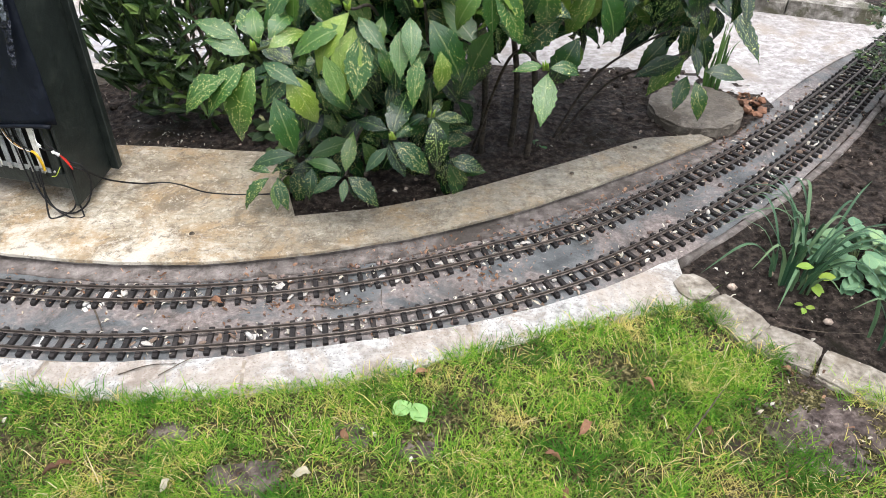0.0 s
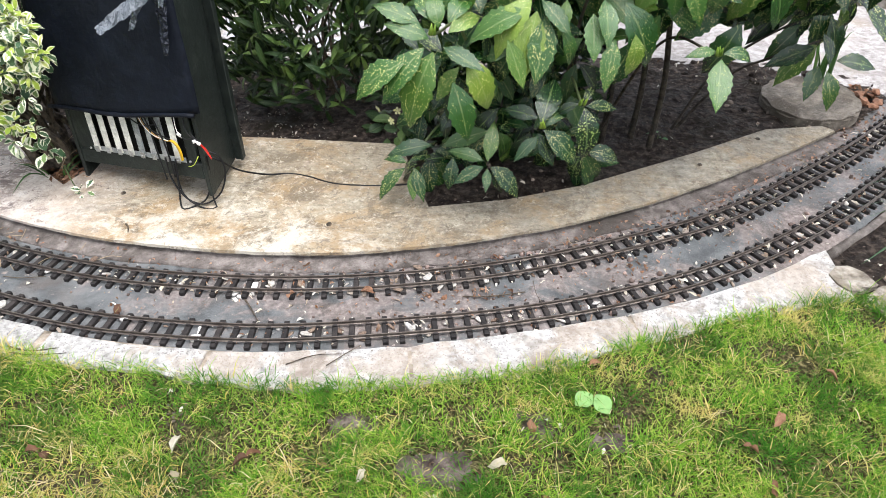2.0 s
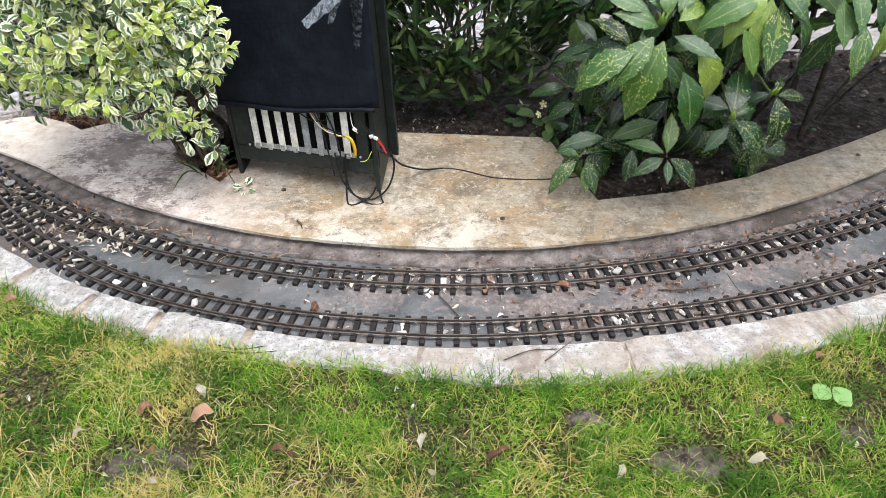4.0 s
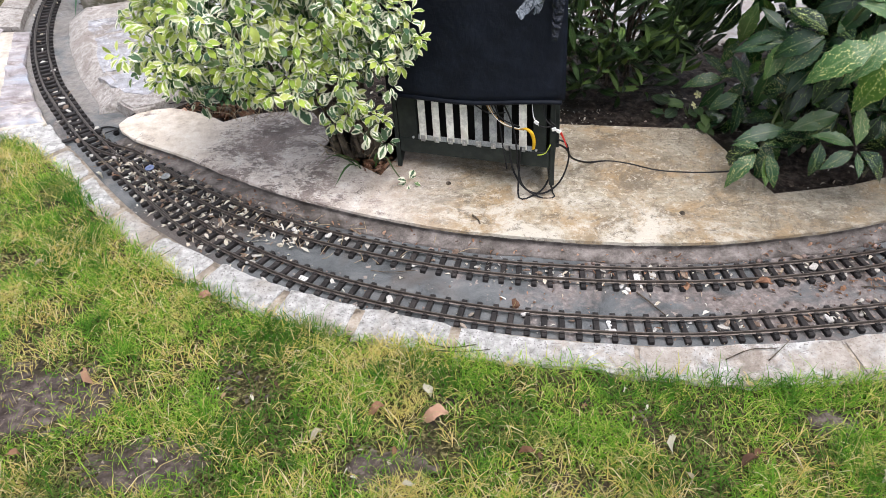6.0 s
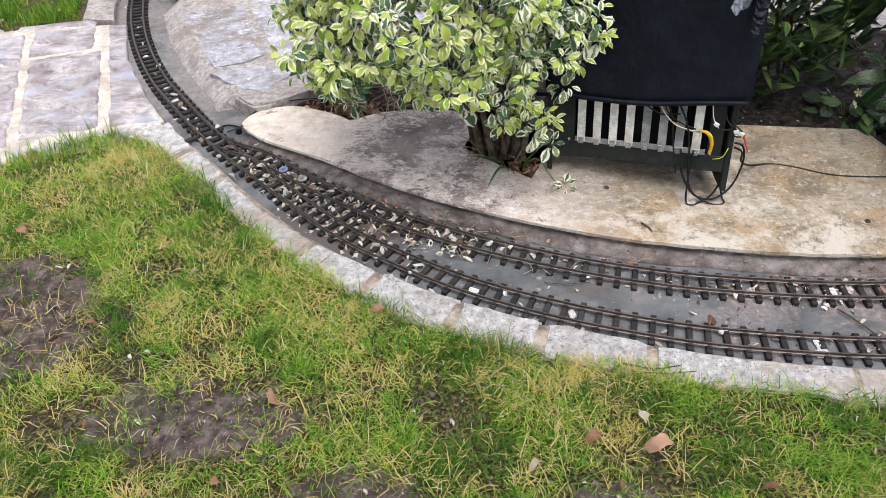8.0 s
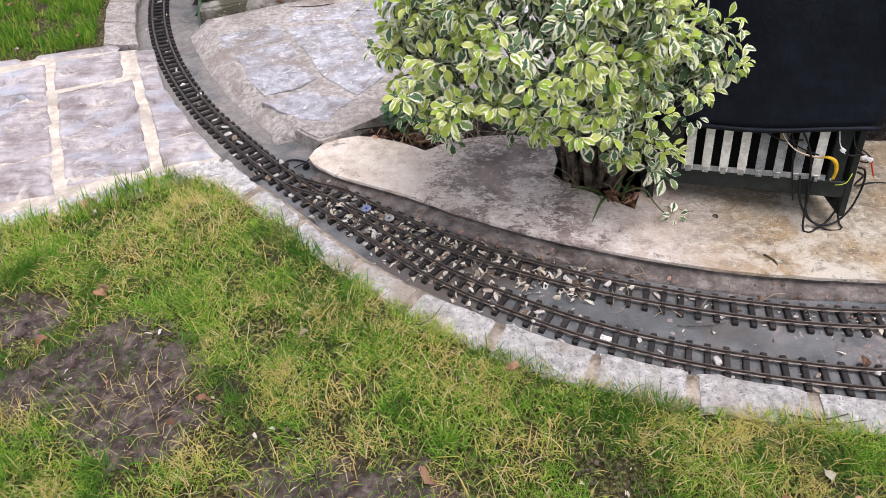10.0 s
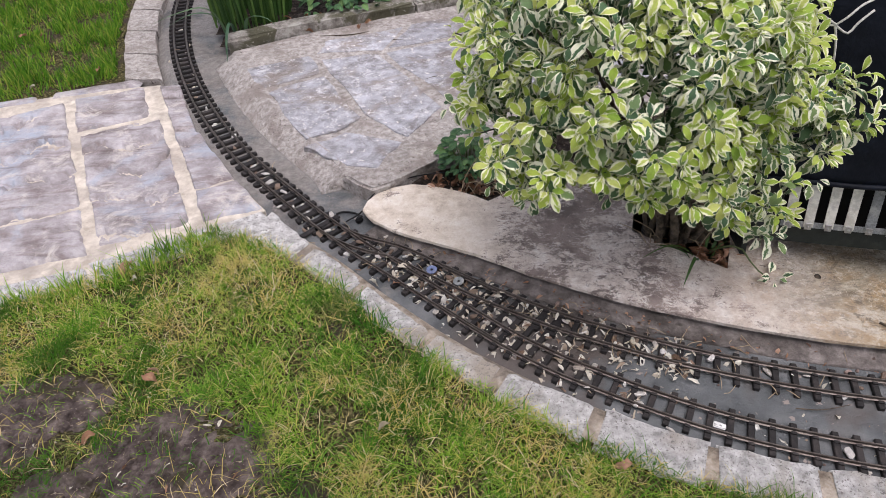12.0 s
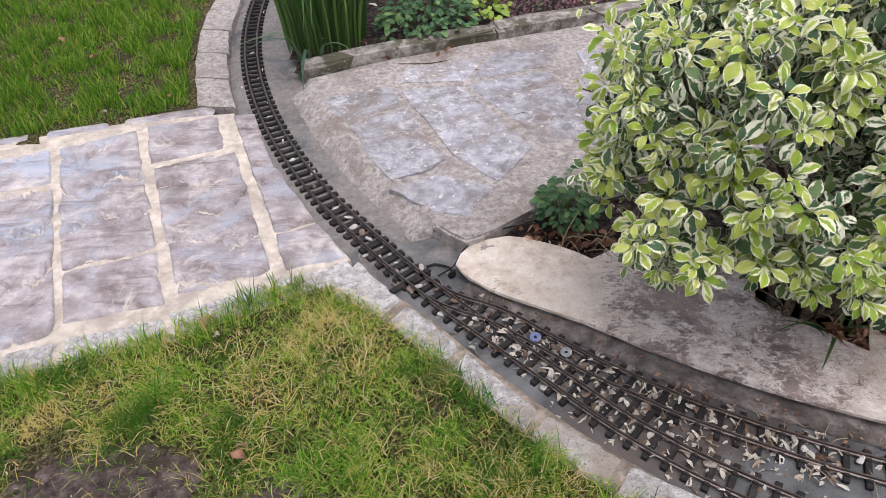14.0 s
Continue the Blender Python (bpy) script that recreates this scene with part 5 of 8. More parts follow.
            x = -0.055 + s * 0.517
            y = -0.020 - 0.012 * math.sin(math.pi * s) * (0.4 + t) + 0.004 * noise.noise((x * 7, z * 5, 1)) + 0.002 * noise.noise((x * 25, z * 18, 4))
            if s < 0.06:
                y += (0.06 - s) * 1.6
            if s > 0.93:
                y += (s - 0.93) * 0.25
            zz = z + 0.018 * s * t + 0.003 * math.sin(s * 9) * t
            verts.append((x, y, zz))
    for j in range(rows):
        for i in range(cols):
            a = j * (cols + 1) + i
            faces.append((a, a + 1, a + cols + 2, a + cols + 1))
    sheet = link("plastic_sheet", verts, faces, M_SHEET, c, "taut black plastic sheet")
    sheet.modifiers.new("thick", "SOLIDIFY").thickness = 0.003
    v, f = tube([(-0.052 + 0.511 * i / 20, -0.0225 - 0.0165 * math.sin(math.pi * i / 20), 0.228 + 0.018 * i / 20 + 0.003 * math.sin(9 * i / 20)) for i in range(21)], 0.006, sides=8)
    link("hem", v, f, M_SHEET, c)
    # crinkled tape on the sheet
    rnd = random.Random(3)
    for pts, w0, w1, slope, m, lab in (([(0.462, -0.02, 0.59), (0.446, -0.07, 0.562), (0.423, -0.13, 0.538), (0.397, -0.187, 0.515)], 0.020, 0.011, 1.0, M_TAPE, "crinkled clear plastic tape"),
                                       ([(0.442, -0.06, 0.56), (0.428, -0.09, 0.53), (0.414, -0.106, 0.493)], 0.014, 0.007, 0.3, M_TAPE, "crinkled clear plastic tape"),
                                       ([(0.462, -0.03, 0.60), (0.460, -0.036, 0.56), (0.457, -0.04, 0.525)], 0.013, 0.006, 0.0, M_TAPE, "crinkled clear plastic tape"),
                                       ([(0.447, -0.028, 0.555), (0.450, -0.036, 0.50), (0.447, -0.043, 0.45), (0.443, -0.046, 0.410)], 0.020, 0.007, 0.0, M_FILM, "dark creased plastic film")):
        line = spline(pts, 0.008)
        tv, tf = [], []
        for i, p in enumerate(line):
            k = w0 + (w1 - w0) * i / (len(line) - 1)
            for q in (-1, -0.35, 0.3, 1):
                tv.append((p[0] + q * k * (1 - 0.45 * slope) + rnd.uniform(-.001, .001), p[1] - 0.007 * rnd.random() - 0.004 * (1 - q * q), p[2] - q * k * 0.75 * slope + rnd.uniform(-.003, .003)))
        for i in range(len(line) - 1):
            for q in range(3):
                a = i * 4 + q
                tf.append((a, a + 1, a + 5, a + 4))
        ob = link("tape", tv, tf, m, c, lab, smooth=False)
        ob.modifiers.new("thick", "SOLIDIFY").thickness = 0.001
    # wiring behind the hem
    for pts, m, r in (([(0.14, -0.012, 0.235), (0.19, -0.016, 0.222), (0.25, -0.014, 0.222), (0.31, -0.012, 0.235)], M_RUBBER, 0.0022),
                      ([(0.250, -0.012, 0.235), (0.268, -0.016, 0.205), (0.300, -0.018, 0.180), (0.335, -0.02, 0.166), (0.365, -0.02, 0.166)], M_TANWIRE, 0.0017),
                      ([(0.258, -0.012, 0.235), (0.278, -0.017, 0.198), (0.310, -0.02, 0.172), (0.360, -0.018, 0.162)], M_TANWIRE, 0.0013),
                      ([(0.254, -0.013, 0.235), (0.275, -0.02, 0.202), (0.305, -0.022, 0.177), (0.358, -0.02, 0.164)], M_WHITE, 0.0010),
                      ([(0.264, -0.012, 0.235), (0.284, -0.02, 0.204), (0.312, -0.02, 0.184), (0.350, -0.018, 0.170)], M_RUBBER, 0.0016),
                      ([(0.380, -0.012, 0.235), (0.386, -0.02, 0.205), (0.395, -0.024, 0.190), (0.402, -0.022, 0.180)], M_WHITE, 0.0012),
                      ([(0.402, -0.022, 0.182), (0.415, -0.024, 0.178), (0.432, -0.02, 0.180), (0.448, -0.018, 0.175)], M_RUBBER, 0.0020),
                      ([(0.410, -0.012, 0.235), (0.416, -0.02, 0.205), (0.430, -0.022, 0.188), (0.450, -0.016, 0.172)], M_RUBBER, 0.0018),
                      ([(0.425, -0.014, 0.195), (0.440, -0.024, 0.190), (0.455, -0.022, 0.175), (0.450, -0.018, 0.160), (0.436, -0.02, 0.164)], M_RUBBER, 0.0018),
                      ([(0.30, -0.012, 0.235), (0.325, -0.02, 0.19), (0.338, -0.022, 0.14), (0.345, -0.024, 0.06)], M_RUBBER, 0.0024),
                      ([(0.275, -0.012, 0.236), (0.292, -0.018, 0.19), (0.300, -0.02, 0.13), (0.315, -0.026, 0.05)], M_RUBBER, 0.0022),
                      ([(0.20, -0.012, 0.236), (0.235, -0.018, 0.215), (0.27, -0.018, 0.20), (0.31, -0.016, 0.205)], M_RUBBER, 0.0018),
                      ([(0.430, -0.01, 0.125), (0.422, -0.02, 0.108), (0.412, -0.02, 0.100), (0.398, -0.02, 0.097)], M_LIME, 0.0012)):
        v, f = tube(spline(pts, 0.008), r, sides=6)
        link("wire", v, f, m, c)
    # a flat yellow tag among the wires
    line = spline([(0.352, -0.022, 0.166), (0.368, -0.027, 0.172), (0.384, -0.029, 0.164), (0.391, -0.028, 0.142), (0.389, -0.025, 0.116)], 0.005)
    tv, tf = [], []
    for p in line:
        tv += [(p[0] - 0.0040, p[1] - 0.002, p[2] - 0.0015), (p[0], p[1] - 0.003, p[2]), (p[0] + 0.0034, p[1], p[2] + 0.002)]
    for i in range(len(line) - 1):
        tf += [(i * 3, i * 3 + 1, i * 3 + 4, i * 3 + 3), (i * 3 + 1, i * 3 + 2, i * 3 + 5, i * 3 + 4)]
    link("tag", tv, tf, M_YELLOW, c, "bent yellow plastic tag").modifiers.new("thick", "SOLIDIFY").thickness = 0.0012
    for x, z, tilt in ((0.395, 0.190, 35), (0.442, 0.176, -20), (0.454, 0.172, 25)):
        part("connector", box_bm(-0.006, 0.006, -0.003, 0.003, -0.0045, 0.0045, 0.0012), M_WHITE, c, "white wire connector").matrix_basis = pose(x, -0.024 + 0.1 * z, z, 0, tilt, 0)
    for dx in (0.0, 0.004):
        v, f = tube(spline([(0.456 + dx, -0.022, 0.168), (0.464, -0.016 + dx, 0.150), (0.474, -0.010, 0.122)], 0.006), 0.0016, sides=6)
        link("wire", v, f, M_RED, c, "red wire")
    # the whole cabinet leans back a little
    for ob in c.children_recursive:
        if not ob.name.startswith("connector"):
            for v in ob.data.vertices:
                v.co.y += 0.10 * v.co.z
    return c


cabinet()


def cable(pts, r, label, name="cable"):
    v, f = tube(spline(pts, 0.012), r, sides=8)
    return tagged(link(name, v, f, M_RUBBER), label, "cable", "cables by the cabinet")


cable([(-1.115, 1.665, 0.17), (-1.118, 1.650, 0.10), (-1.118, 1.628, 0.04), (-1.105, 1.618, 0.0345), (-1.085, 1.628, 0.036), (-1.05, 1.645, 0.05), (-1.03, 1.655, 0.10), (-1.025, 1.66, 0.17), (-1.03, 1.66, 0.19)], 0.0026, "thin black cable looped down onto the concrete")
cable([(-1.145, 1.672, 0.17), (-1.135, 1.655, 0.11), (-1.10, 1.640, 0.055), (-1.05, 1.635, 0.042), (-1.005, 1.65, 0.07), (-0.985, 1.665, 0.13), (-0.995, 1.665, 0.18), (-1.02, 1.66, 0.195)], 0.0026, "thin black cable hanging in a loop")
cable([(-1.125, 1.668, 0.16), (-1.11, 1.645, 0.07), (-1.06, 1.625, 0.036), (-1.02, 1.625, 0.0345), (-1.025, 1.64, 0.045), (-1.035, 1.655, 0.10), (-1.025, 1.662, 0.17)], 0.0025, "thin black cable bent back on itself")
cable([(-1.02, 1.655, 0.185), (-0.995, 1.665, 0.165), (-0.965, 1.72, 0.10), (-0.91, 1.785, 0.045), (-0.85, 1.808, 0.0335), (-0.79, 1.793, 0.0335), (-0.713, 1.756, 0.0335), (-0.634, 1.743, 0.0335), (-0.55, 1.742, 0.0335), (-0.48, 1.75, 0.034), (-0.40, 1.78, 0.02)], 0.0028, "black cable lying across the pad into the shrub")
cable([(-2.44, 2.05, 0.010), (-2.40, 2.085, 0.012), (-2.372, 2.125, 0.032), (-2.33, 2.165, 0.04), (-2.25, 2.205, 0.036), (-2.16, 2.225, 0.03), (-2.05, 2.2, 0.036)], 0.0021, "old black cable along the patio's edge")
cable([(-2.47, 2.09, 0.006), (-2.45, 2.10, 0.006), (-2.41, 2.085, 0.006), (-2.405, 2.06, 0.008)], 0.003, "short black cable end beside the points")
bm = box_bm(-0.016, 0.016, -0.012, 0.012, 0.0, 0.022, 0.005, 2)
box_bm(-0.008, 0.02, -0.006, 0.006, 0.02, 0.027, 0.002, bm=bm)
pm = part("points_motor", bm, M_RUBBER)
pm.matrix_basis = pose(-2.405, 2.055, 0.0005, 0, 0, 40) @ Matrix.Diagonal((0.6, 0.6, 0.7, 1))
tagged(pm, "small black points motor beside the rails", "points motor")

# twine knotted at the cabinet's corner
M_TWINE = plain("pale_twine", (0.55, 0.54, 0.50), 0.8, 0, 200)
twine = empty("tied_twine", "loop of pale twine tied at the cabinet's side", "twine")
for pts in ([(-1.447, 1.74, 0.638), (-1.48, 1.735, 0.645), (-1.52, 1.74, 0.662), (-1.533, 1.742, 0.682), (-1.515, 1.74, 0.688), (-1.49, 1.738, 0.668), (-1.447, 1.738, 0.640)],
            [(-1.447, 1.74, 0.638), (-1.431, 1.735, 0.655), (-1.41, 1.74, 0.672), (-1.385, 1.745, 0.682)], [(-1.447, 1.74, 0.638), (-1.42, 1.738, 0.622), (-1.405, 1.74, 0.640), (-1.38, 1.745, 0.66)],
            [(-1.447, 1.74, 0.638), (-1.438, 1.735, 0.605), (-1.432, 1.732, 0.565), (-1.44, 1.73, 0.53)]):
    v, f = tube(spline(pts, 0.008), 0.0022, sides=6)
    link("strand", v, f, M_TWINE, twine)

# corrugated pipe in the planting hole
pv, pf = [], []
for i in range(41):
    r = 0.024 + (0.003 if i % 2 else -0.002)
    for q in range(16):
        w = 2 * math.pi * q / 16
        pv.append((r * math.cos(w) + 0.02 * (i / 40) ** 2, r * math.sin(w), 0.16 * i / 40))
for i in range(40):
    for q in range(16):
        pf.append((i * 16 + q, i * 16 + (q + 1) % 16, (i + 1) * 16 + (q + 1) % 16, (i + 1) * 16 + q))
pf.append(tuple(40 * 16 + q for q in range(16)))
pipe = link("corrugated_pipe", pv, pf, M_RUBBER)
pipe.matrix_basis = pose(-1.645, 1.905, 0.004)
tagged(pipe, "black corrugated plastic pipe standing in the planting hole", "pipe")

# the round stepping stone
bm = bmesh.new()
ring = []
for i in range(40):
    w = 2 * math.pi * i / 40
    r = 0.163 + 0.004 * noise.noise((math.cos(w) * 2, math.sin(w) * 2, 5))
    ring.append((r * math.cos(w), r * math.sin(w)))
ss = part("stepping_stone", prism_bm(ring, 0.0, 0.045, 0.010, 4, 0.0004, 2), surface("grey_cast_stone", 24, [(0.2, (0.085, 0.072, 0.057)), (0.5, (0.15, 0.13, 0.105)), (0.85, (0.25, 0.22, 0.18))], stain=(0.08, 0.068, 0.052), stain_scale=7, stain_stops=(0.45, 0.75), bump=0.005, bump_scale=90, speck=(0.24, 0.21, 0.17), speck_scale=120, speck_edge=0.76))
ss.matrix_basis = pose(0.90, 2.285, 0.006, 2.0, -1.5, 0)
tagged(ss, "round grey cast stepping stone on the soil", "stepping stone")

# broken pots beside it
rnd = random.Random(5)
for i in range(9):
    bm = bmesh.new()
    bmesh.ops.create_icosphere(bm, subdivisions=1, radius=0.022)
    for v in bm.verts:
        v.co = Vector((v.co.x * rnd.uniform(.6, 1.3), v.co.y * rnd.uniform(.6, 1.2), v.co.z * rnd.uniform(.3, .8)))
    s = part("terracotta_shard", bm, M_BRICK)
    s.matrix_basis = pose(1.085 + 0.08 * rnd.random(), 2.29 + 0.10 * rnd.random(), 0.012 + 0.012 * (i % 3), rnd.uniform(-40, 40), rnd.uniform(-40, 40), rnd.uniform(0, 360))
    tagged(s, "broken orange-brown terracotta shard on the soil", "shard", "terracotta shards")


# ---- plants ----
def stem(thing, pts, r0, r1, material=None, name="stem"):
    v, f = tube(spline(pts, 0.03), r0, r1, 6)
    return link(name, v, f, material or M_BARK, thing)


def whorl(rnd, at, axis, count, length, droop, poses, spread=0.35, up=(0, -0.35, 1), width=1.0, start=0.0):
    """A rosette of leaves round the end of a shoot: droop in degrees below the axis's plane."""
    axis = Vector(axis).normalized()
    a = axis.cross(Vector((0.21, 0.35, 0.9)))
    a.normalize()
    b = axis.cross(a)
    for i in range(count):
        w = start + 2 * math.pi * (i + rnd.uniform(-spread, spread)) / count
        d = radians(droop + rnd.uniform(-22, 22) - (18 if i % 2 else 0))
        way = (a * math.cos(w) + b * math.sin(w)) * math.cos(d) - axis * math.sin(d)
        way.z -= 0.14
        face = axis + Vector(up) * 0.8 + Vector((rnd.uniform(-.3, .3), rnd.uniform(-.3, .3), rnd.uniform(-.1, .3)))
        n = length * rnd.uniform(0.75, 1.15)
        poses.append(aim(Vector(at) + way.normalized() * 0.012 + axis * rnd.uniform(-0.02, 0.012), way, face, n, width * rnd.uniform(0.85, 1.15)))


AUCUBA_LEAVES = [leaf_shape(0.39, 15, 0.24, d, 0.08, 0.88, 0.04, t, s, 1.12) for s, (d, t) in enumerate(((0.35, 0.1), (0.6, -0.15), (0.15, 0.2), (0.8, 0.0), (0.4, -0.3)))]
LANCE_LEAVES = [leaf_shape(0.27, 6, 0.25, d, 0.0, 0.8, 0.05, t, s + 9, 1.1) for s, (d, t) in enumerate(((0.4, 0.1), (0.7, -0.1), (0.2, 0.2)))]
OVAL_LEAVES = [leaf_shape(0.60, 5, 0.28, d, 0.0, 0.95, 0.08, t, s + 19) for s, (d, t) in enumerate(((0.25, 0.1), (0.5, -0.2), (-0.2, 0.2), (0.1, 0.0)))]
EUON_LEAVES = [leaf_shape(0.60, 7, 0.26, d, 0.04, 1.22, 0.10, t, s + 49, 0.88) for s, (d, t) in enumerate(((0.35, 0.15), (0.7, -0.25), (0.1, 0.3), (0.5, 0.0)))]
LOBE = (-1.50, 1.68, 0.48)
TINY_LEAVES = [leaf_shape(0.5, 3, 0.2, d, 0.0, 0.9, 0.1, t, s + 29) for s, (d, t) in enumerate(((0.25, 0.1), (0.5, -0.2)))]


def shoot_leaves(rnd, at, leaves, poses, bulk=1.0):
    """Leaves of one shoot. Each is given by where its stalk and its tip lie from the shoot's end, in centimetres to the east and
    down the sloping face of the bush, and by how far the tip stands out from that face."""
    east, down, out = Vector((1, 0, 0)), Vector((0, -0.62, -0.79)), Vector((0, -0.79, 0.62))
    for x0, y0, x1, y1, rise in leaves:
        a = Vector(at) + (east * x0 + down * y0) / 100 + out * rnd.uniform(0, 0.01)
        b = Vector(at) + (east * x1 + down * y1 + out * rise) / 100
        way = b - a
        face = out + Vector((rnd.uniform(-.3, .3), rnd.uniform(-.2, .2), 0.5))
        poses.append(aim(a, way, face, way.length * 1.06, bulk * rnd.uniform(0.9, 1.12)))


def speckled_laurel():
    rnd = random.Random(41)
    t = empty("spotted_laurel", "spotted laurel shrub, large glossy green leaves speckled yellow, overhanging the pad", "shrub", at=(0, 0, 0))
    poses, young = [], []
    # the shoots that hang out over the pad, top ones first
    upper = [((-0.395, 1.42, 0.614), [(-6, 6, -19, 11, 1), (-2, 3, -11.5, 13, 2), (0, 4, -8, 19.5, 0), (2, 3, 10, 8, 4), (7, 5, 13.5, 16.5, 1), (4, 10, 8.5, 22, -2), (-3, -2, -12, -6, 2), (-1, 1, -9, -2, 4),
                                      (3, 0, 10.5, -6, 1), (1, -1, 0, -8, 5), (0, -2, -4, -10, 2), (3, -2, 8, -11, 2)]),
             ((-0.195, 1.45, 0.69), [(0, 1, -9, 11, 3), (-1, 4, -14, 8, 0), (2, 2, 7.5, 9, 4), (1, 4, -2, 18, 0), (3, 5, 1, 18, -1), (6, 8, 10.5, 14.5, 1), (7, 2, 6, 9, 2), (-5, 10, -1, 19, -2), (-3, -3, -9, -8, 2), (4, -3, 9, -9, 2)]),
             ((-0.045, 1.38, 0.72), [(-2, 2.5, -1, 11, 4), (0, 10, -2, 19.5, 1), (2, 3, 9.5, 15.5, 2), (-4, 5, -4, 14, 1), (4, 9, 5.5, 17.5, -2), (-3, -2, -9, -7, 2), (3, -2, 9, -8, 2)]),
             ((0.235, 1.497, 0.536), [(-1, -0.5, -7.5, 0, 3), (0.5, 0, 8.5, -0.5, 3), (0, 1.2, -2, 12.5, 4)])]
    for at, leaves in upper:
        shoot_leaves(rnd, at, leaves, young)
    lower = [((-0.131, 1.59, 0.307), [(0.5, 1, 11, 8.5, 2), (-1, 2.5, -7, 8, 2), (0, -0.5, 3.5, -14.5, 0), (1, 0, 7, -8, 2), (-1, 1.5, 3.5, 9.5, -2), (-1, -2, -9.5, -6, 0)]),
             ((-0.03, 1.62, 0.355), [(0.5, 1, 2.8, 14.5, 3), (1, 0.5, 9.5, 0, 0), (0.5, -0.5, 3, -5, 1), (-1, 0, -7.5, 1.5, 1)]),
             ((-0.263, 1.613, 0.182), [(0, -1, 2.2, -11.5, 2), (-1, -1, -10.5, -5, 2), (-1, 0.5, -9, 4, 2), (0, 1, -0.5, 7, 3), (0.7, 0.5, 10.5, 6.8, 2), (1, 1.2, 5.5, 7.5, 0), (-9, -2, -10, 6.8, 0)]),
             ((-0.477, 1.677, 0.148), [(0.5, -0.5, 7, -5, 1), (6.5, -5, -6, -4, 2), (-1, 1.3, -9.8, 7.8, 3), (1.6, 1.2, 4.2, 10.2, 2), (1, 2.5, 1.6, 10, 1), (-0.3, 0, -6.5, -3, 2)])]
    # the branch that hangs over the stepping stone
    lower.append(((0.748, 2.066, 0.312), [(-1, -10.6, -11.9, -2.7, 1), (0.2, -14.9, 3.7, 1.6, 2), (9.2, -16.3, 11.5, -6.2, 1), (13.8, -15.6, 23.2, -0.4, 2), (-1, -0.7, -15.2, 4.1, 1), (-0.4, -1.4, -12, 8.9, 0), (0.5, 4.8, -4.2, 14.2, 2),
                                          (2.8, 6.4, 6, 18, 2), (6, 3.2, 18.6, 4.1, 2), (2, -5, 4.5, 4, 3), (-2, -20, 12, -17, 1), (-6, -22, -14, -12, 1), (6, -22, 16, -13, 1), (-10, -20, -22, -13, 0), (0, -24, 2, -11, 2),
                                          (-8, -14, -20, -4, -2), (-4, -8, -14, 2, -3), (4, -10, 10, 2, -3), (8, -22, 20, -16, 0), (-14, -24, -26, -18, 0)]))
    for at, leaves in lower:
        shoot_leaves(rnd, at, leaves, poses)
    # shoots that hang over the stepping stone, and the row along the top
    hung = [((0.82, 2.0, 0.60), (0.3, -0.4, 0.8), 8, 0.15), ((0.64, 1.95, 0.60), (-0.2, -0.5, 0.8), 8, 0.15), ((0.74, 2.0, 0.52), (0.1, -0.7, 0.3), 7, 0.15), ((0.52, 1.92, 0.54), (-0.2, -0.7, 0.2), 7, 0.14),
            ((0.34, 2.14, 0.47), (-0.1, -0.7, 0.3), 7, 0.13), ((0.47, 2.16, 0.45), (0.1, -0.7, 0.3), 7, 0.13), ((0.58, 2.20, 0.44), (0.2, -0.6, 0.3), 7, 0.13), ((0.28, 2.24, 0.50), (0.0, -0.7, 0.2), 7, 0.13), ((0.42, 2.30, 0.42), (0.0, -0.7, 0.3), 7, 0.12), ((0.66, 2.26, 0.42), (0.2, -0.6, 0.3), 7, 0.12), ((0.16, 2.26, 0.44), (-0.1, -0.7, 0.2), 7, 0.13)]
    top = [((-0.30, 1.50, 0.74), (-0.3, -0.6, 0.6), 8, 0.125), ((0.10, 1.46, 0.75), (0.0, -0.7, 0.5), 8, 0.13), ((0.22, 1.56, 0.72), (0.1, -0.8, 0.3), 7, 0.14), ((0.36, 1.62, 0.68), (0.3, -0.7, 0.3), 7, 0.14), ((0.48, 1.72, 0.72), (0.3, -0.7, 0.5), 8, 0.14),
           ((0.30, 1.66, 0.60), (0.2, -0.9, 0.0), 6, 0.14), ((0.12, 1.60, 0.60), (0.0, -0.9, 0.1), 6, 0.14)]
    deep = [((-0.33, 1.70, 0.40), (-0.1, -0.8, 0.2), 6, 0.12), ((-0.20, 1.70, 0.46), (0.1, -0.9, 0.2), 6, 0.13), ((-0.02, 1.70, 0.50), (0.2, -0.9, 0.2), 6, 0.13), ((-0.22, 1.78, 0.27), (0.0, -0.9, 0.2), 6, 0.11), ((-0.38, 1.78, 0.27), (-0.3, -0.8, 0.1), 6, 0.11)]
    for at, axis, n, length in hung + deep:
        whorl(rnd, at, axis, n, length, 30, poses)
    for at, axis, n, length in top:
        whorl(rnd, at, axis, n, length, 34, young)
    # the rest of the crown
    for i in range(64):
        w, e = rnd.uniform(0, 2 * math.pi), rnd.uniform(0.02, 1.0)
        d = Vector((math.cos(w) * math.sqrt(1 - e * e), math.sin(w) * math.sqrt(1 - e * e), e))
        at = Vector((0.03, 2.0, 0.54)) + Vector((d.x * 0.52, d.y * 0.36, d.z * 0.5)) * rnd.uniform(0.55, 1.0)
        if at.z < 0.48 and at.x > 0.15:
            continue
        whorl(rnd, at, d + Vector((0, 0, 0.4)), rnd.randint(6, 8), 0.135, 26, poses)
    for i in range(105):
        at = (rnd.uniform(-0.46, 0.04), rnd.uniform(1.74, 2.1), rnd.uniform(0.08, 0.62))
        whorl(rnd, at, (rnd.uniform(-.5, .5), -0.6, 0.4), 5, 0.12, 28, poses)
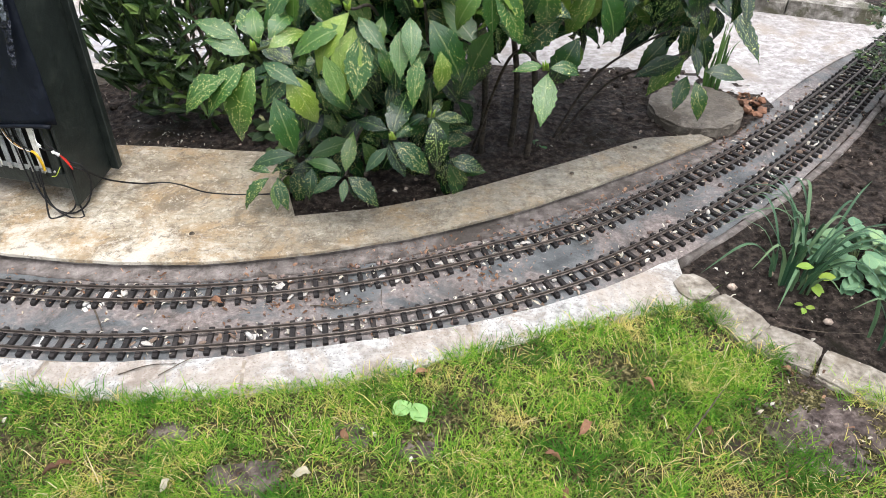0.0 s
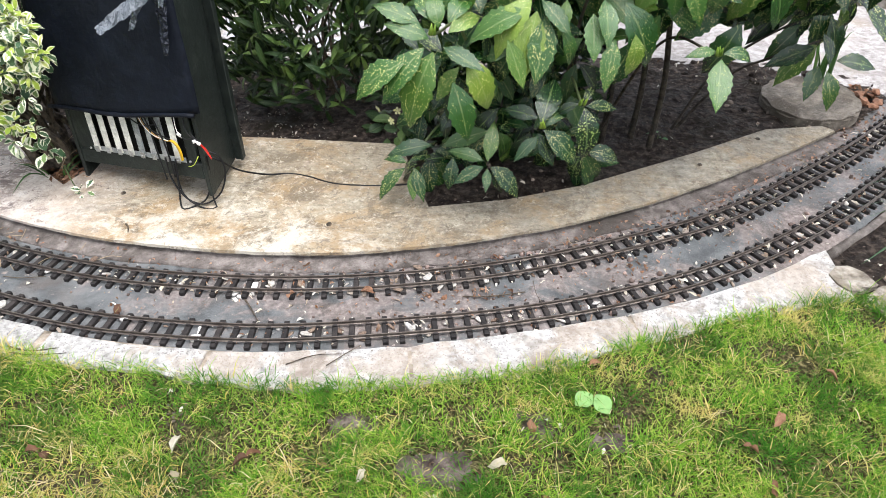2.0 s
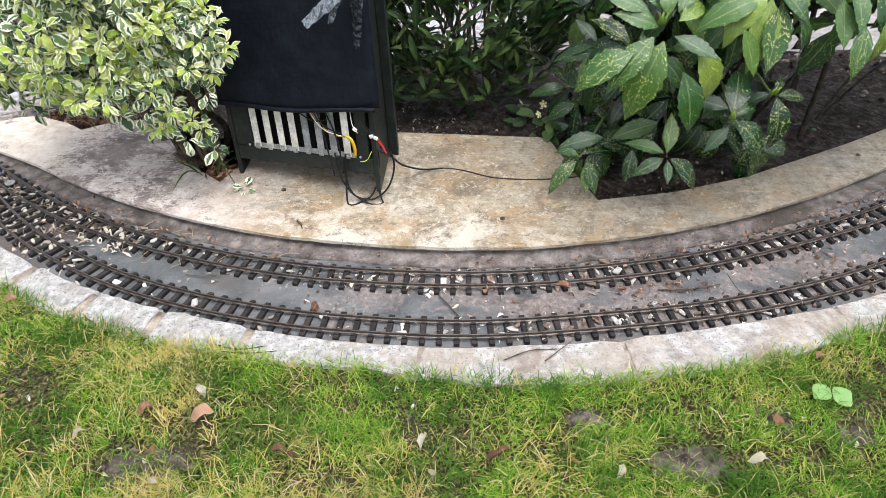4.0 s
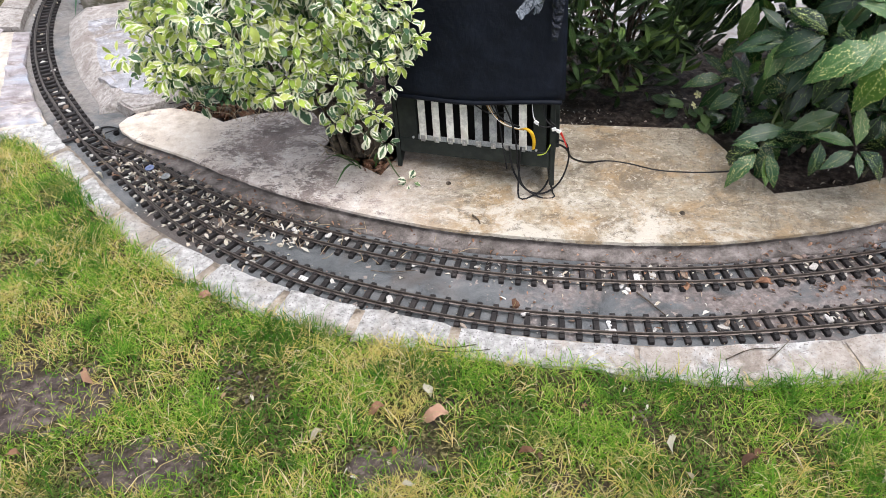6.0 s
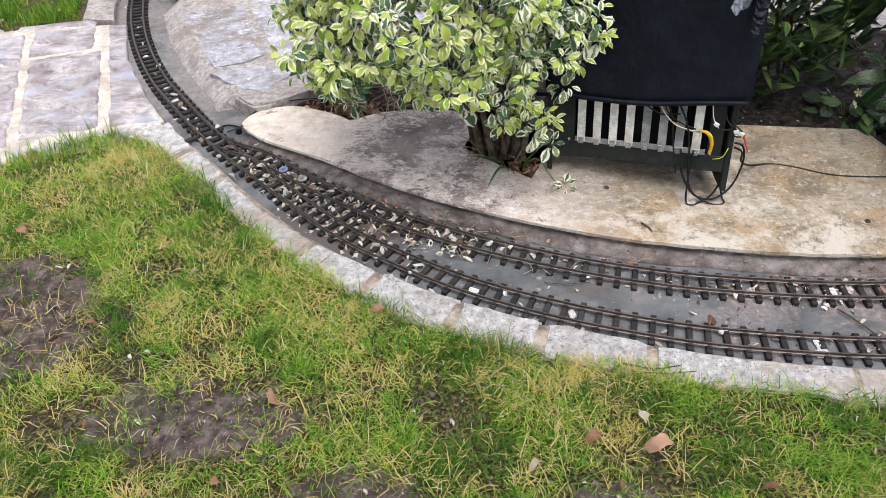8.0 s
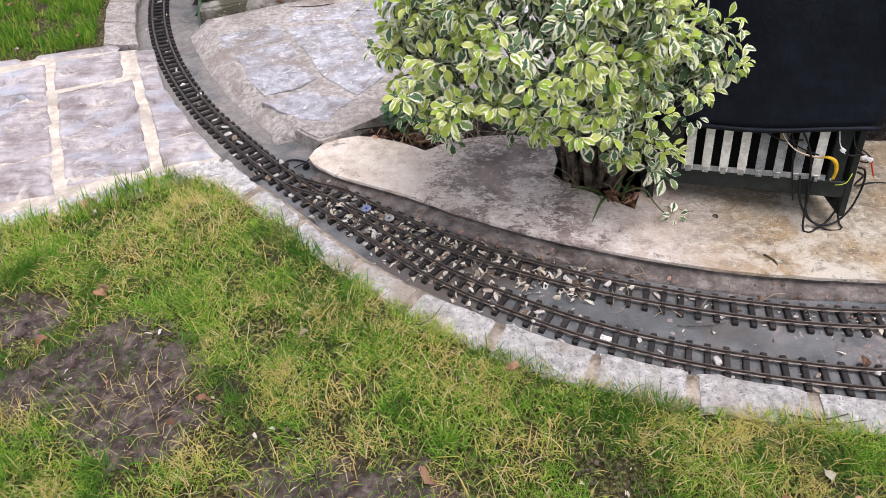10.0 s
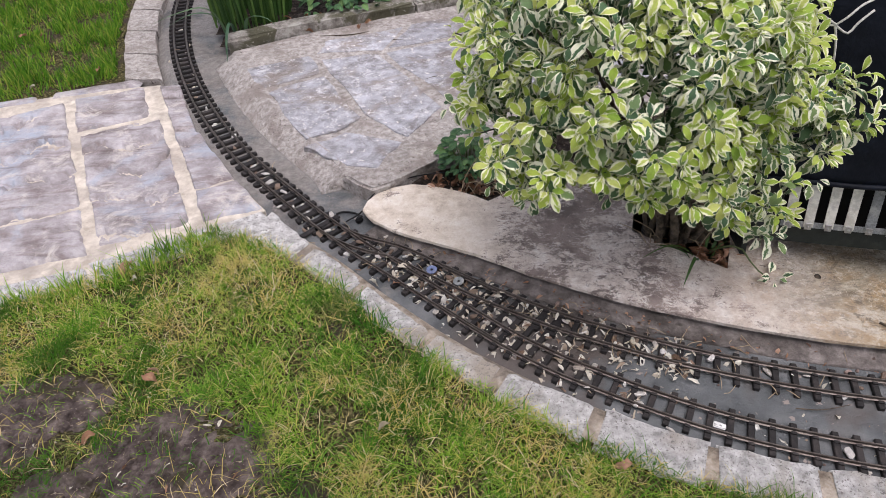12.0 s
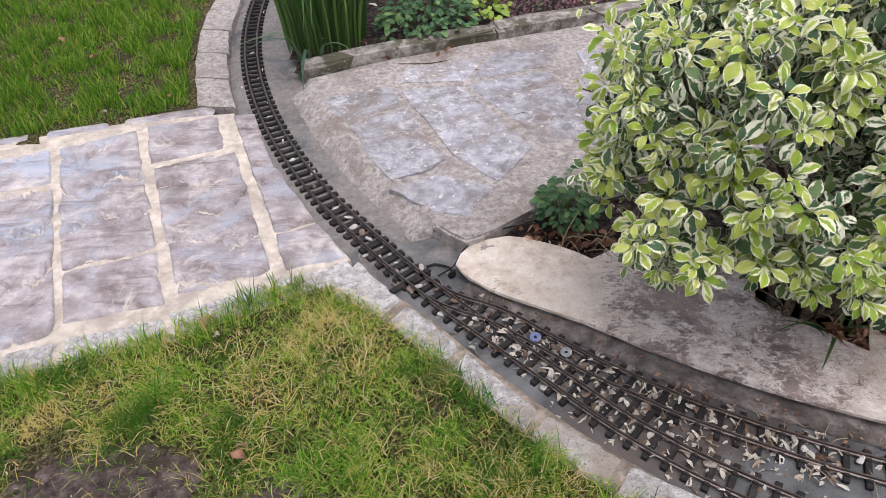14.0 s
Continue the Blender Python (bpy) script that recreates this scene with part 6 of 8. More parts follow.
    for i in range(95):
        at = Vector((rnd.uniform(-0.40, 0.62), rnd.uniform(1.60, 2.0), 0.0))
        at.z = rnd.uniform(0.44 + 0.10 * (at.x > 0.1), 0.90)
        whorl(rnd, at, (rnd.uniform(-.4, .4), -0.7, 0.3), 6, 0.14, 32, poses)
    # unseen top of the crown, thickened to block light from the soil below
    for i in range(135):
        at = (rnd.uniform(-0.35, 0.95), rnd.uniform(1.72, 2.55), rnd.uniform(0.76, 1.06))
        whorl(rnd, at, (rnd.uniform(-.5, .5), -0.3, 0.9), 7, 0.15, 18, poses)
    foliage(t, AUCUBA_LEAVES, poses, M_AUCUBA, 290)
    foliage(t, AUCUBA_LEAVES, young, M_AUCUBA_YOUNG, 200, "young_leaf")
    for pts in ([(0.36, 2.10, 0.0), (0.47, 2.11, 0.22), (0.58, 2.10, 0.33), (0.74, 2.07, 0.44)], [(0.38, 2.12, 0.0), (0.52, 2.12, 0.20), (0.62, 2.10, 0.27), (0.75, 2.07, 0.34)]):
        stem(t, pts, 0.006, 0.003, M_SHADEBARK)
    for at, *_ in upper + lower[:4] + deep:
        root = Vector((at[0] * 0.45 + rnd.uniform(-.05, .05), 2.02 + rnd.uniform(-.06, .1), 0.0))
        mid = root.lerp(Vector(at), 0.6) + Vector((0, 0.06, 0.10 + 0.05 * at[2]))
        stem(t, [tuple(root), tuple(mid), at], 0.006, 0.003, M_TWIG if rnd.random() < 0.3 else M_SHADEBARK)
    for x, y in ((0.27, 1.98), (0.22, 2.03), (0.12, 2.0)):
        stem(t, [(x, y, 0), (x + 0.01, y, 0.25), (x - 0.03, y - 0.05, 0.55), (x - 0.02, y - 0.1, 0.85)], 0.011, 0.006, M_SHADEBARK)
    # yellow-green buds at the shoot ends
    for at, leaves in upper + lower[:2]:
        for k in range(3):
            bm = bmesh.new()
            bmesh.ops.create_cone(bm, cap_ends=True, segments=6, radius1=0.005, radius2=0.001, depth=0.026)
            ob = part("bud", bm, M_LIMELEAF, t, smooth=True)
            way = Vector((rnd.uniform(-.4, .4), -0.5 + rnd.uniform(-.3, .3), 0.9))
            ob.matrix_basis = aim(Vector(at) + way.normalized() * 0.012 + Vector((rnd.uniform(-.008, .008), 0, 0)), way.cross(Vector((1, 0, 0))), way, 1.0)


speckled_laurel()


def narrow_shrub():
    rnd = random.Random(43)
    t = empty("evergreen_shrub", "dense dark evergreen shrub with narrow pointed leaves", "shrub")
    poses = []
    for i in range(330):
        w, e = rnd.uniform(0, 2 * math.pi), rnd.uniform(-0.75, 1.0)
        d = Vector((math.cos(w) * math.sqrt(1 - e * e), math.sin(w) * math.sqrt(1 - e * e), e))
        at = Vector((-0.79, 2.28, 0.37)) + Vector((d.x * 0.42, d.y * 0.29, d.z * 0.40)) * rnd.uniform(0.6, 1.0)
        if at.z < 0.05:
            continue
        whorl(rnd, at, d + Vector((0, -0.2, 0.5)), rnd.randint(7, 9), 0.094, 52, poses, 0.8, width=0.66)
    foliage(t, LANCE_LEAVES, poses, M_DARKLEAF, 280)
    for i in range(16):
        x, y = -0.77 + rnd.uniform(-.14, .14), 2.36 + rnd.uniform(-.1, .1)
        stem(t, [(x, y, 0), (x * 1.02 + rnd.uniform(-.05, .05), y + rnd.uniform(-.08, .05), 0.25), (x + rnd.uniform(-.2, .2), y + rnd.uniform(-.15, .1), 0.55)], 0.006, 0.003)


narrow_shrub()


def variegated():
    rnd = random.Random(47)
    t = empty("variegated_shrub", "bushy evergreen with small cream-edged green leaves growing through the pad", "shrub")
    poses = []

    tips = []

    def shoot(at, d, inner=False):
        """Broad cream-edged leaves round a shoot, with a tuft of upright lime ones at the end of most."""
        axis = (d * 0.8 + Vector((0, -0.30, 0.55))).normalized()
        size = rnd.uniform(0.027, 0.040)
        at = Vector(at)
        if not inner and rnd.random() < 0.40 + 0.34 * (at.z > 0.40):
            whorl(rnd, at + axis * 0.014, axis, 4, size * 0.80, -55, tips, 0.2, width=0.74)
            whorl(rnd, at + axis * 0.005, axis, 5, size * 0.95, -22, tips, 0.25, width=0.82)
        elif not inner:
            whorl(rnd, at + axis * 0.006, axis, 4, size * 0.75, -34, poses, 0.2, width=0.9)
        whorl(rnd, at - axis * 0.010, axis, 4, size * 1.0, 8, poses, 0.3)
        whorl(rnd, at - axis * 0.030, axis, 3, size * 1.1, 42, poses, 0.45)

    for i in range(1000):
        w, e = rnd.uniform(0, 2 * math.pi), rnd.uniform(-0.55, 1.0)
        d = Vector((math.cos(w) * math.sqrt(1 - e * e), math.sin(w) * math.sqrt(1 - e * e), e))
        r = 1.0 + 0.30 * noise.noise((d.x * 2.8, d.y * 2.8, d.z * 2.8 + 3)) + (0.10 if i % 9 == 0 else 0)
        deep = i % 7 == 0
        at = Vector((-1.725, 1.875, 0.53)) + Vector((d.x * 0.35, d.y * 0.335, d.z * 0.33)) * r * (rnd.uniform(0.5, 0.78) if deep else rnd.uniform(0.86, 1.02))
        if d.x > 0:
            at.x -= 0.10 * d.x
        if noise.noise(at * 11.0) < -0.24 and not deep:
            continue
        if at.z < 0.31 + 0.25 * max(0.0, at.y - 1.62) or (at.x < -2.03 and at.z < 0.36):
            continue
        shoot(at, d, deep)
    # the lobe that reaches over the cabinet's grille
    for i in range(46):
        w, e = rnd.uniform(0, 2 * math.pi), rnd.uniform(-0.8, 1.0)
        d = Vector((math.cos(w) * math.sqrt(1 - e * e), math.sin(w) * math.sqrt(1 - e * e), e))
        shoot(Vector((LOBE[0], LOBE[1], LOBE[2])) + Vector((d.x * 0.115, d.y * 0.06, d.z * 0.14)) * rnd.uniform(0.6, 1.0), d, i % 5 == 0)
    for at in ((-1.375, 1.66, 0.475), (-1.40, 1.68, 0.45), (-1.43, 1.67, 0.41), (-1.45, 1.65, 0.36), (-1.48, 1.66, 0.26), (-1.47, 1.675, 0.19),
               (-1.50, 1.64, 0.29), (-1.515, 1.63, 0.245),
               (-2.00, 1.74, 0.31), (-1.98, 1.76, 0.27), (-2.03, 1.74, 0.37), (-2.045, 1.74, 0.42), (-1.69, 1.63, 0.335), (-1.84, 1.67, 0.345),
               (-1.42, 1.695, 0.045), (-1.40, 1.64, 0.52), (-1.55, 1.56, 0.42), (-2.08, 1.86, 0.50), (-2.09, 1.95, 0.58), (-2.06, 2.08, 0.57)):
        shoot(Vector(at), Vector((at[0] + 1.74, -0.5, 0.1)))
    # low shoots that hang before the trunk
    for i in range(24):
        x = rnd.uniform(-1.88, -1.52)
        low = 0.32 if x < -1.62 else 0.24
        at = Vector((x, 1.67 + rnd.uniform(-.05, .04), rnd.uniform(low + 0.02, 0.42)))
        shoot(at, Vector((x + 1.66, -0.6, -0.1)), i % 6 == 0)
        if i % 4 == 0:
            stem(t, [(at.x - 0.02, 1.80, 0.42), (at.x - 0.01, 1.75, at.z + 0.04), tuple(at)], 0.0035, 0.002)
    # loose twigs that stand out over the flags
    for a, b in (((-1.98, 1.96, 0.47), (-2.13, 1.98, 0.56)), ((-1.98, 1.92, 0.42), (-2.11, 1.90, 0.47)), ((-1.97, 2.04, 0.58), (-2.11, 2.10, 0.67)), ((-1.96, 1.86, 0.38), (-2.09, 1.83, 0.40))):
        a, b = Vector(a), Vector(b)
        mid = (a + b) / 2 + Vector((0, 0, 0.015))
        stem(t, [tuple(a), tuple(mid), tuple(b)], 0.0028, 0.0014)
        d = (b - a).normalized()
        whorl(rnd, b, d, 5, 0.026, -30, tips, 0.3)
        whorl(rnd, b - d * 0.03, d, 3, 0.030, 20, poses, 0.5)
        whorl(rnd, mid, d, 3, 0.026, 10, poses, 0.5)
    foliage(t, EUON_LEAVES, poses, M_EUON, 220)
    foliage(t, EUON_LEAVES, tips, M_EUON_TIP, 120, "young_leaf")
    for i in range(26):
        w = rnd.uniform(0, 2 * math.pi)
        r = rnd.uniform(0.1, 0.33)
        root = (-1.60 + rnd.uniform(-.06, .06), 1.89 + rnd.uniform(-.04, .05), 0.0)
        tip = (-1.74 + math.cos(w) * r, 1.92 + math.sin(w) * r * 0.8, rnd.uniform(0.3, 0.75))
        stem(t, [root, (root[0] + rnd.uniform(-.03, .03), root[1] + rnd.uniform(-.03, .02), 0.14), ((root[0] + tip[0]) / 2, (root[1] + tip[1]) / 2, 0.3), tip], rnd.uniform(0.007, 0.013), 0.002)
    # dead twigs about the foot
    dv, df = [], []
    for i in range(70):
        x, y = rnd.gauss(-1.90, 0.10), rnd.gauss(2.12, 0.03)
        if i % 3 == 0:
            x, y = rnd.gauss(-1.60, 0.05), rnd.gauss(1.86, 0.03)
        l = rnd.uniform(0.03, 0.10)
        a = rnd.uniform(0, 2 * math.pi)
        v, f = tube(spline([(x, y, 0.01), (x + 0.3 * l * math.cos(a), y + 0.3 * l * math.sin(a), l * 0.7), (x + l * math.cos(a), y + l * math.sin(a), l * rnd.uniform(0.5, 1.2))], 0.03), 0.0016, 0.0008, 4)
        df += [tuple(k + len(dv) for k in face) for face in f]
        dv += list(v)
    link("dead_brush", dv, df, M_STALK, t, "dry brown twigs at the foot")["kind"] = "stuff"
    for pts in ([(-1.53, 1.83, 0.02), (-1.49, 1.76, 0.09), (-1.46, 1.72, 0.06), (-1.43, 1.69, 0.045)], [(-1.55, 1.84, 0.10), (-1.51, 1.74, 0.22), (-1.49, 1.68, 0.18)], [(-1.8, 1.88, 0.25), (-1.95, 1.86, 0.26), (-2.06, 1.86, 0.24)]):
        stem(t, pts, 0.003, 0.0015, M_TWIG, "trailing_stem")


variegated()


def strap(line, width, fold=0.25):
    """A long strap leaf along a line: verts, faces, uvs."""
    n = len(line)
    d = np.gradient(line, axis=0)
    v, u, f = [], [], []
    for i in range(n):
        t = i / (n - 1)
        w = width * (1 - t ** 3) * min(1.0, 0.6 + t * 2)
        a = np.cross(d[i], (0.2, 0.1, 1.0)) if abs(d[i][2]) < 0.95 * np.linalg.norm(d[i]) else np.cross(d[i], (0.0, 1.0, 0.2))
        a /= np.linalg.norm(a) + 1e-9
        up = np.cross(a, d[i])
        up /= np.linalg.norm(up) + 1e-9
        for s in (-1, 0, 1):
            v.append(line[i] + a * s * w / 2 + up * abs(s) * w * fold)
            u.append((0.5 + s / 2, t))
    for i in range(n - 1):
        for k in range(2):
            q = i * 3 + k
            f.append((q, q + 1, q + 4, q + 3))
    return v, f, u


def strap_clump(name, label, centre, spread, count, height, reach, width, material, seed, category="plant", group=""):
    rnd = random.Random(seed)
    t = empty(name, label, category, group)
    for i in range(count):
        w = rnd.uniform(0, 2 * math.pi)
        r = spread * math.sqrt(rnd.random())
        x, y = centre[0] + r * math.cos(w), centre[1] + r * math.sin(w)
        h, o = height * rnd.uniform(0.6, 1.1), reach * rnd.uniform(0.2, 1.2)
        a = w + rnd.uniform(-0.7, 0.7)
        z = centre[2]
        end = -0.35 * o if o > reach * 0.8 else 0.0
        line = spline([(x, y, z - 0.01), (x + 0.12 * o * math.cos(a), y + 0.12 * o * math.sin(a), z + h * 0.45), (x + 0.5 * o * math.cos(a), y + 0.5 * o * math.sin(a), z + h * 0.9),
                       (x + o * math.cos(a), y + o * math.sin(a), z + h * 1.0 + end)], max(0.02, height / 12))
        v, f, u = strap(line, width * rnd.uniform(0.7, 1.2))
        link("leaf", v, f, material, t, "", u)
    return t


strap_clump("daffodil_clump", "clump of grey-green strap leaves in the flower bed", (0.91, 1.39, -0.005), 0.055, 30, 0.18, 0.21, 0.0105, M_STRAP, 51, "daffodil", "daffodils")
strap_clump("daffodil_clump", "loose clump of strap leaves beside the lawn edging", (1.06, 1.17, -0.005), 0.05, 22, 0.17, 0.16, 0.010, M_STRAP, 52, "daffodil", "daffodils")
strap_clump("daffodil_clump", "sparse strap leaves beyond the stepping stone", (1.02, 2.47, 0.01), 0.06, 14, 0.26, 0.10, 0.012, M_IRIS, 53, "daffodil", "daffodils")
strap_clump("daffodil_clump", "grey-green strap leaves spreading over the soil", (1.02, 1.52, -0.005), 0.06, 18, 0.17, 0.22, 0.0095, M_STRAP, 58, "daffodil", "daffodils")
strap_clump("iris_clump", "tall upright clump of sword-shaped green leaves", (-2.90, 3.44, 0.03), 0.16, 190, 0.56, 0.32, 0.0105, M_IRIS, 54, "iris")
for pts in ([(-2.98, 3.26, 0.03), (-2.99, 3.20, 0.14), (-3.06, 3.16, 0.17), (-3.17, 3.15, 0.13)], [(-2.96, 3.24, 0.03), (-3.0, 3.17, 0.18), (-3.09, 3.10, 0.20), (-3.2, 3.08, 0.17)],
            [(-2.93, 3.22, 0.03), (-2.92, 3.13, 0.14), (-2.93, 3.06, 0.10), (-2.925, 2.99, 0.045)], [(-2.9, 3.24, 0.03), (-2.86, 3.16, 0.14), (-2.79, 3.14, 0.15), (-2.74, 3.14, 0.10)]):
    t = bpy.data.objects["iris_clump"]
    v, f, u = strap(spline(pts, 0.03), 0.014)
    link("leaf", v, f, M_STRAP, t, "pale arching leaf", u)
strap_clump("daffodil_clump", "low strap leaves on the pad by the planting hole", (-1.55, 1.80, 0.02), 0.03, 6, 0.05, 0.14, 0.009, M_IRIS, 57, "daffodil", "daffodils")


def low_plant(name, label, centre, radius, height, count, size, shapes, material, seed, category="plant", single=0):
    rnd = random.Random(seed)
    t = empty(name, label, category)
    poses = []
    for i in range(count):
        w, r = rnd.uniform(0, 2 * math.pi), radius * math.sqrt(rnd.random())
        at = Vector((centre[0] + r * math.cos(w), centre[1] + r * math.sin(w), centre[2] + height * rnd.uniform(0.25, 1.0) * (1 - 0.6 * (r / radius) ** 2)))
        way = Vector((math.cos(w), math.sin(w), rnd.uniform(-0.5, 0.4)))
        poses.append(aim(at, way + Vector((rnd.uniform(-.6, .6), rnd.uniform(-.6, .6), 0)), (rnd.uniform(-.3, .3), -0.3 + rnd.uniform(-.3, .3), 1), size * rnd.uniform(0.7, 1.25)))
    foliage(t, shapes, poses, material, single or min(count, 60))
    for i in range(min(12, count // 6)):
        w, r = rnd.uniform(0, 2 * math.pi), radius * 0.7 * math.sqrt(rnd.random())
        x, y = centre[0] + r * math.cos(w), centre[1] + r * math.sin(w)
        stem(t, [(centre[0] + (x - centre[0]) * .3, centre[1] + (y - centre[1]) * .3, centre[2] - 0.01), (x, y, centre[2] + height * 0.6)], 0.0025, 0.0012, M_TWIG)
    return t


low_plant("leafy_plant", "small blue-green leafy plant at the patio's corner", (-2.09, 2.255, 0.02), 0.075, 0.15, 170, 0.027, OVAL_LEAVES, M_GEUM, 61)
low_plant("leafy_plant", "low green plant with pale flowers behind the kerb", (-2.50, 3.50, 0.04), 0.19, 0.17, 380, 0.036, OVAL_LEAVES, M_GEUM, 62)
low_plant("ground_cover", "purple-leaved ground cover behind the kerb", (-1.98, 3.72, 0.04), 0.24, 0.09, 700, 0.019, TINY_LEAVES, M_PURPLE, 63)
low_plant("leafy_plant", "green seedlings behind the kerb", (-2.24, 3.62, 0.04), 0.08, 0.08, 40, 0.045, OVAL_LEAVES, M_LIMELEAF, 64)
low_plant("sedum_plant", "fleshy pale blue-green rosettes in the flower bed", (1.09, 1.44, 0.0), 0.085, 0.12, 90, 0.05, [leaf_shape(0.7, 5, 0.15, 0.1, 0, 1.1, 0.2, 0, 77)], M_SEDUM, 65)
low_plant("sedum_plant", "fleshy pale green rosettes at the bed's far end", (1.19, 1.33, 0.0), 0.07, 0.10, 60, 0.045, [leaf_shape(0.7, 5, 0.15, 0.1, 0, 1.1, 0.2, 0, 78)], M_SEDUM, 66)
low_plant("seedling", "bright lime seedling among strap leaves", (0.925, 1.345, 0.0), 0.02, 0.09, 6, 0.034, OVAL_LEAVES, M_LIMELEAF, 67)
low_plant("seedling", "bright lime rosette on the soil", (0.895, 1.285, 0.0), 0.006, 0.012, 5, 0.022, OVAL_LEAVES, M_LIMELEAF, 68)
low_plant("broadleaf_weed", "broad pale-green weed in the lawn", (-0.065, 0.965, 0.022), 0.012, 0.022, 2, 0.05, [leaf_shape(0.85, 6, 0.12, 0.15, 0, 1.0, 0.2, 0, 79)], leafy("pale_weed_leaf", [(0.0, (0.22, 0.42, 0.13)), (1.0, (0.30, 0.52, 0.17))], gloss=0.5, glow=0.3), 69)
low_plant("primrose", "leafy primrose at the back of the pad", (-0.52, 2.09, 0.015), 0.10, 0.07, 34, 0.055, OVAL_LEAVES, M_DARKLEAF, 70)
low_plant("seedling", "small green seedling on bare soil", (0.30, 2.02, 0.015), 0.03, 0.05, 10, 0.04, LANCE_LEAVES, M_GEUM, 71)


def primrose_flower(at, seed):
    bm = bmesh.new()
    for i in range(5):
        w = 2 * math.pi * i / 5 + seed
        c = Vector((math.cos(w), math.sin(w), 0)) * 0.008
        p = [Vector((0, 0, 0)), c + Vector((-c.y, c.x, 0)) * 0.55 + Vector((0, 0, .001)), c * 1.7 + Vector((-c.y, c.x, 0)) * 0.35, c * 1.55, c * 1.7 - Vector((-c.y, c.x, 0)) * 0.35, c - Vector((-c.y, c.x, 0)) * 0.55 + Vector((0, 0, .001))]
        bm.faces.new([bm.verts.new(q) for q in p])
    bmesh.ops.create_uvsphere(bm, u_segments=6, v_segments=4, radius=0.0025)
    ob = part("primrose_flower", bm, M_PETAL)
    ob.matrix_basis = pose(*at, 50, 0, seed * 40)
    return tagged(ob, "pale yellow five-petalled primrose bloom", "flower", "primrose blooms")


for i, at in enumerate(((-0.533, 2.061, 0.113), (-0.551, 2.025, 0.095), (-0.60, 2.10, 0.10))):
    primrose_flower(at, i + 0.3)


def fine_shrub():
    rnd = random.Random(83)
    t = empty("small_leaved_shrub", "arching small-leaved dark green shrub at the bed's edge", "shrub")
    poses = []
    for i in range(130):
        w, e = rnd.uniform(0, 2 * math.pi), rnd.uniform(-0.25, 1.0)
        base = Vector((1.78, 2.27, 0.0))
        tip = base + Vector((math.cos(w) * 0.31, math.sin(w) * 0.42, 0.12 + 0.34 * e))
        mid = base.lerp(tip, 0.5) + Vector((0, 0, 0.12))
        pts = [tuple(base + Vector((rnd.uniform(-.05, .05), rnd.uniform(-.05, .05), 0))), tuple(mid), tuple(tip)]
        if i < 40:
            stem(t, pts, 0.003, 0.001)
        line = spline(pts, 0.014)
        for q in line[len(line) // 3:]:
            for s in (-1, 1):
                way = Vector((rnd.uniform(-1, 1), rnd.uniform(-1, 1), rnd.uniform(-.2, .6)))
                poses.append(aim(q, way, (0, -0.3, 1), rnd.uniform(0.015, 0.026)))
    foliage(t, TINY_LEAVES, poses, M_DARKLEAF, 250)


fine_shrub()

# ---- lawns ----
WORN = [(-2.78, 1.32, 0.23, 0.15, 0.10), (-3.08, 1.46, 0.22, 0.10, 0.10), (-2.66, 1.18, 0.14, 0.09, 0.10), (-2.24, 0.97, 0.22, 0.09, 0.12), (-2.36, 1.09, 0.10, 0.05, 0.2), (-1.88, 0.80, 0.13, 0.05, 0.15), (-0.40, 0.80, 0.08, 0.045, 0.15),
        (-0.05, 0.865, 0.035, 0.03, 0.15), (0.72, 0.94, 0.11, 0.07, 0.12), (0.84, 0.86, 0.12, 0.09, 0.12), (-0.56, 0.90, 0.06, 0.03, 0.2), (-0.19, 0.90, 0.05, 0.035, 0.15), (0.80, 1.04, 0.08, 0.05, 0.15), (-1.75, 0.98, 0.08, 0.05, 0.25), (-1.42, 0.80, 0.10, 0.05, 0.25), (-0.95, 0.92, 0.07, 0.04, 0.3)]
# where the turf is greener there is less straw
LUSH = [(x, y, rx * 1.12, ry * 1.12, left * 0.3) for x, y, rx, ry, left in WORN] + [(0.05, 1.05, 0.95, 0.40, 0.25), (-1.1, 0.95, 0.35, 0.12, 0.4), (-2.45, 1.62, 0.22, 0.16, 0.4)]
front = [p for p in LAWN[:spline(LAWN_EDGE, 0.08).shape[0]]] + [(0.66, 1.27), (0.80, 1.11), (1.0, 0.95), (1.12, 0.8), (1.0, 0.62), (-2.35, 0.60), (-3.0, 0.92), (-3.45, 1.30), (-3.60, 1.66), (-3.43, 1.745), (-3.08, 1.865), (-2.83, 2.025)]
grass("lawn", front, 310000, (0.009, 0.022), WORN, 5, M_GRASS, "thin spring lawn, green blades with yellow and mossy patches", lean=1.6, width=0.0018, flat=0.55)
grass("lawn_mat", front, 150000, (0.016, 0.036), WORN, 8, M_GRASS, "limp blades lying across the lawn", lean=0.8, width=0.0016, flat=0.95, lift=0.016)
grass("lawn_straw", front, 120000, (0.016, 0.036), LUSH, 15, M_GRASS_Y, "yellowed blades and moss among the lawn", lean=1.6, width=0.0017, flat=0.8, lift=0.014)
grass("lawn_tufts", front, 100000, (0.015, 0.029), WORN, 35, M_TUFT, "denser green tufts in the lawn", lean=1.6, width=0.0016, tufts=900, flat=0.5)
grass("straw_tufts", front, 34000, (0.012, 0.030), LUSH, 36, M_GRASS_Y, "dead straw-coloured clumps in the lawn", lean=1.9, width=0.0017, tufts=620, flat=0.6, lift=0.012)
grass("long_tufts", front, 14000, (0.024, 0.042), WORN, 37, M_TUFT, "longer tufts of coarse grass in the lawn", lean=1.4, width=0.0019, tufts=260, flat=0.3)
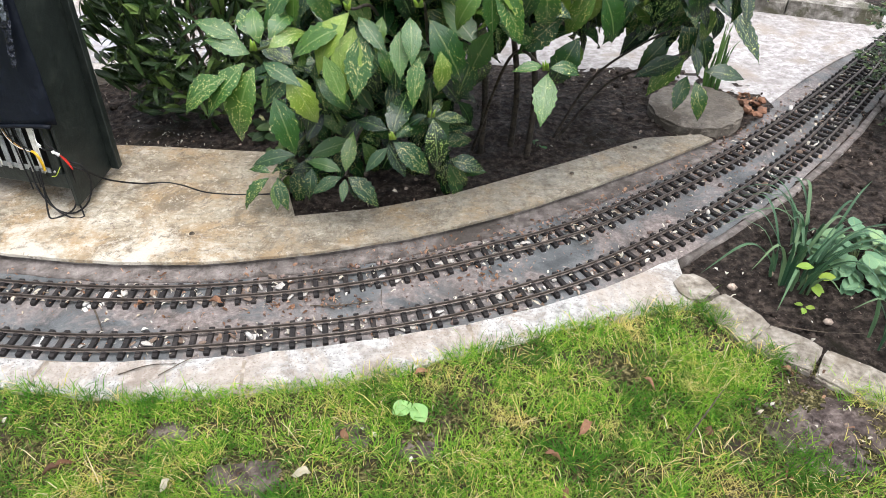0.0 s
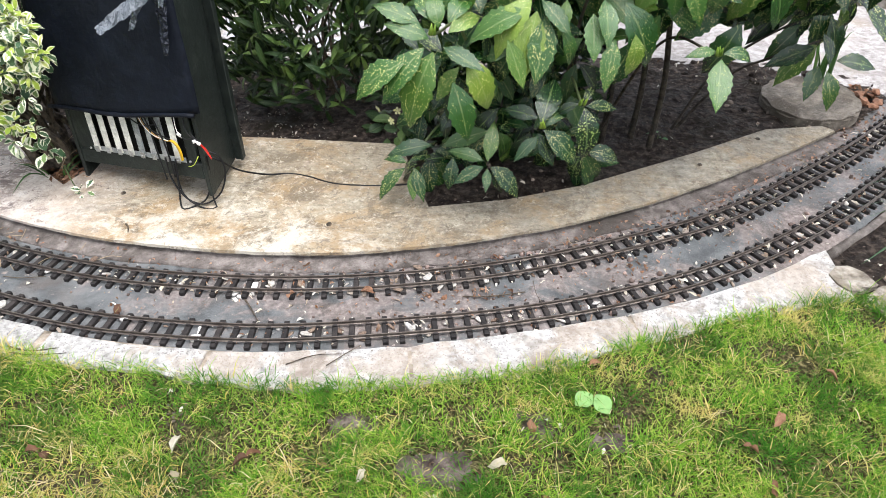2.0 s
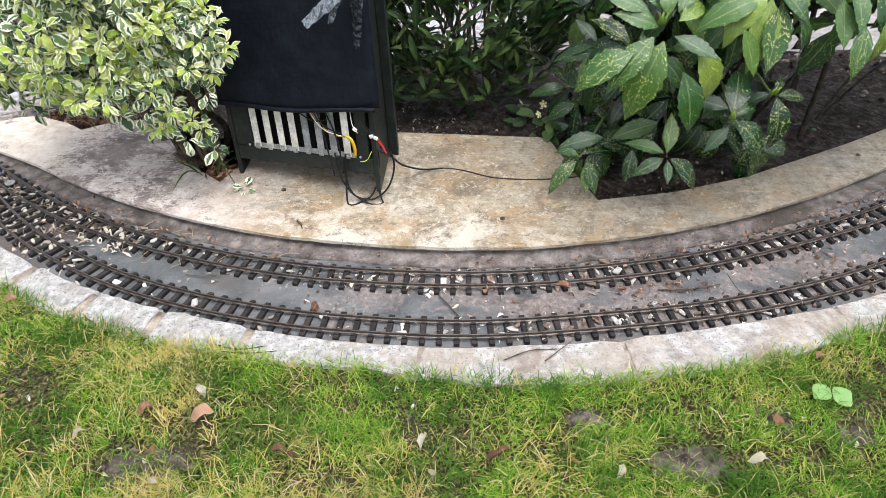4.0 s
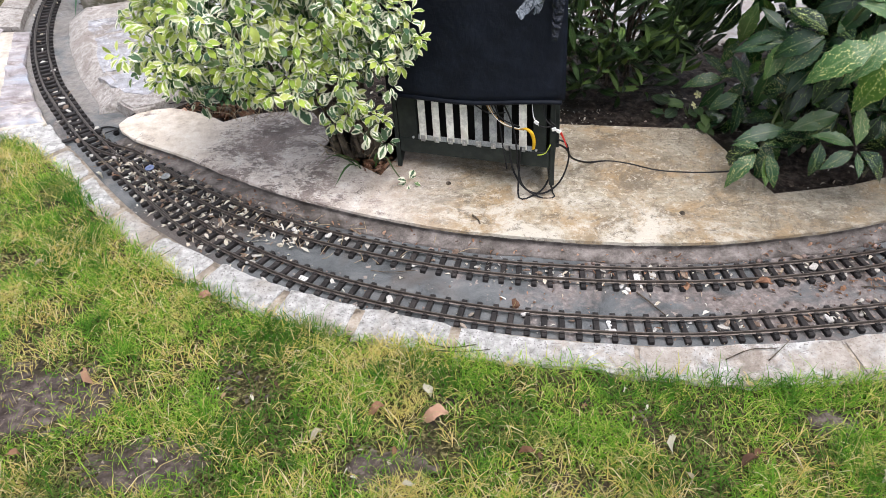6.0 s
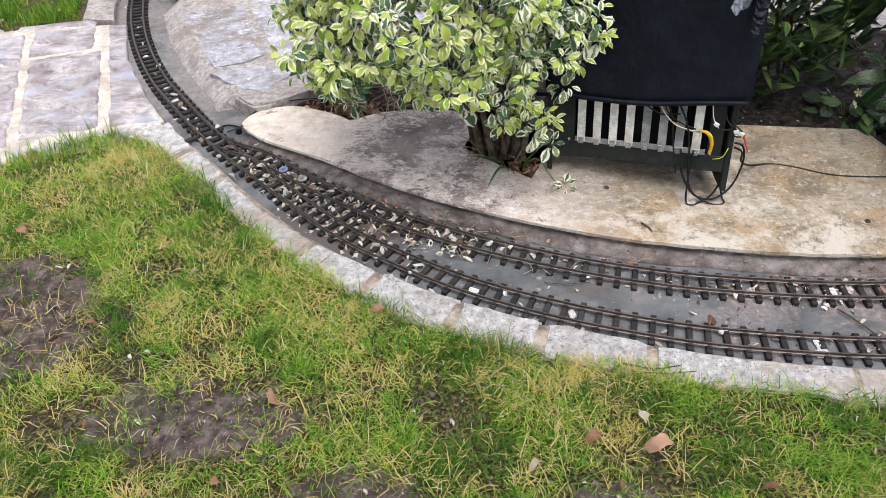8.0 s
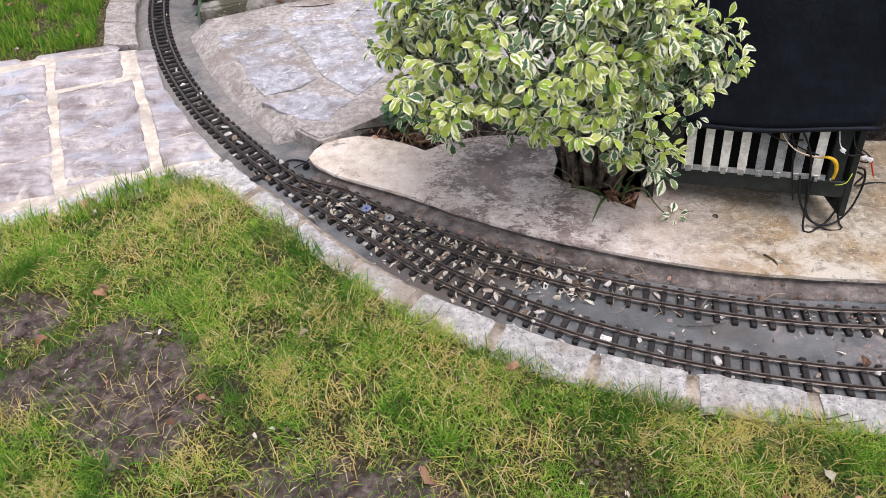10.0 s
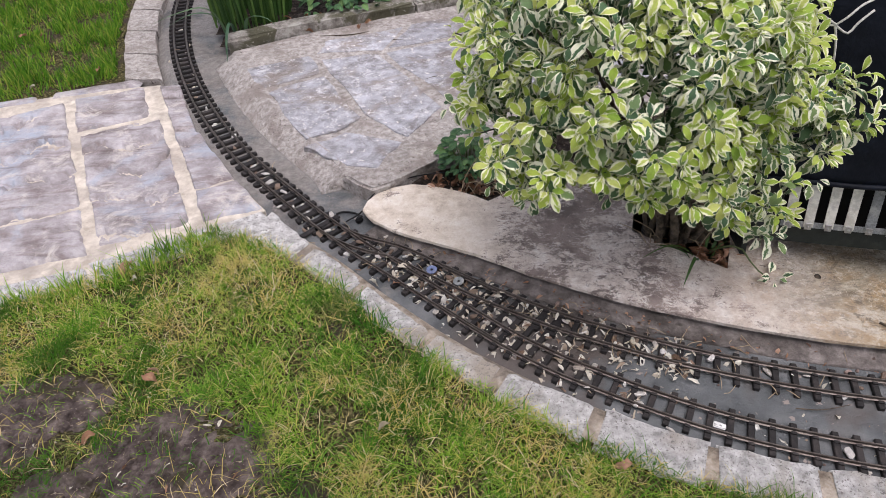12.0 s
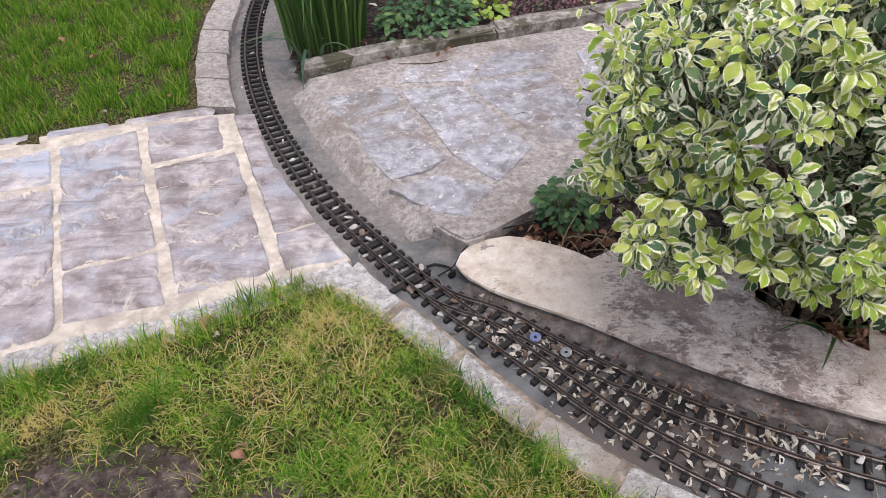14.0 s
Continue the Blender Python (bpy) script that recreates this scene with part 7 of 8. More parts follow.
for k, (bx, by, rx, ry, left) in enumerate(WORN[:4]):
    patch = [(bx + 1.3 * rx * math.cos(a * math.pi / 8), by + 1.4 * ry * math.sin(a * math.pi / 8)) for a in range(16)]
    grass("straw_wisps", patch, 330, (0.018, 0.045), [], 60 + k, M_GRASS_Y, "flattened straw over a bare patch", lean=5.0, width=0.0016)
rim = [(p[0], p[1] + 0.004) for p in LAWN[:spline(LAWN_EDGE, 0.08).shape[0]]]
rim = rim + [(p[0], p[1] - 0.085) for p in rim[::-1]]
grass("lawn_fringe", rim, 30000, (0.016, 0.036), [], 25, M_TUFT, "longer tufted grass along the stone edging", lean=1.4, width=0.0020)
rim2 = [(-2.80, 2.05), (-3.08, 1.88), (-3.43, 1.755), (-3.9, 1.58), (-3.95, 1.5), (-3.43, 1.66), (-3.08, 1.78), (-2.78, 1.96)]
grass("lawn_fringe", rim2, 16000, (0.026, 0.046), [], 26, M_GRASS, "longer tufted grass beside the path", lean=0.8, width=0.0026)
rest = [(1.12, 0.78), (1.6, 0.4), (1.6, -1.4), (-4.6, -1.4), (-5.1, 1.05), (-3.60, 1.64), (-3.45, 1.30), (-3.0, 0.92), (-2.35, 0.60), (1.0, 0.62)]
grass("lawn_behind", rest, 110000, (0.02, 0.036), WORN, 6, M_GRASS, "thin lawn towards the house", lean=1.3, width=0.007)
far = bend(3.37, 5.2, 3.0, 8) + [(-3.49, 2.92), (-3.77, 2.85), (-4.33, 2.69), (-5.3, 2.42), (-5.6, 5.2)]
grass("far_lawn", far, 120000, (0.022, 0.042), [], 7, M_GRASS_FAR, "thick green lawn beyond the path", lean=0.9, width=0.0038)


# ---- litter ----
BIG_LEAF = [crumple(q, 0.14, i * 3.7) for i, q in enumerate((leaf_shape(0.42, 12, 0.8, 0.5, 0.04, 0.85, 0.05, 0.9, 91, 1.1), leaf_shape(0.36, 12, 1.1, 0.4, 0.03, 0.8, 0.05, -1.0, 92, 1.1), leaf_shape(0.52, 12, 0.6, 0.9, 0.07, 1.0, 0.05, 0.7, 93, 1.0)))]
FALLEN = [
    (-0.750, 1.259, 0.020, "b"), (-0.543, 1.281, 0.015, "b"), (0.751, 1.071, 0.020, "B"), (0.301, 0.901, 0.040, "p"), (0.437, 1.026, 0.030, "b"),
    (-0.196, 0.894, 0.030, "b"), (-0.252, 0.789, 0.030, "w"), (0.229, 0.759, 0.030, "b"), (0.546, 0.899, 0.030, "b"), (-0.518, 0.777, 0.030, "w"),
    (-0.737, 0.802, 0.030, "b"), (0.990, 2.055, 0.020, "b"), (0.200, 0.834, 0.030, "b"), (-0.061, 1.042, 0.025, "b"), (-1.144, 0.810, 0.030, "b"),
    (-1.303, 0.902, 0.030, "B"), (-0.882, 0.849, 0.030, "w"), (-0.877, 0.772, 0.030, "w"), (-1.544, 0.862, 0.030, "w"), (-0.745, 0.804, 0.030, "b"),
    (-1.148, 1.239, 0.015, "b"), (-1.429, 0.921, 0.030, "b"), (-1.362, 0.745, 0.030, "w"), (-2.842, 1.524, 0.040, "b"), (-2.899, 1.388, 0.030, "b"),
    (-2.312, 1.361, 0.040, "w"), (-2.314, 1.783, 0.012, "b"), (-2.368, 1.805, 0.012, "w"), (-2.975, 1.911, 0.030, "B"), (-2.944, 1.842, 0.030, "w"),
    (-3.837, 3.347, 0.040, "b"), (-3.746, 3.349, 0.040, "b"), (-2.837, 1.533, 0.040, "b"), (-3.615, 2.925, 0.030, "w"), (-2.648, 3.306, 0.050, "b"),
    (-4.056, 3.564, 0.040, "b"), (-3.419, 3.011, 0.030, "b"), (-1.142, 0.816, 0.030, "b"), (-1.352, 0.976, 0.030, "w"), (-1.863, 1.245, 0.030, "b"),
    (-2.073, 1.020, 0.030, "b"), (-2.136, 0.805, 0.030, "b"), (-2.527, 1.202, 0.030, "b"),
]
rnd = random.Random(71)
fallen = []
for v, f, u in BIG_LEAF:
    for m, lab in ((M_DEAD, "curled brown dead leaf"), (M_PALEDEAD, "bleached pale dead leaf")):
        ob = link("fallen_leaf", v, f, m, None, "", u)
        ob.modifiers.new("thick", "SOLIDIFY").thickness = 0.012
        fallen.append((ob, lab))
used = set()
for i, (x, y, z, kind) in enumerate(FALLEN):
    j = 2 * (i % 3) + (kind == "w")
    size = {"b": 0.040, "B": 0.062, "w": 0.034, "p": 0.042}[kind] * rnd.uniform(0.85, 1.15)
    flat = 0.2 if kind == "B" else 1.0
    m = pose(x, y, z + 0.006, rnd.uniform(-15, 15) * flat, rnd.uniform(-25, 25) * flat, rnd.uniform(0, 360)) @ Matrix.Diagonal((size, size, size, 1))
    src, lab = fallen[j]
    if j in used:
        ob = src.copy()
        scene.collection.objects.link(ob)
    else:
        ob, _ = src, used.add(j)
    ob.matrix_basis = m
    on = "on the lawn" if z > 0.022 else "beside the rails"
    tagged(ob, lab + " lying " + on, "leaf", "fallen leaves")
for j, (ob, lab) in enumerate(fallen):
    if j not in used:
        bpy.data.objects.remove(ob)

# pale flakes, petals and grit along the rails
flake = [crumple(q, 0.12, i * 2.9) for i, q in enumerate((leaf_shape(0.42, 3, 0.5, 0.6, 0, 1.0, 0.2, 0.5, 95), leaf_shape(0.22, 3, 0.6, 0.3, 0, 0.8, 0.3, -0.4, 96), leaf_shape(0.6, 3, 0.3, 0.9, 0, 1.1, 0.3, 0.2, 97), leaf_shape(0.16, 3, 0.6, 0.5, 0, 0.8, 0.3, 0.4, 98)))]
poses = []


def strew(line, count, spread, size, lo, hi, density):
    n = across(line)
    while count > 0:
        i = rnd.randrange(len(line))
        x = line[i][0]
        if not lo < x < hi or rnd.random() > density(x):
            count -= 0.02
            continue
        o = rnd.gauss(0, spread)
        p = line[i] + n[i] * o
        way = Vector((rnd.uniform(-1, 1), rnd.uniform(-1, 1), rnd.uniform(-0.25, 0.25)))
        poses.append(aim((p[0], p[1], rnd.uniform(0.003, 0.015) if abs(o) < 0.045 else 0.004), way, (rnd.uniform(-.4, .4), rnd.uniform(-.4, .4), 1), size * rnd.uniform(0.4, 1.3)))
        count -= 1


strew(outer_line, 220, 0.030, 0.022, -2.40, -1.80, lambda x: 1.0)
strew(inner_line - across(inner_line) * 0.02, 560, 0.045, 0.023, -2.30, -1.66, lambda x: 1.0)
strew(outer_line, 240, 0.034, 0.017, -1.8, 1.6, lambda x: 0.2 if x < -0.75 else 1.0)
strew(inner_line, 420, 0.042, 0.017, -1.6, 1.7, lambda x: 0.25 if x < -1.1 else 1.0)
strew(outer_line, 60, 0.03, 0.016, -3.3, -2.4, lambda x: 1.0)
strew(outer_line, 160, 0.09, 0.006, -2.5, 1.6, lambda x: 1.0)
strew(outer_line, 420, 0.022, 0.008, -0.9, 1.5, lambda x: 1.0)
strew(inner_line, 620, 0.030, 0.008, -1.3, 1.5, lambda x: 1.0)

# chunky chips of pale mulch caught between the sleepers
CHIPS = []
for i, (w, d) in enumerate(((0.55, 0.22), (0.7, 0.16), (0.32, 0.18), (0.85, 0.2))):
    cr = random.Random(300 + i)
    ring = [(w * 0.5 * sx * cr.uniform(.6, 1.1), sy * cr.uniform(.75, 1.1) + 0.5) for sx, sy in ((-1, -.5), (0, -.62), (1, -.4), (1.1, .1), (.7, .5), (-.2, .6), (-1, .3))]
    k = len(ring)
    v = [(x, y, 0.0) for x, y in ring] + [(x * 0.86, 0.5 + (y - 0.5) * 0.88, d * cr.uniform(.6, 1.2)) for x, y in ring]
    fc = [tuple(range(k, 2 * k)), tuple(range(k - 1, -1, -1))] + [(q, (q + 1) % k, k + (q + 1) % k, k + q) for q in range(k)]
    CHIPS.append((np.array(v), fc, [(0.5 + q[0], q[1]) for q in v]))
flake_poses, poses = poses, []


def caught(line, chance_at, spread, size):
    """Chips in the gaps between the sleepers, more of them where the chance is high."""
    n = across(line)
    seg = np.r_[0, np.cumsum(np.linalg.norm(np.diff(line, axis=0), axis=1))]
    for q in np.arange(0.01 + PITCH / 2, seg[-1], PITCH):
        p = np.array([np.interp(q, seg, line[:, c]) for c in range(3)])
        w = np.array([np.interp(q, seg, n[:, c]) for c in range(3)])
        for k in range(3):
            if rnd.random() > chance_at(p[0]):
                continue
            o = p + w * rnd.gauss(0, spread) + np.array((rnd.uniform(-.005, .005), rnd.uniform(-.005, .005), 0))
            way = Vector((rnd.uniform(-1, 1), rnd.uniform(-1, 1), rnd.uniform(-0.3, 0.3)))
            poses.append(aim((o[0], o[1], rnd.uniform(0.001, 0.007)), way, (rnd.uniform(-.4, .4), rnd.uniform(-.4, .4), 1), size * rnd.uniform(0.55, 1.25)))


caught(inner_line, lambda x: 0.22 if x > 0.35 else 0.58 if x > -1.1 else (0.16 if x > -1.6 else 0.45), 0.019, 0.022)
caught(outer_line, lambda x: 0.25 if x > 0.35 else 0.50 if x > -0.75 else (0.10 if x > -1.75 else (0.35 if x > -2.5 else 0.1)), 0.019, 0.022)
tagged(crowd("mulch_chips", CHIPS, poses, M_CHIP), "chunky cream and white chips caught between the sleepers", "chips")
poses = flake_poses
tagged(crowd("track_litter", flake, poses, M_FLAKE), "pale petals, chips and leaf flakes strewn along the rails", "litter")
poses = []
strew(inner_line + across(inner_line) * 0.075, 620, 0.018, 0.014, -2.2, 1.2, lambda x: 1.0 if x < -1.6 else 0.4 if x < -0.6 else 1.0)
strew(inner_line - across(inner_line) * 0.08, 300, 0.035, 0.009, -1.2, 1.5, lambda x: 1.0)
strew(outer_line, 240, 0.03, 0.012, -0.9, 1.6, lambda x: 1.0)
strew(inner_line, 260, 0.03, 0.012, -1.2, 1.6, lambda x: 1.0)
for cx, cy, sx, sy, n in ((-0.40, 1.282, 0.035, 0.016, 30), (-0.28, 1.30, 0.05, 0.012, 30), (0.12, 1.38, 0.06, 0.02, 30), (-0.75, 1.40, 0.07, 0.012, 40), (-0.05, 1.52, 0.10, 0.014, 50)):
    for i in range(n):
        poses.append(aim((cx + rnd.gauss(0, sx), cy + rnd.gauss(0, sy), rnd.uniform(0.003, 0.010)), (rnd.uniform(-1, 1), rnd.uniform(-1, 1), rnd.uniform(-.3, .3)), (rnd.uniform(-.5, .5), rnd.uniform(-.5, .5), 1), rnd.uniform(0.006, 0.020)))
tagged(crowd("gutter_litter", flake, poses, M_DEAD), "brown leaf crumbs along the pad's gutter", "litter")
poses = []
for poly, count, z, size in ((BED_MIDDLE, 900, 0.02, 0.014), (BED_RIGHT, 700, 0.004, 0.015), (BED_FAR, 300, 0.055, 0.03)):
    xs, ys = [p[0] for p in poly], [p[1] for p in poly]
    for i in range(count):
        x, y = rnd.uniform(min(xs), max(xs)), rnd.uniform(min(ys), max(ys))
        if inside(poly, np.array([x]), np.array([y]))[0]:
            poses.append(aim((x, y, z), (rnd.uniform(-1, 1), rnd.uniform(-1, 1), rnd.uniform(-.3, .3)), (rnd.uniform(-.4, .4), rnd.uniform(-.4, .4), 1), size * rnd.uniform(0.4, 1.5)))
for i in range(110):
    x, y = rnd.gauss(-0.90, 0.09), rnd.gauss(2.05, 0.10)
    poses.append(aim(Vector((x, y, 0.022 + 0.006 * rnd.random())), Vector((rnd.uniform(-1, 1), rnd.uniform(-1, 1), rnd.uniform(-.2, .2))), Vector((rnd.uniform(-.4, .4), rnd.uniform(-.4, .4), 1)), rnd.uniform(0.005, 0.015)))
tagged(crowd("bed_litter", flake, poses, M_FLAKE), "dry flakes and crumbs scattered over the soil", "litter")
poses, pale_poses = [], []
for i in range(260):
    x, y = rnd.uniform(-3.4, 0.9), rnd.uniform(0.5, 1.9)
    if inside(front, np.array([x]), np.array([y]))[0]:
        poses.append(aim((x, y, rnd.uniform(0.012, 0.024)), (rnd.uniform(-1, 1), rnd.uniform(-1, 1), rnd.uniform(-.3, .3)), (rnd.uniform(-.4, .4), rnd.uniform(-.4, .4), 1), 0.018 * rnd.uniform(0.4, 1.5)))
for bx, by, rx, ry, left in WORN:
    for i in range(int(900 * rx * ry) + 4):
        pale_poses.append(aim((bx + rnd.gauss(0, rx * 0.6), by + rnd.gauss(0, ry * 0.6), 0.018), (rnd.uniform(-1, 1), rnd.uniform(-1, 1), rnd.uniform(-.2, .2)), (rnd.uniform(-.3, .3), rnd.uniform(-.3, .3), 1), 0.011 * rnd.uniform(0.4, 1.6)))
crumbs = []
for bx, by, rx, ry, left in WORN:
    for i in range(int(5200 * rx * ry)):
        crumbs.append(aim((bx + rnd.gauss(0, rx * 0.55), by + rnd.gauss(0, ry * 0.55), 0.013), (rnd.uniform(-1, 1), rnd.uniform(-1, 1), rnd.uniform(-.2, .2)), (rnd.uniform(-.3, .3), rnd.uniform(-.3, .3), 1), rnd.choice((0.005, 0.006, 0.008, 0.012))))
tagged(crowd("mud_crumbs", CHIPS, crumbs, M_MUD), "small crumbs of dry earth on the bare patches", "soil")
tagged(crowd("mud_litter", flake, pale_poses, M_FLAKE), "pale crumbs and petals on the bare patches", "litter")
tagged(crowd("lawn_litter", flake, poses, M_DEAD), "small brown leaf scraps among the grass", "litter")
poses = []
for cx, cy, rx, ry, n in ((-2.08, 2.17, 0.11, 0.055, 75), (-1.535, 1.80, 0.03, 0.03, 60), (-1.60, 1.87, 0.05, 0.04, 70), (-1.55, 1.88, 0.05, 0.05, 60), (-1.51, 1.775, 0.022, 0.022, 46), (-1.47, 1.80, 0.02, 0.03, 40), (-2.62, 3.30, 0.2, 0.05, 26), (1.15, 2.40, 0.06, 0.06, 20), (-2.3, 3.5, 0.3, 0.06, 24)):
    for i in range(n):
        poses.append(aim((cx + rnd.gauss(0, rx * 0.6), cy + rnd.gauss(0, ry * 0.6), (0.05 if cy > 3 else 0.012) + rnd.uniform(0, 0.016)), (rnd.uniform(-1, 1), rnd.uniform(-1, 1), rnd.uniform(-.5, .5)), (rnd.uniform(-.6, .6), rnd.uniform(-.6, .6), 1), rnd.uniform(0.02, 0.05)))
tagged(crowd("drifted_leaves", BIG_LEAF, poses, M_DEAD), "drifts of crumpled brown leaves in the hollows", "litter")

# thin dry stalks among the points
sv, sf = [], []
for i in range(80):
    while True:
        q = rnd.randrange(len(inner_line))
        if -2.35 < inner_line[q][0] < -1.5 or (i % 3 == 0 and inner_line[q][0] < 1.0):
            break
    o = inner_line[q] + across(inner_line)[q] * rnd.uniform(-0.07, 0.085)
    a, l, z = rnd.uniform(0, 2 * math.pi), rnd.uniform(0.010, 0.034), rnd.uniform(0.006, 0.016)
    c, sn = math.cos(a), math.sin(a)
    v, f = tube(spline([(o[0] - c * l, o[1] - sn * l, 0.008), (o[0] + rnd.uniform(-.006, .006), o[1] + rnd.uniform(-.006, .006), z), (o[0] + c * l, o[1] + sn * l, rnd.uniform(0.006, 0.018))], 0.012), 0.0011, 0.0007, 4)
    sf += [tuple(k + len(sv) for k in face) for face in f]
    sv += list(v)
tagged(link("dry_stalks", sv, sf, M_STALK), "thin dry stalks and bents strewn over the rails", "litter", "", "stuff")

# gravel along the gutter and in the tracks
bm = bmesh.new()
for i in range(420):
    while True:
        q = rnd.randrange(len(inner_line))
        x = inner_line[q][0]
        if -2.2 < x < 1.4 and (x > -0.7 or rnd.random() < 0.4):
            break
    o = inner_line[q] + across(inner_line)[q] * (rnd.gauss(0.068, 0.022) if i % 3 else rnd.uniform(-0.22, 0.03))
    r = rnd.choice((0.0025, 0.003, 0.004, 0.006, 0.009))
    bmesh.ops.create_icosphere(bm, subdivisions=1, radius=r, matrix=pose(o[0], o[1], 0.001, rnd.uniform(0, 90), rnd.uniform(0, 90), 0) @ Matrix.Diagonal((rnd.uniform(.7, 1.3), rnd.uniform(.7, 1.2), rnd.uniform(.6, .9), 1)))
tagged(part("track_gravel", bm, M_GRAVEL, smooth=True), "reddish brown grit and small stones along the gutter", "gravel", "", "stuff")

# clods of earth
bm = bmesh.new()
for i in range(1500):
    poly, z = ((BED_MIDDLE, 0.012), (BED_RIGHT, -0.003))[i % 2]
    xs, ys = [p[0] for p in poly], [p[1] for p in poly]
    x, y = rnd.uniform(max(-1.3, min(xs)), min(1.9, max(xs))), rnd.uniform(max(0.7, min(ys)), min(2.7, max(ys)))
    if inside(poly, np.array([x]), np.array([y]))[0]:
        r = rnd.choice((0.004, 0.006, 0.008, 0.011, 0.016))
        bmesh.ops.create_icosphere(bm, subdivisions=1, radius=r, matrix=pose(x, y, z, rnd.uniform(0, 90), rnd.uniform(0, 90), 0) @ Matrix.Diagonal((rnd.uniform(.7, 1.4), rnd.uniform(.6, 1.2), rnd.uniform(.5, .8), 1)))
tagged(part("soil_clods", bm, M_SOIL, smooth=True), "crumbly dark clods of garden soil", "soil", "", "stuff")

bm = bmesh.new()
for bx, by, rx, ry, left in WORN:
    for i in range(int(4200 * rx * ry) + 6):
        r = rnd.choice((0.0015, 0.002, 0.003, 0.003, 0.005))
        x, y = bx + rnd.gauss(0, rx * 0.55), by + rnd.gauss(0, ry * 0.55)
        if not inside(front, np.array([x]), np.array([y]))[0]:
            continue
        bmesh.ops.create_icosphere(bm, subdivisions=1, radius=r, matrix=pose(x, y, 0.012, rnd.uniform(0, 90), rnd.uniform(0, 90), 0) @ Matrix.Diagonal((rnd.uniform(.6, 1.7), rnd.uniform(.5, 1.2), rnd.uniform(.4, .9), 1)))
tagged(part("mud_clods", bm, M_MUD, smooth=True), "trodden crumbs of mud on the bare patches", "soil", "", "stuff")

# pebbles on the soil
verts, faces = [], []
bm = bmesh.new()
for i in range(900):
    poly, z = ((BED_MIDDLE, 0.014), (BED_RIGHT, 0.0))[i % 2 == 0]
    xs, ys = [p[0] for p in poly], [p[1] for p in poly]
    x, y = rnd.uniform(min(xs), max(xs)), rnd.uniform(min(ys), max(ys))
    if not inside(poly, np.array([x]), np.array([y]))[0]:
        continue
    r = rnd.choice((0.003, 0.003, 0.004, 0.004, 0.006, 0.009, 0.013))
    bmesh.ops.create_icosphere(bm, subdivisions=1, radius=r, matrix=pose(x, y, z, rnd.uniform(0, 90), rnd.uniform(0, 90), 0) @ Matrix.Diagonal((rnd.uniform(.7, 1.3), rnd.uniform(.7, 1.2), rnd.uniform(.5, .8), 1)))
peb = part("pebbles", bm, surface("pebble", 50, [(0.3, (0.12, 0.09, 0.07)), (0.7, (0.32, 0.26, 0.21))], bump=0.001, vary=0.4), smooth=True)
tagged(peb, "small brown pebbles and clods on the soil", "pebbles", "", "stuff")


# twigs
def twig(pts, r, label="thin brown twig lying beside the rails"):
    v, f = tube(spline(pts, 0.012), r, r * 0.6, 5)
    tagged(link("twig", v, f, M_BARK), label, "twig", "twigs")


twig([(-0.861, 1.273, 0.006), (-0.845, 1.25, 0.007), (-0.811, 1.195, 0.007)], 0.0024)
twig([(-1.245, 1.545, 0.036), (-1.232, 1.528, 0.037), (-1.226, 1.508, 0.036)], 0.003, "rusty brown twig stub on the concrete")
twig([(-1.358, 1.105, 0.016), (-1.30, 1.09, 0.017), (-1.244, 1.10, 0.016)], 0.0021, "curved brown bark strip on the edging")
twig([(-1.345, 1.085, 0.016), (-1.28, 1.078, 0.017), (-1.215, 1.085, 0.016)], 0.0015, "thin brown twig on the edging")
twig([(-0.33, 1.288, 0.006), (-0.26, 1.287, 0.008), (-0.176, 1.305, 0.006)], 0.0022, "reddish brown twig between the tracks")
twig([(-0.155, 1.33, 0.02), (-0.15, 1.27, 0.024), (-0.125, 1.215, 0.022)], 0.0010, "thin bent stalk over the rail")
twig([(0.482, 0.862, 0.04), (0.53, 0.915, 0.042), (0.595, 0.989, 0.04)], 0.0021, "pale bare twig lying on the lawn")
twig([(-0.719, 1.053, 0.016), (-0.66, 1.08, 0.017), (-0.60, 1.085, 0.016)], 0.0015, "thin brown twig on the edging")
twig([(-0.63, 1.05, 0.016), (-0.59, 1.085, 0.018), (-0.56, 1.115, 0.014)], 0.0014, "thin brown twig on the edging")
twig([(-1.50, 1.36, 0.006), (-1.45, 1.352, 0.007), (-1.39, 1.36, 0.006)], 0.0014)
twig([(-2.10, 1.38, 0.018), (-2.05, 1.40, 0.019), (-2.02, 1.45, 0.012)], 0.0013, "thin dark twig on the screed")
twig([(-2.60, 3.18, 0.046), (-2.48, 3.17, 0.05), (-2.40, 3.20, 0.046)], 0.0028, "dark twig on the patio")
twig([(-2.34, 3.12, 0.046), (-2.29, 3.10, 0.048), (-2.25, 3.11, 0.046)], 0.0024, "dark twig on the patio")
twig([(-2.20, 2.77, 0.046), (-2.17, 2.785, 0.048), (-2.13, 2.79, 0.046)], 0.0021, "dark twig on the patio")
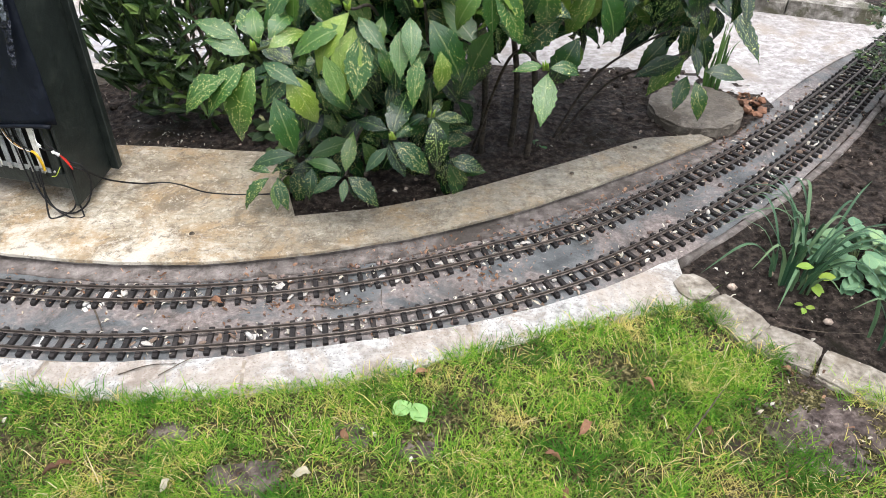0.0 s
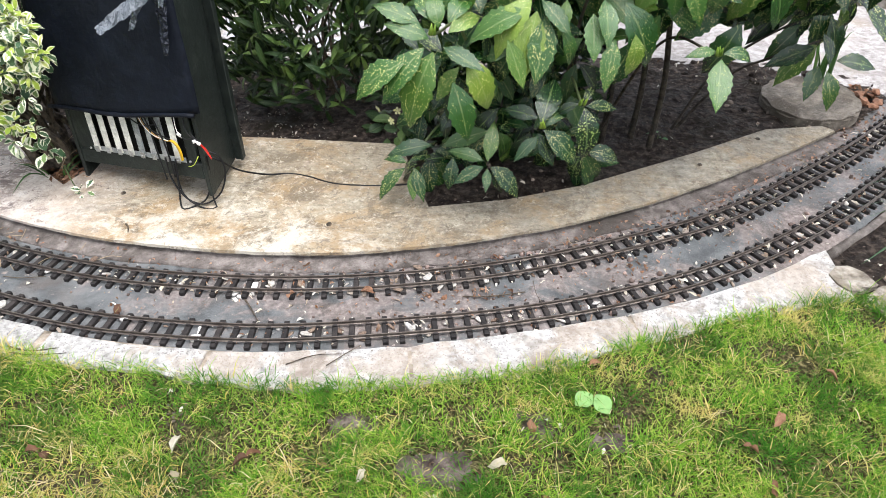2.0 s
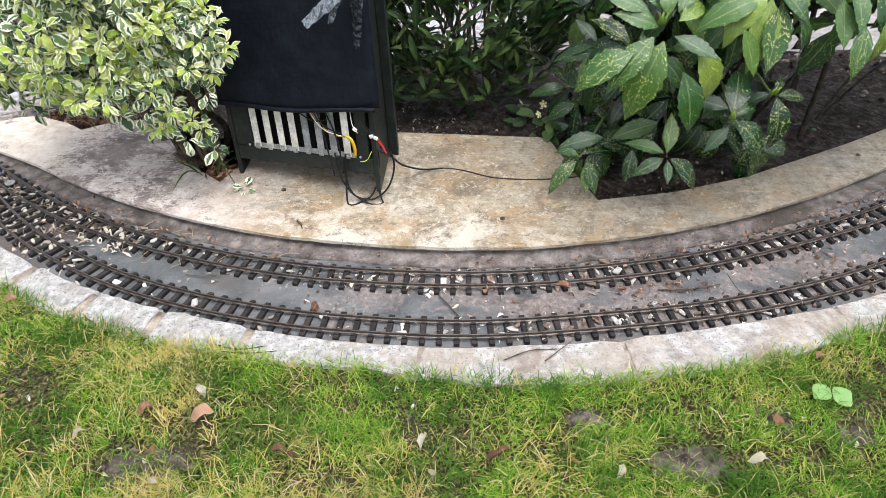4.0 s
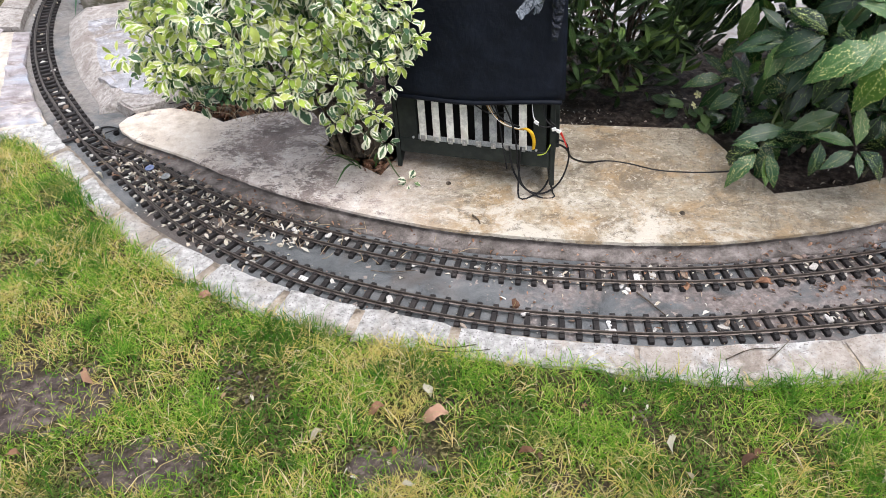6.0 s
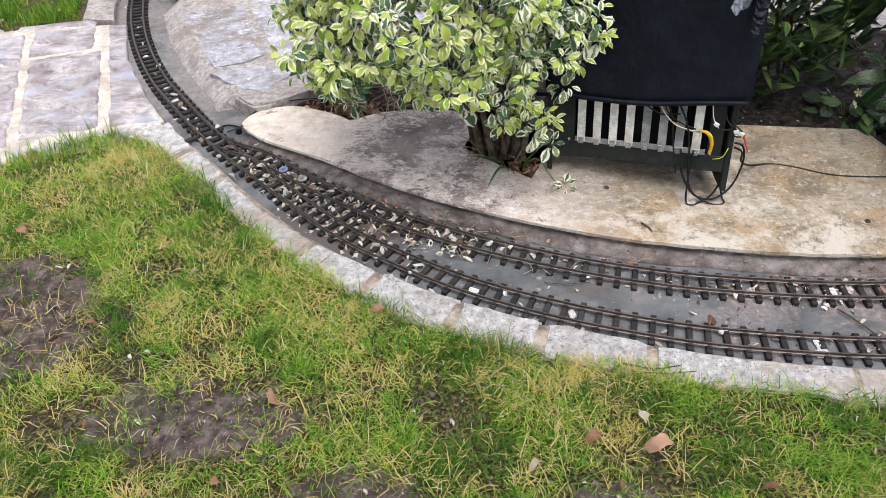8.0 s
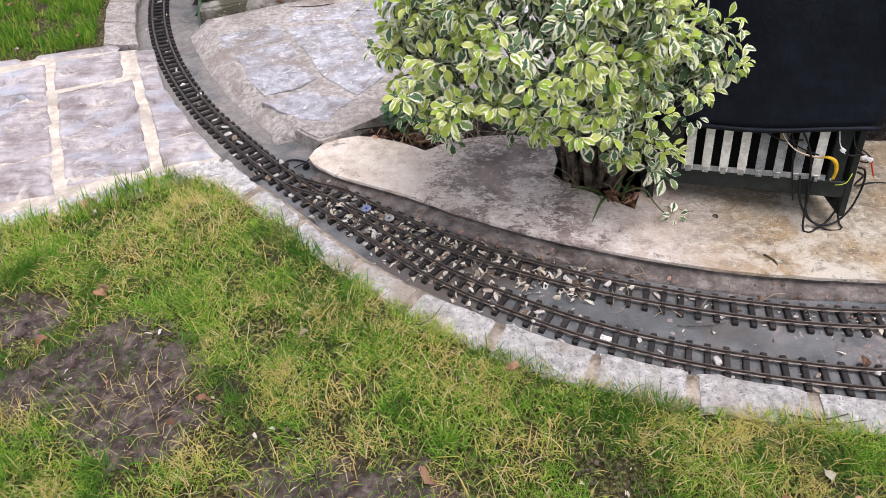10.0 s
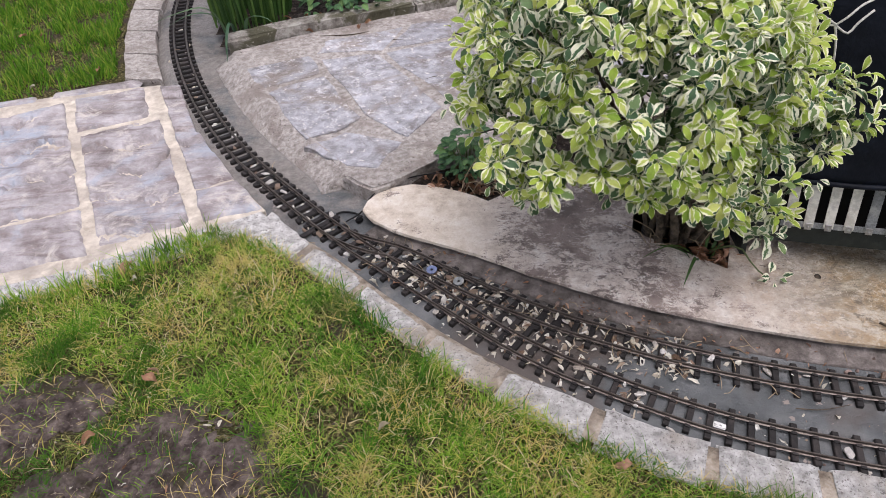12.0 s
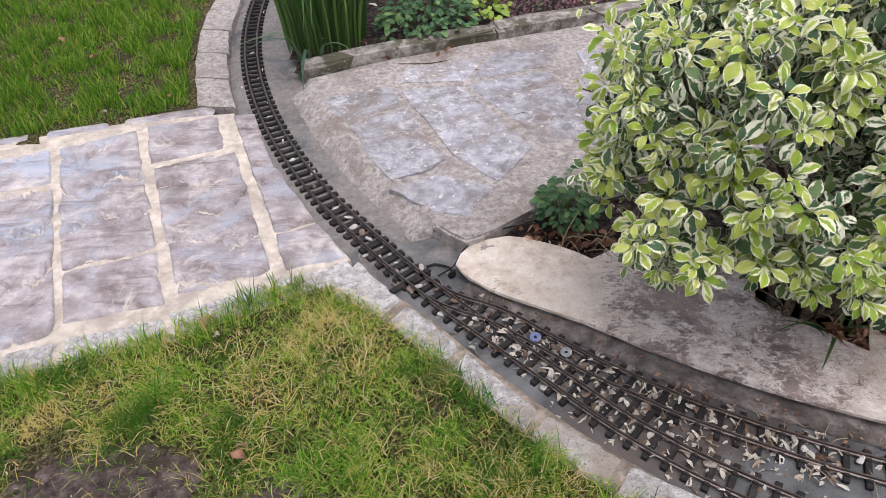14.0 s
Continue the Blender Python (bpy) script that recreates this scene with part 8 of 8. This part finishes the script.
twig([(0.98, 1.86, 0.02), (1.02, 1.90, 0.03), (1.03, 1.97, 0.018)], 0.0013)
twig([(0.80, 1.22, 0.006), (0.90, 1.19, 0.012), (1.0, 1.19, 0.006)], 0.0014, "thin brown twig on the soil")

# small things dropped by the rails
for x, y, a in ((-0.94, 1.167, 8), (-1.665, 1.334, 62), (-0.85, 1.325, 0)):
    bm = box_bm(-0.007, 0.007, -0.015, 0.015, 0, 0.006, 0.002, 2)
    for o in (-0.006, 0.006):
        bmesh.ops.create_cone(bm, cap_ends=True, segments=8, radius1=0.003, radius2=0.003, depth=0.004, matrix=pose(0, o, 0.007))
    ob = part("rail_clip", bm, M_WHITE)
    ob.matrix_basis = pose(x, y, 0.001, 0, 0, a)
    tagged(ob, "small white plastic clip between the rails", "clip", "rail clips")
for x, y, m, lab in ((-2.214, 1.828, M_BLUE, "dull blue plastic washer on the sleepers"), (-2.15, 1.781, M_STRIP_G, "grey metal washer on the sleepers")):
    bm = bmesh.new()
    k = 18
    rings = [[bm.verts.new((r * math.cos(2 * math.pi * i / k), r * math.sin(2 * math.pi * i / k), z)) for i in range(k)] for r, z in ((0.005, 0.0), (0.017, 0.0), (0.017, 0.003), (0.005, 0.003))]
    for q in range(4):
        for i in range(k):
            bm.faces.new((rings[q][i], rings[q][(i + 1) % k], rings[(q + 1) % 4][(i + 1) % k], rings[(q + 1) % 4][i]))
    ob = part("washer", bm, m)
    ob.matrix_basis = pose(x, y, 0.0145, 6, -4, 0) @ Matrix.Diagonal((0.78, 0.78, 0.9, 1))
    tagged(ob, lab, "washer", "washers")
for x, y in ((-0.691, 1.549), (-1.31, 1.70), (0.40, 1.86), (0.63, 2.02)):
    bm = bmesh.new()
    bmesh.ops.create_icosphere(bm, subdivisions=2, radius=0.008)
    for v in bm.verts:
        v.co.z *= 0.55
        v.co *= 1 + 0.15 * noise.noise(v.co * 200)
    ob = part("seed_husk", bm, M_BARK, smooth=True)
    ob.matrix_basis = pose(x, y, 0.0335)
    tagged(ob, "small brown seed husk on the concrete", "husk", "seed husks")
